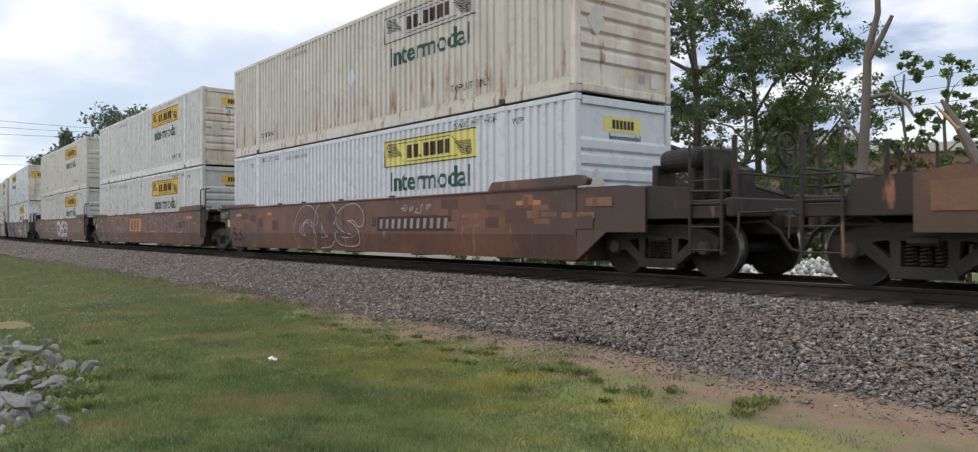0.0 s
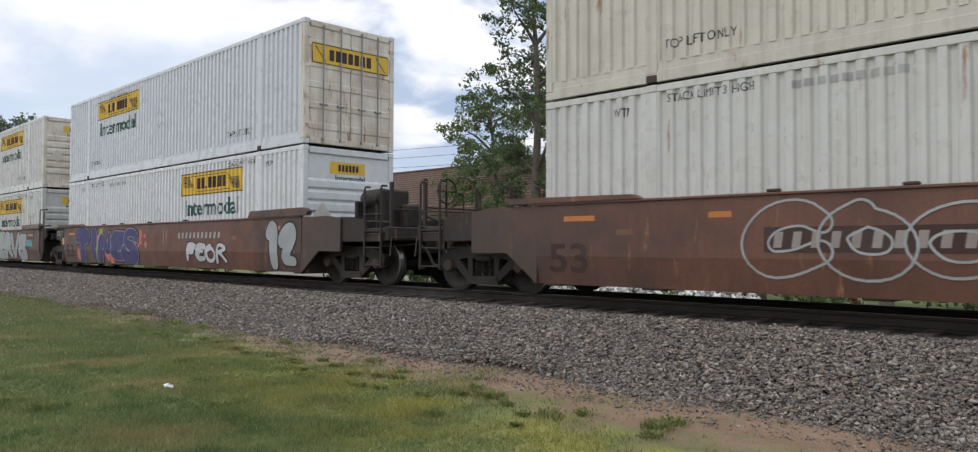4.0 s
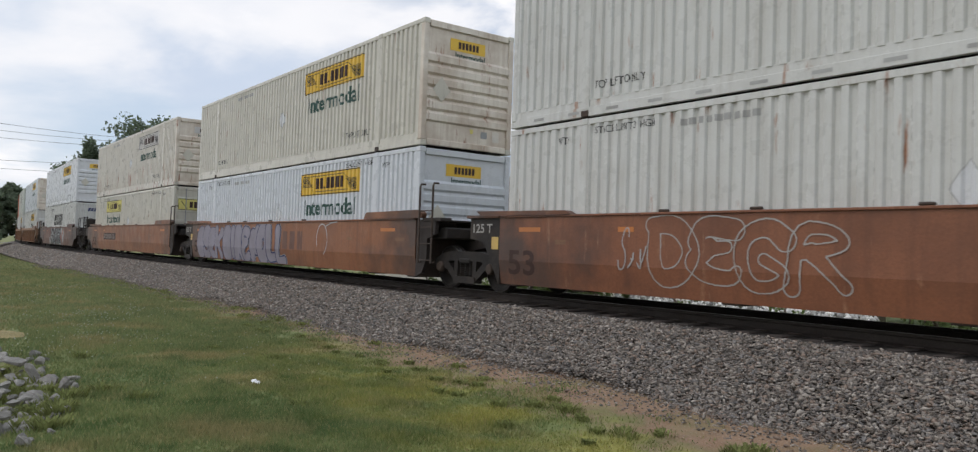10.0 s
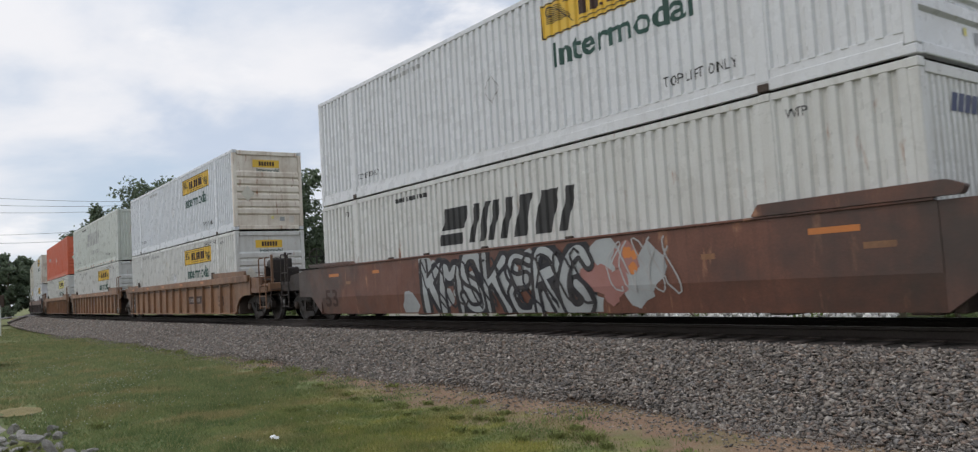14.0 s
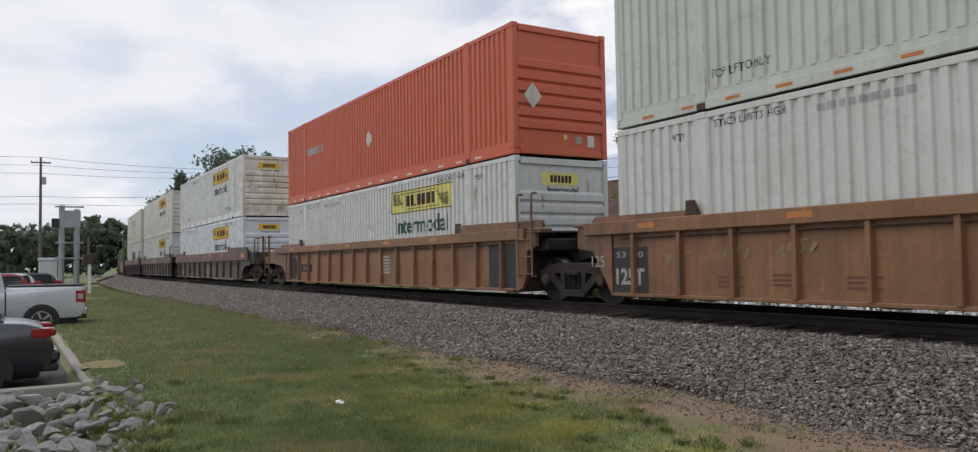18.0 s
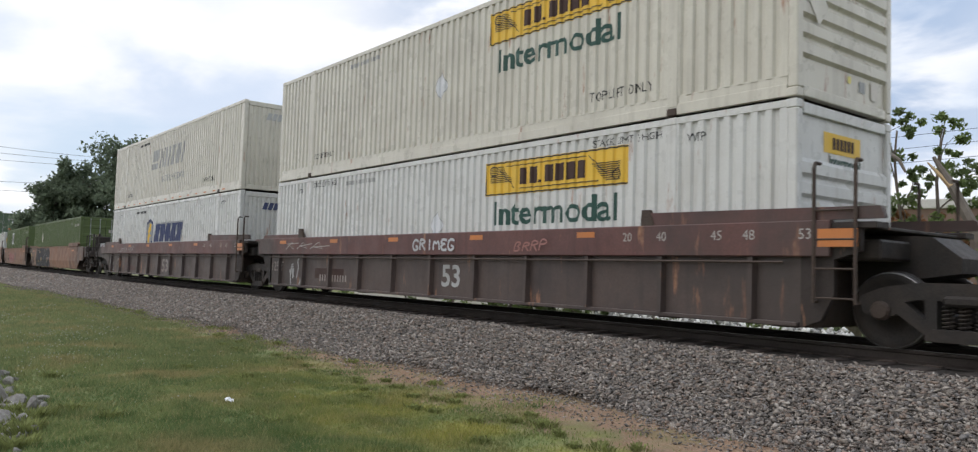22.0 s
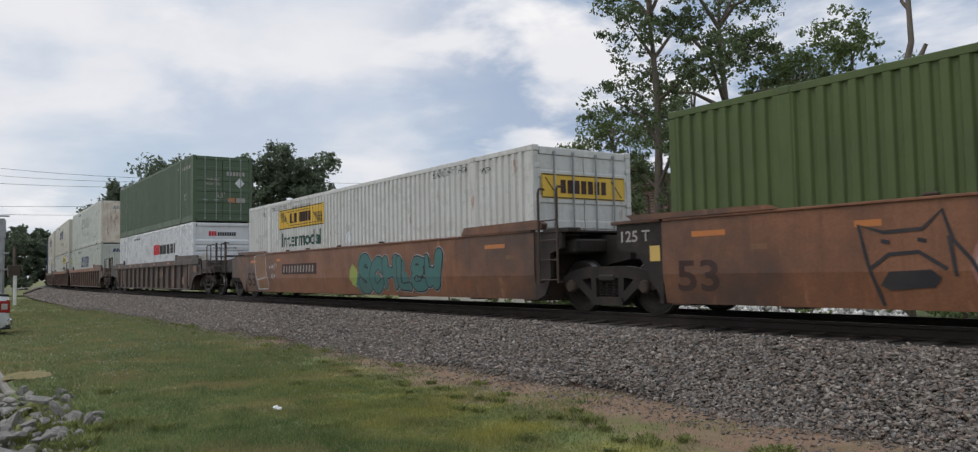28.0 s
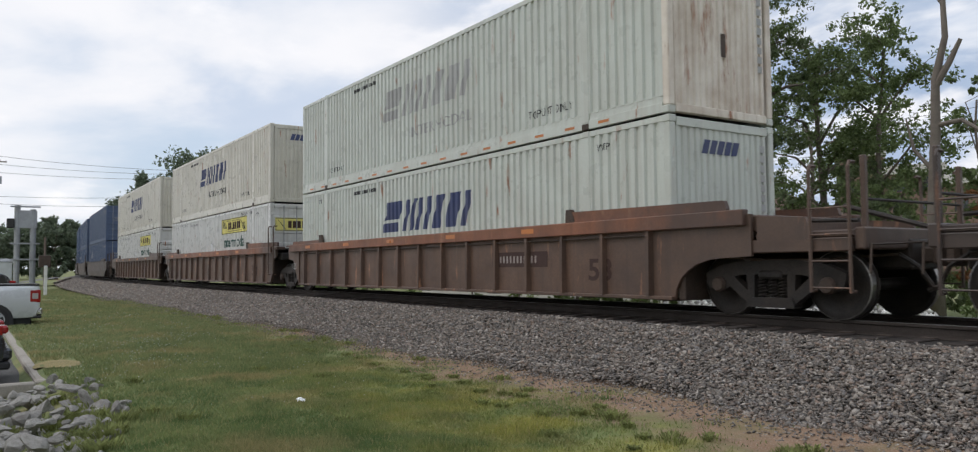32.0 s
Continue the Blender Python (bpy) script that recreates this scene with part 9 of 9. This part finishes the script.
def make_tree(x, y, h, tr, crowns, seed, material, label, leaf_size=0.11, per=46, tips=90, bark=None, lean=(0, 0), name="tree"):
    """crowns: (dx, dy, z, rx, rz, share) masses of leaf; limbs reach from the trunk to each."""
    r = random.Random(seed)
    z0 = float(ground_z(x, y)) - 0.05
    t = tagged(new(name), label, "tree" if name == "tree" else "bush", "trees beyond the track")
    bark = bark or BARK
    axis = []
    for i in range(9):
        k = i / 8
        axis.append(Vector((x + lean[0] * k + 0.16 * math.sin(k * 7 + seed) * k, y + lean[1] * k + 0.14 * math.cos(k * 6 + seed) * k, z0 + h * 0.9 * k)))
    part("trunk", MB().tube(axis, [tr * (1.25 if i == 0 else 1) * (1 - 0.85 * i / 8) + 0.02 for i in range(9)], 10), bark, t, "", True)
    pts, rad = [], []
    for dx, dy, cz, rx, rz, share in crowns:
        c = Vector((x + dx, y + dy, z0 + cz))
        start = axis[max(2, min(7, int(8 * (cz - rz * 0.6) / (h * 0.9))))]
        mid = start.lerp(c, 0.5) + Vector((r.uniform(-0.3, 0.3), r.uniform(-0.3, 0.3), 0.25))
        part("limb", MB().tube([start, mid, c], [tr * 0.42, tr * 0.28, tr * 0.10], 7), bark, t)
        for i in range(max(3, int(tips * share))):
            u = Vector((r.gauss(0, 1), r.gauss(0, 1), r.gauss(0, 1))).normalized() * (r.random() ** 0.42)
            p = c + Vector((u.x * rx, u.y * rx, u.z * rz))
            pts.append(tuple(p)); rad.append(r.uniform(0.22, 0.55) * min(1.0, rx / 1.6) * (1 if leaf_size < 0.2 else 2.0))
            if name == "tree" and i % (24 if leaf_size < 0.2 else 40) == 0:
                part("branch", MB().tube([c.lerp(mid, r.uniform(0, 0.6)), c.lerp(p, 0.55) + Vector((0, 0, 0.1)), p], [tr * 0.13, tr * 0.08, 0.012], 5), bark, t)
    part("crown", leaf_cloud(pts, rad, per, leaf_size, seed, material), None, t)
    return t


def ring_crowns(seed, n, h0, h1, spread, rx, rz):
    r = random.Random(seed)
    out = []
    for i in range(n):
        k = (i + 0.5) / n
        a = i * 2.4 + r.uniform(-0.4, 0.4)
        s = spread * (1 - 0.55 * k) * r.uniform(0.55, 1.05)
        out.append((s * math.cos(a), s * math.sin(a), h0 + (h1 - h0) * k, rx * r.uniform(0.7, 1.15), rz * r.uniform(0.7, 1.15), 1.0 / n))
    return out


def plant():
    tall = "tall dark-leaved tree with an open uneven crown"
    for i, (az, d, h, tr, spread, n, m) in enumerate(((42.3, 30, 14.5, 0.20, 2.6, 12, LEAF_DARK), (37.4, 31, 14.0, 0.21, 3.0, 13, LEAF_DARK), (33.2, 33, 11.5, 0.17, 2.8, 10, LEAF_MID), (29.6, 31, 10.4, 0.13, 2.0, 8, LEAF_MID), (40.0, 44, 12.5, 0.2, 3.2, 8, LEAF_MID), (34.0, 46, 10.0, 0.2, 3.4, 7, LEAF_MID), (45.2, 40, 10.0, 0.2, 2.4, 7, LEAF_MID))):
        x, y, _ = polar(az, d)
        make_tree(x, y, h, tr, ring_crowns(10 + i, n + 3, 2.4, h * 0.98, spread * 1.3, 1.55, 1.0), 10 + i, m, tall, 0.084, 42, 330)
    # the bare snag
    x, y, z = polar(26.7, 25)
    t = tagged(new("dead_tree"), "bare grey dead tree trunk with broken limbs", "tree", "trees beyond the track")
    ax = [(x, y, z - 0.1), (x - 0.05, y, 2.0), (x + 0.10, y, 4.3), (x + 0.15, y, 5.8), (x + 0.45, y, 6.9), (x + 0.42, y, 8.2), (x + 0.72, y, 9.2), (x + 1.3, y, 9.6)]
    part("trunk", MB().tube(ax, [0.22, 0.165, 0.135, 0.115, 0.085, 0.070, 0.052, 0.025], 10), BARK_PALE, t, "", True)
    part("limb", MB().tube([(x + 0.16, y, 5.6), (x + 0.55, y, 6.2), (x + 0.85, y, 6.75)], [0.10, 0.085, 0.055], 8), BARK_PALE, t)
    part("limb", MB().tube([(x + 0.12, y, 4.5), (x + 0.8, y, 4.55), (x + 1.25, y, 4.2), (x + 1.42, y, 3.85)], [0.075, 0.065, 0.055, 0.035], 8), BARK_PALE, t)
    part("limb", MB().tube([(x + 0.44, y, 7.8), (x + 0.25, y, 8.1), (x + 0.2, y, 8.3)], [0.06, 0.05, 0.03], 6), BARK_PALE, t)
    part("limb", MB().tube([(x + 0.05, y, 3.2), (x - 0.5, y, 3.9), (x - 0.7, y, 4.8)], [0.07, 0.05, 0.02], 6), BARK_PALE, t)
    # slender young growth to the side of it
    for i, (az, d, h, tr, spread, n, m, tp) in enumerate(((24.0, 27, 7.4, 0.06, 0.8, 6, LEAF_MID, 42), (21.7, 28, 7.6, 0.07, 1.0, 7, LEAF_LIGHT, 46), (19.0, 29, 6.0, 0.06, 1.3, 5, LEAF_MID, 60), (15.6, 33, 8.0, 0.12, 2.0, 8, LEAF_MID, 110), (12.5, 34, 6.8, 0.12, 1.8, 7, LEAF_MID, 90), (9.5, 35, 7.2, 0.13, 2.2, 7, LEAF_DARK, 90))):
        x, y, _ = polar(az, d)
        make_tree(x, y, h, tr, ring_crowns(30 + i, n, 2.2, h * 0.98, spread, 0.75, 0.55), 30 + i, m, "slender young tree with sparse light foliage", 0.095, 34, tp)
    x, y, z = polar(20.6, 26)
    s = tagged(new("broken_branch"), "pale splintered branch leaning among the bushes", "branch")
    part("branch_stem", MB().tube([(x + 0.9, y, z), (x + 0.3, y, 2.4), (x - 0.3, y, 3.7), (x - 0.75, y, 4.5)], [0.20, 0.17, 0.13, 0.05], 8), BARK_PALE, s)
    part("splinter", MB().tube([(x - 0.25, y - 0.05, 3.6), (x - 0.9, y - 0.05, 4.35)], [0.10, 0.02], 6), paint("fresh_split_wood", (0.48, 0.34, 0.18), rough=0.8, dirt_amt=0.3), s, "fresh yellow split wood")
    # thicket under the trees
    k = 0
    for az in np.arange(8, 52, 2.1):
        d = 25.5 + 4.5 * ((k * 0.618) % 1)
        x, y, _ = polar(float(az), d)
        h = 2.2 + 1.9 * ((k * 0.38) % 1)
        m = (LEAF_MID, LEAF_DARK, LEAF_LIGHT)[k % 3]
        if 20 < az < 24.5:
            m, h = LEAF_DRY, 4.1
        if az > 46:
            h *= 0.6
        make_tree(x, y, h, 0.05, ring_crowns(60 + k, 5, 0.5, h, 1.1, 1.0, 0.6), 60 + k, m, "russet dry-leaved bush among green thicket" if m is LEAF_DRY else "dense green bush in the thicket", 0.10, 30, 46, name="bush")
        k += 1
    # big trees past the crossing side of the track
    far = "large dark broad-crowned tree"
    for i, (az, d, h, tr, spread, n, rx, m) in enumerate(((76.3, 86, 13.6, 0.5, 4.2, 13, 2.6, LEAF_DARK), (78.6, 90, 11.2, 0.4, 3.0, 8, 2.0, LEAF_DARK), (80.6, 92, 10.0, 0.35, 2.2, 7, 1.5, LEAF_DARK), (74.0, 90, 11.0, 0.4, 3.0, 8, 2.2, LEAF_DARK),
                                                         (70.2, 84, 13.6, 0.4, 2.4, 9, 1.8, LEAF_MID), (67.8, 84, 12.6, 0.4, 2.6, 9, 1.8, LEAF_MID), (64.5, 88, 9.6, 0.3, 2.6, 7, 1.8, LEAF_MID), (61.5, 90, 9.4, 0.3, 2.6, 7, 1.8, LEAF_DARK), (72.4, 90, 8.8, 0.3, 2.0, 6, 1.6, LEAF_DARK))):
        x, y, _ = polar(az, d)
        h *= 1.17 if az < 73 else 1.06
        make_tree(x, y, h, tr, ring_crowns(100 + i, n, 3.0, h * 0.93, spread * 1.2, rx * 1.25, rx * 0.95), 100 + i, LEAF_HAZED, far, 0.22, 40, 300)
    # far wood beyond the road
    r = random.Random(77)
    for i, az in enumerate(np.arange(82.6, 100, 1.25)):
        d = 185 + r.uniform(-12, 25)
        x, y, _ = polar(float(az), d)
        h = (11.8 if 83 < az < 86.6 else 9.3) * r.uniform(0.9, 1.1)
        make_tree(x, y, h, 0.4, ring_crowns(130 + i, 8, 2.0, h * 0.93, 3.6, 3.0, 2.2), 130 + i, LEAF_HAZED, "distant dark tree at the edge of a wood", 0.5, 26, 130)
    # low growth along the far side of the line
    for i, sx in enumerate(np.arange(-62, 8, 3.4)):
        if -18.5 < sx < -8.0:             # only thin shoots before the rubble
            make_tree(float(sx), 17.6, 0.9, 0.02, ring_crowns(160 + i, 3, 0.2, 0.85, 0.6, 0.5, 0.3), 160 + i, LEAF_LIGHT, "thin leafy shoots before pale rubble", 0.06, 9, 16, name="bush")
            continue
        h = 0.9 + 0.8 * r.random()
        make_tree(float(sx), 16.8 + 1.2 * r.random(), h, 0.03, ring_crowns(160 + i, 3, 0.2, h, 0.7, 0.8, 0.35), 160 + i, LEAF_LIGHT if i % 2 else LEAF_MID, "low green bush beside the track", 0.08, 26, 24, name="bush")


plant()


# ---- everything that moves ----
def motions():
    # wagons and their loads
    for ob, s, z in MOVING:
        rows = []
        t = 0.0
        while t <= 32.001:
            rows.append((t, at_track(s + run(t), 0, z)))
            t += 2.0
        walk(ob, rows)
    # trucks, and the wheels that turn under them while they are near
    for b, sets, s in BOGIES:
        rows = []
        for i in range(17):
            x, y, th = along(s + run(i * 2.0))
            rows.append((i * 2.0, pose(x, y, 0, 0, 0, math.degrees(th))))
        walk(b, rows)
        f0 = f1 = None
        for f in range(0, 961):
            x = s + run(f / 30)
            if x > -26 and f0 is None:
                f0 = f
            if x < 4:
                f1 = f
        if f0 is None or f1 is None or f1 <= f0:
            continue
        for w in sets:
            x0 = w.location.x
            rows = [(f / 30, pose(x0, 0, WHEEL_R, 0, math.degrees((run(f / 30) - run(f0 / 30)) / WHEEL_R), 0)) for f in range(f0, f1 + 1)]
            if f0 > 0:
                rows.insert(0, (0.0, rows[0][1]))
            if f1 < 960:
                rows.append((32.0, rows[-1][1]))
            walk(w, rows)


motions()
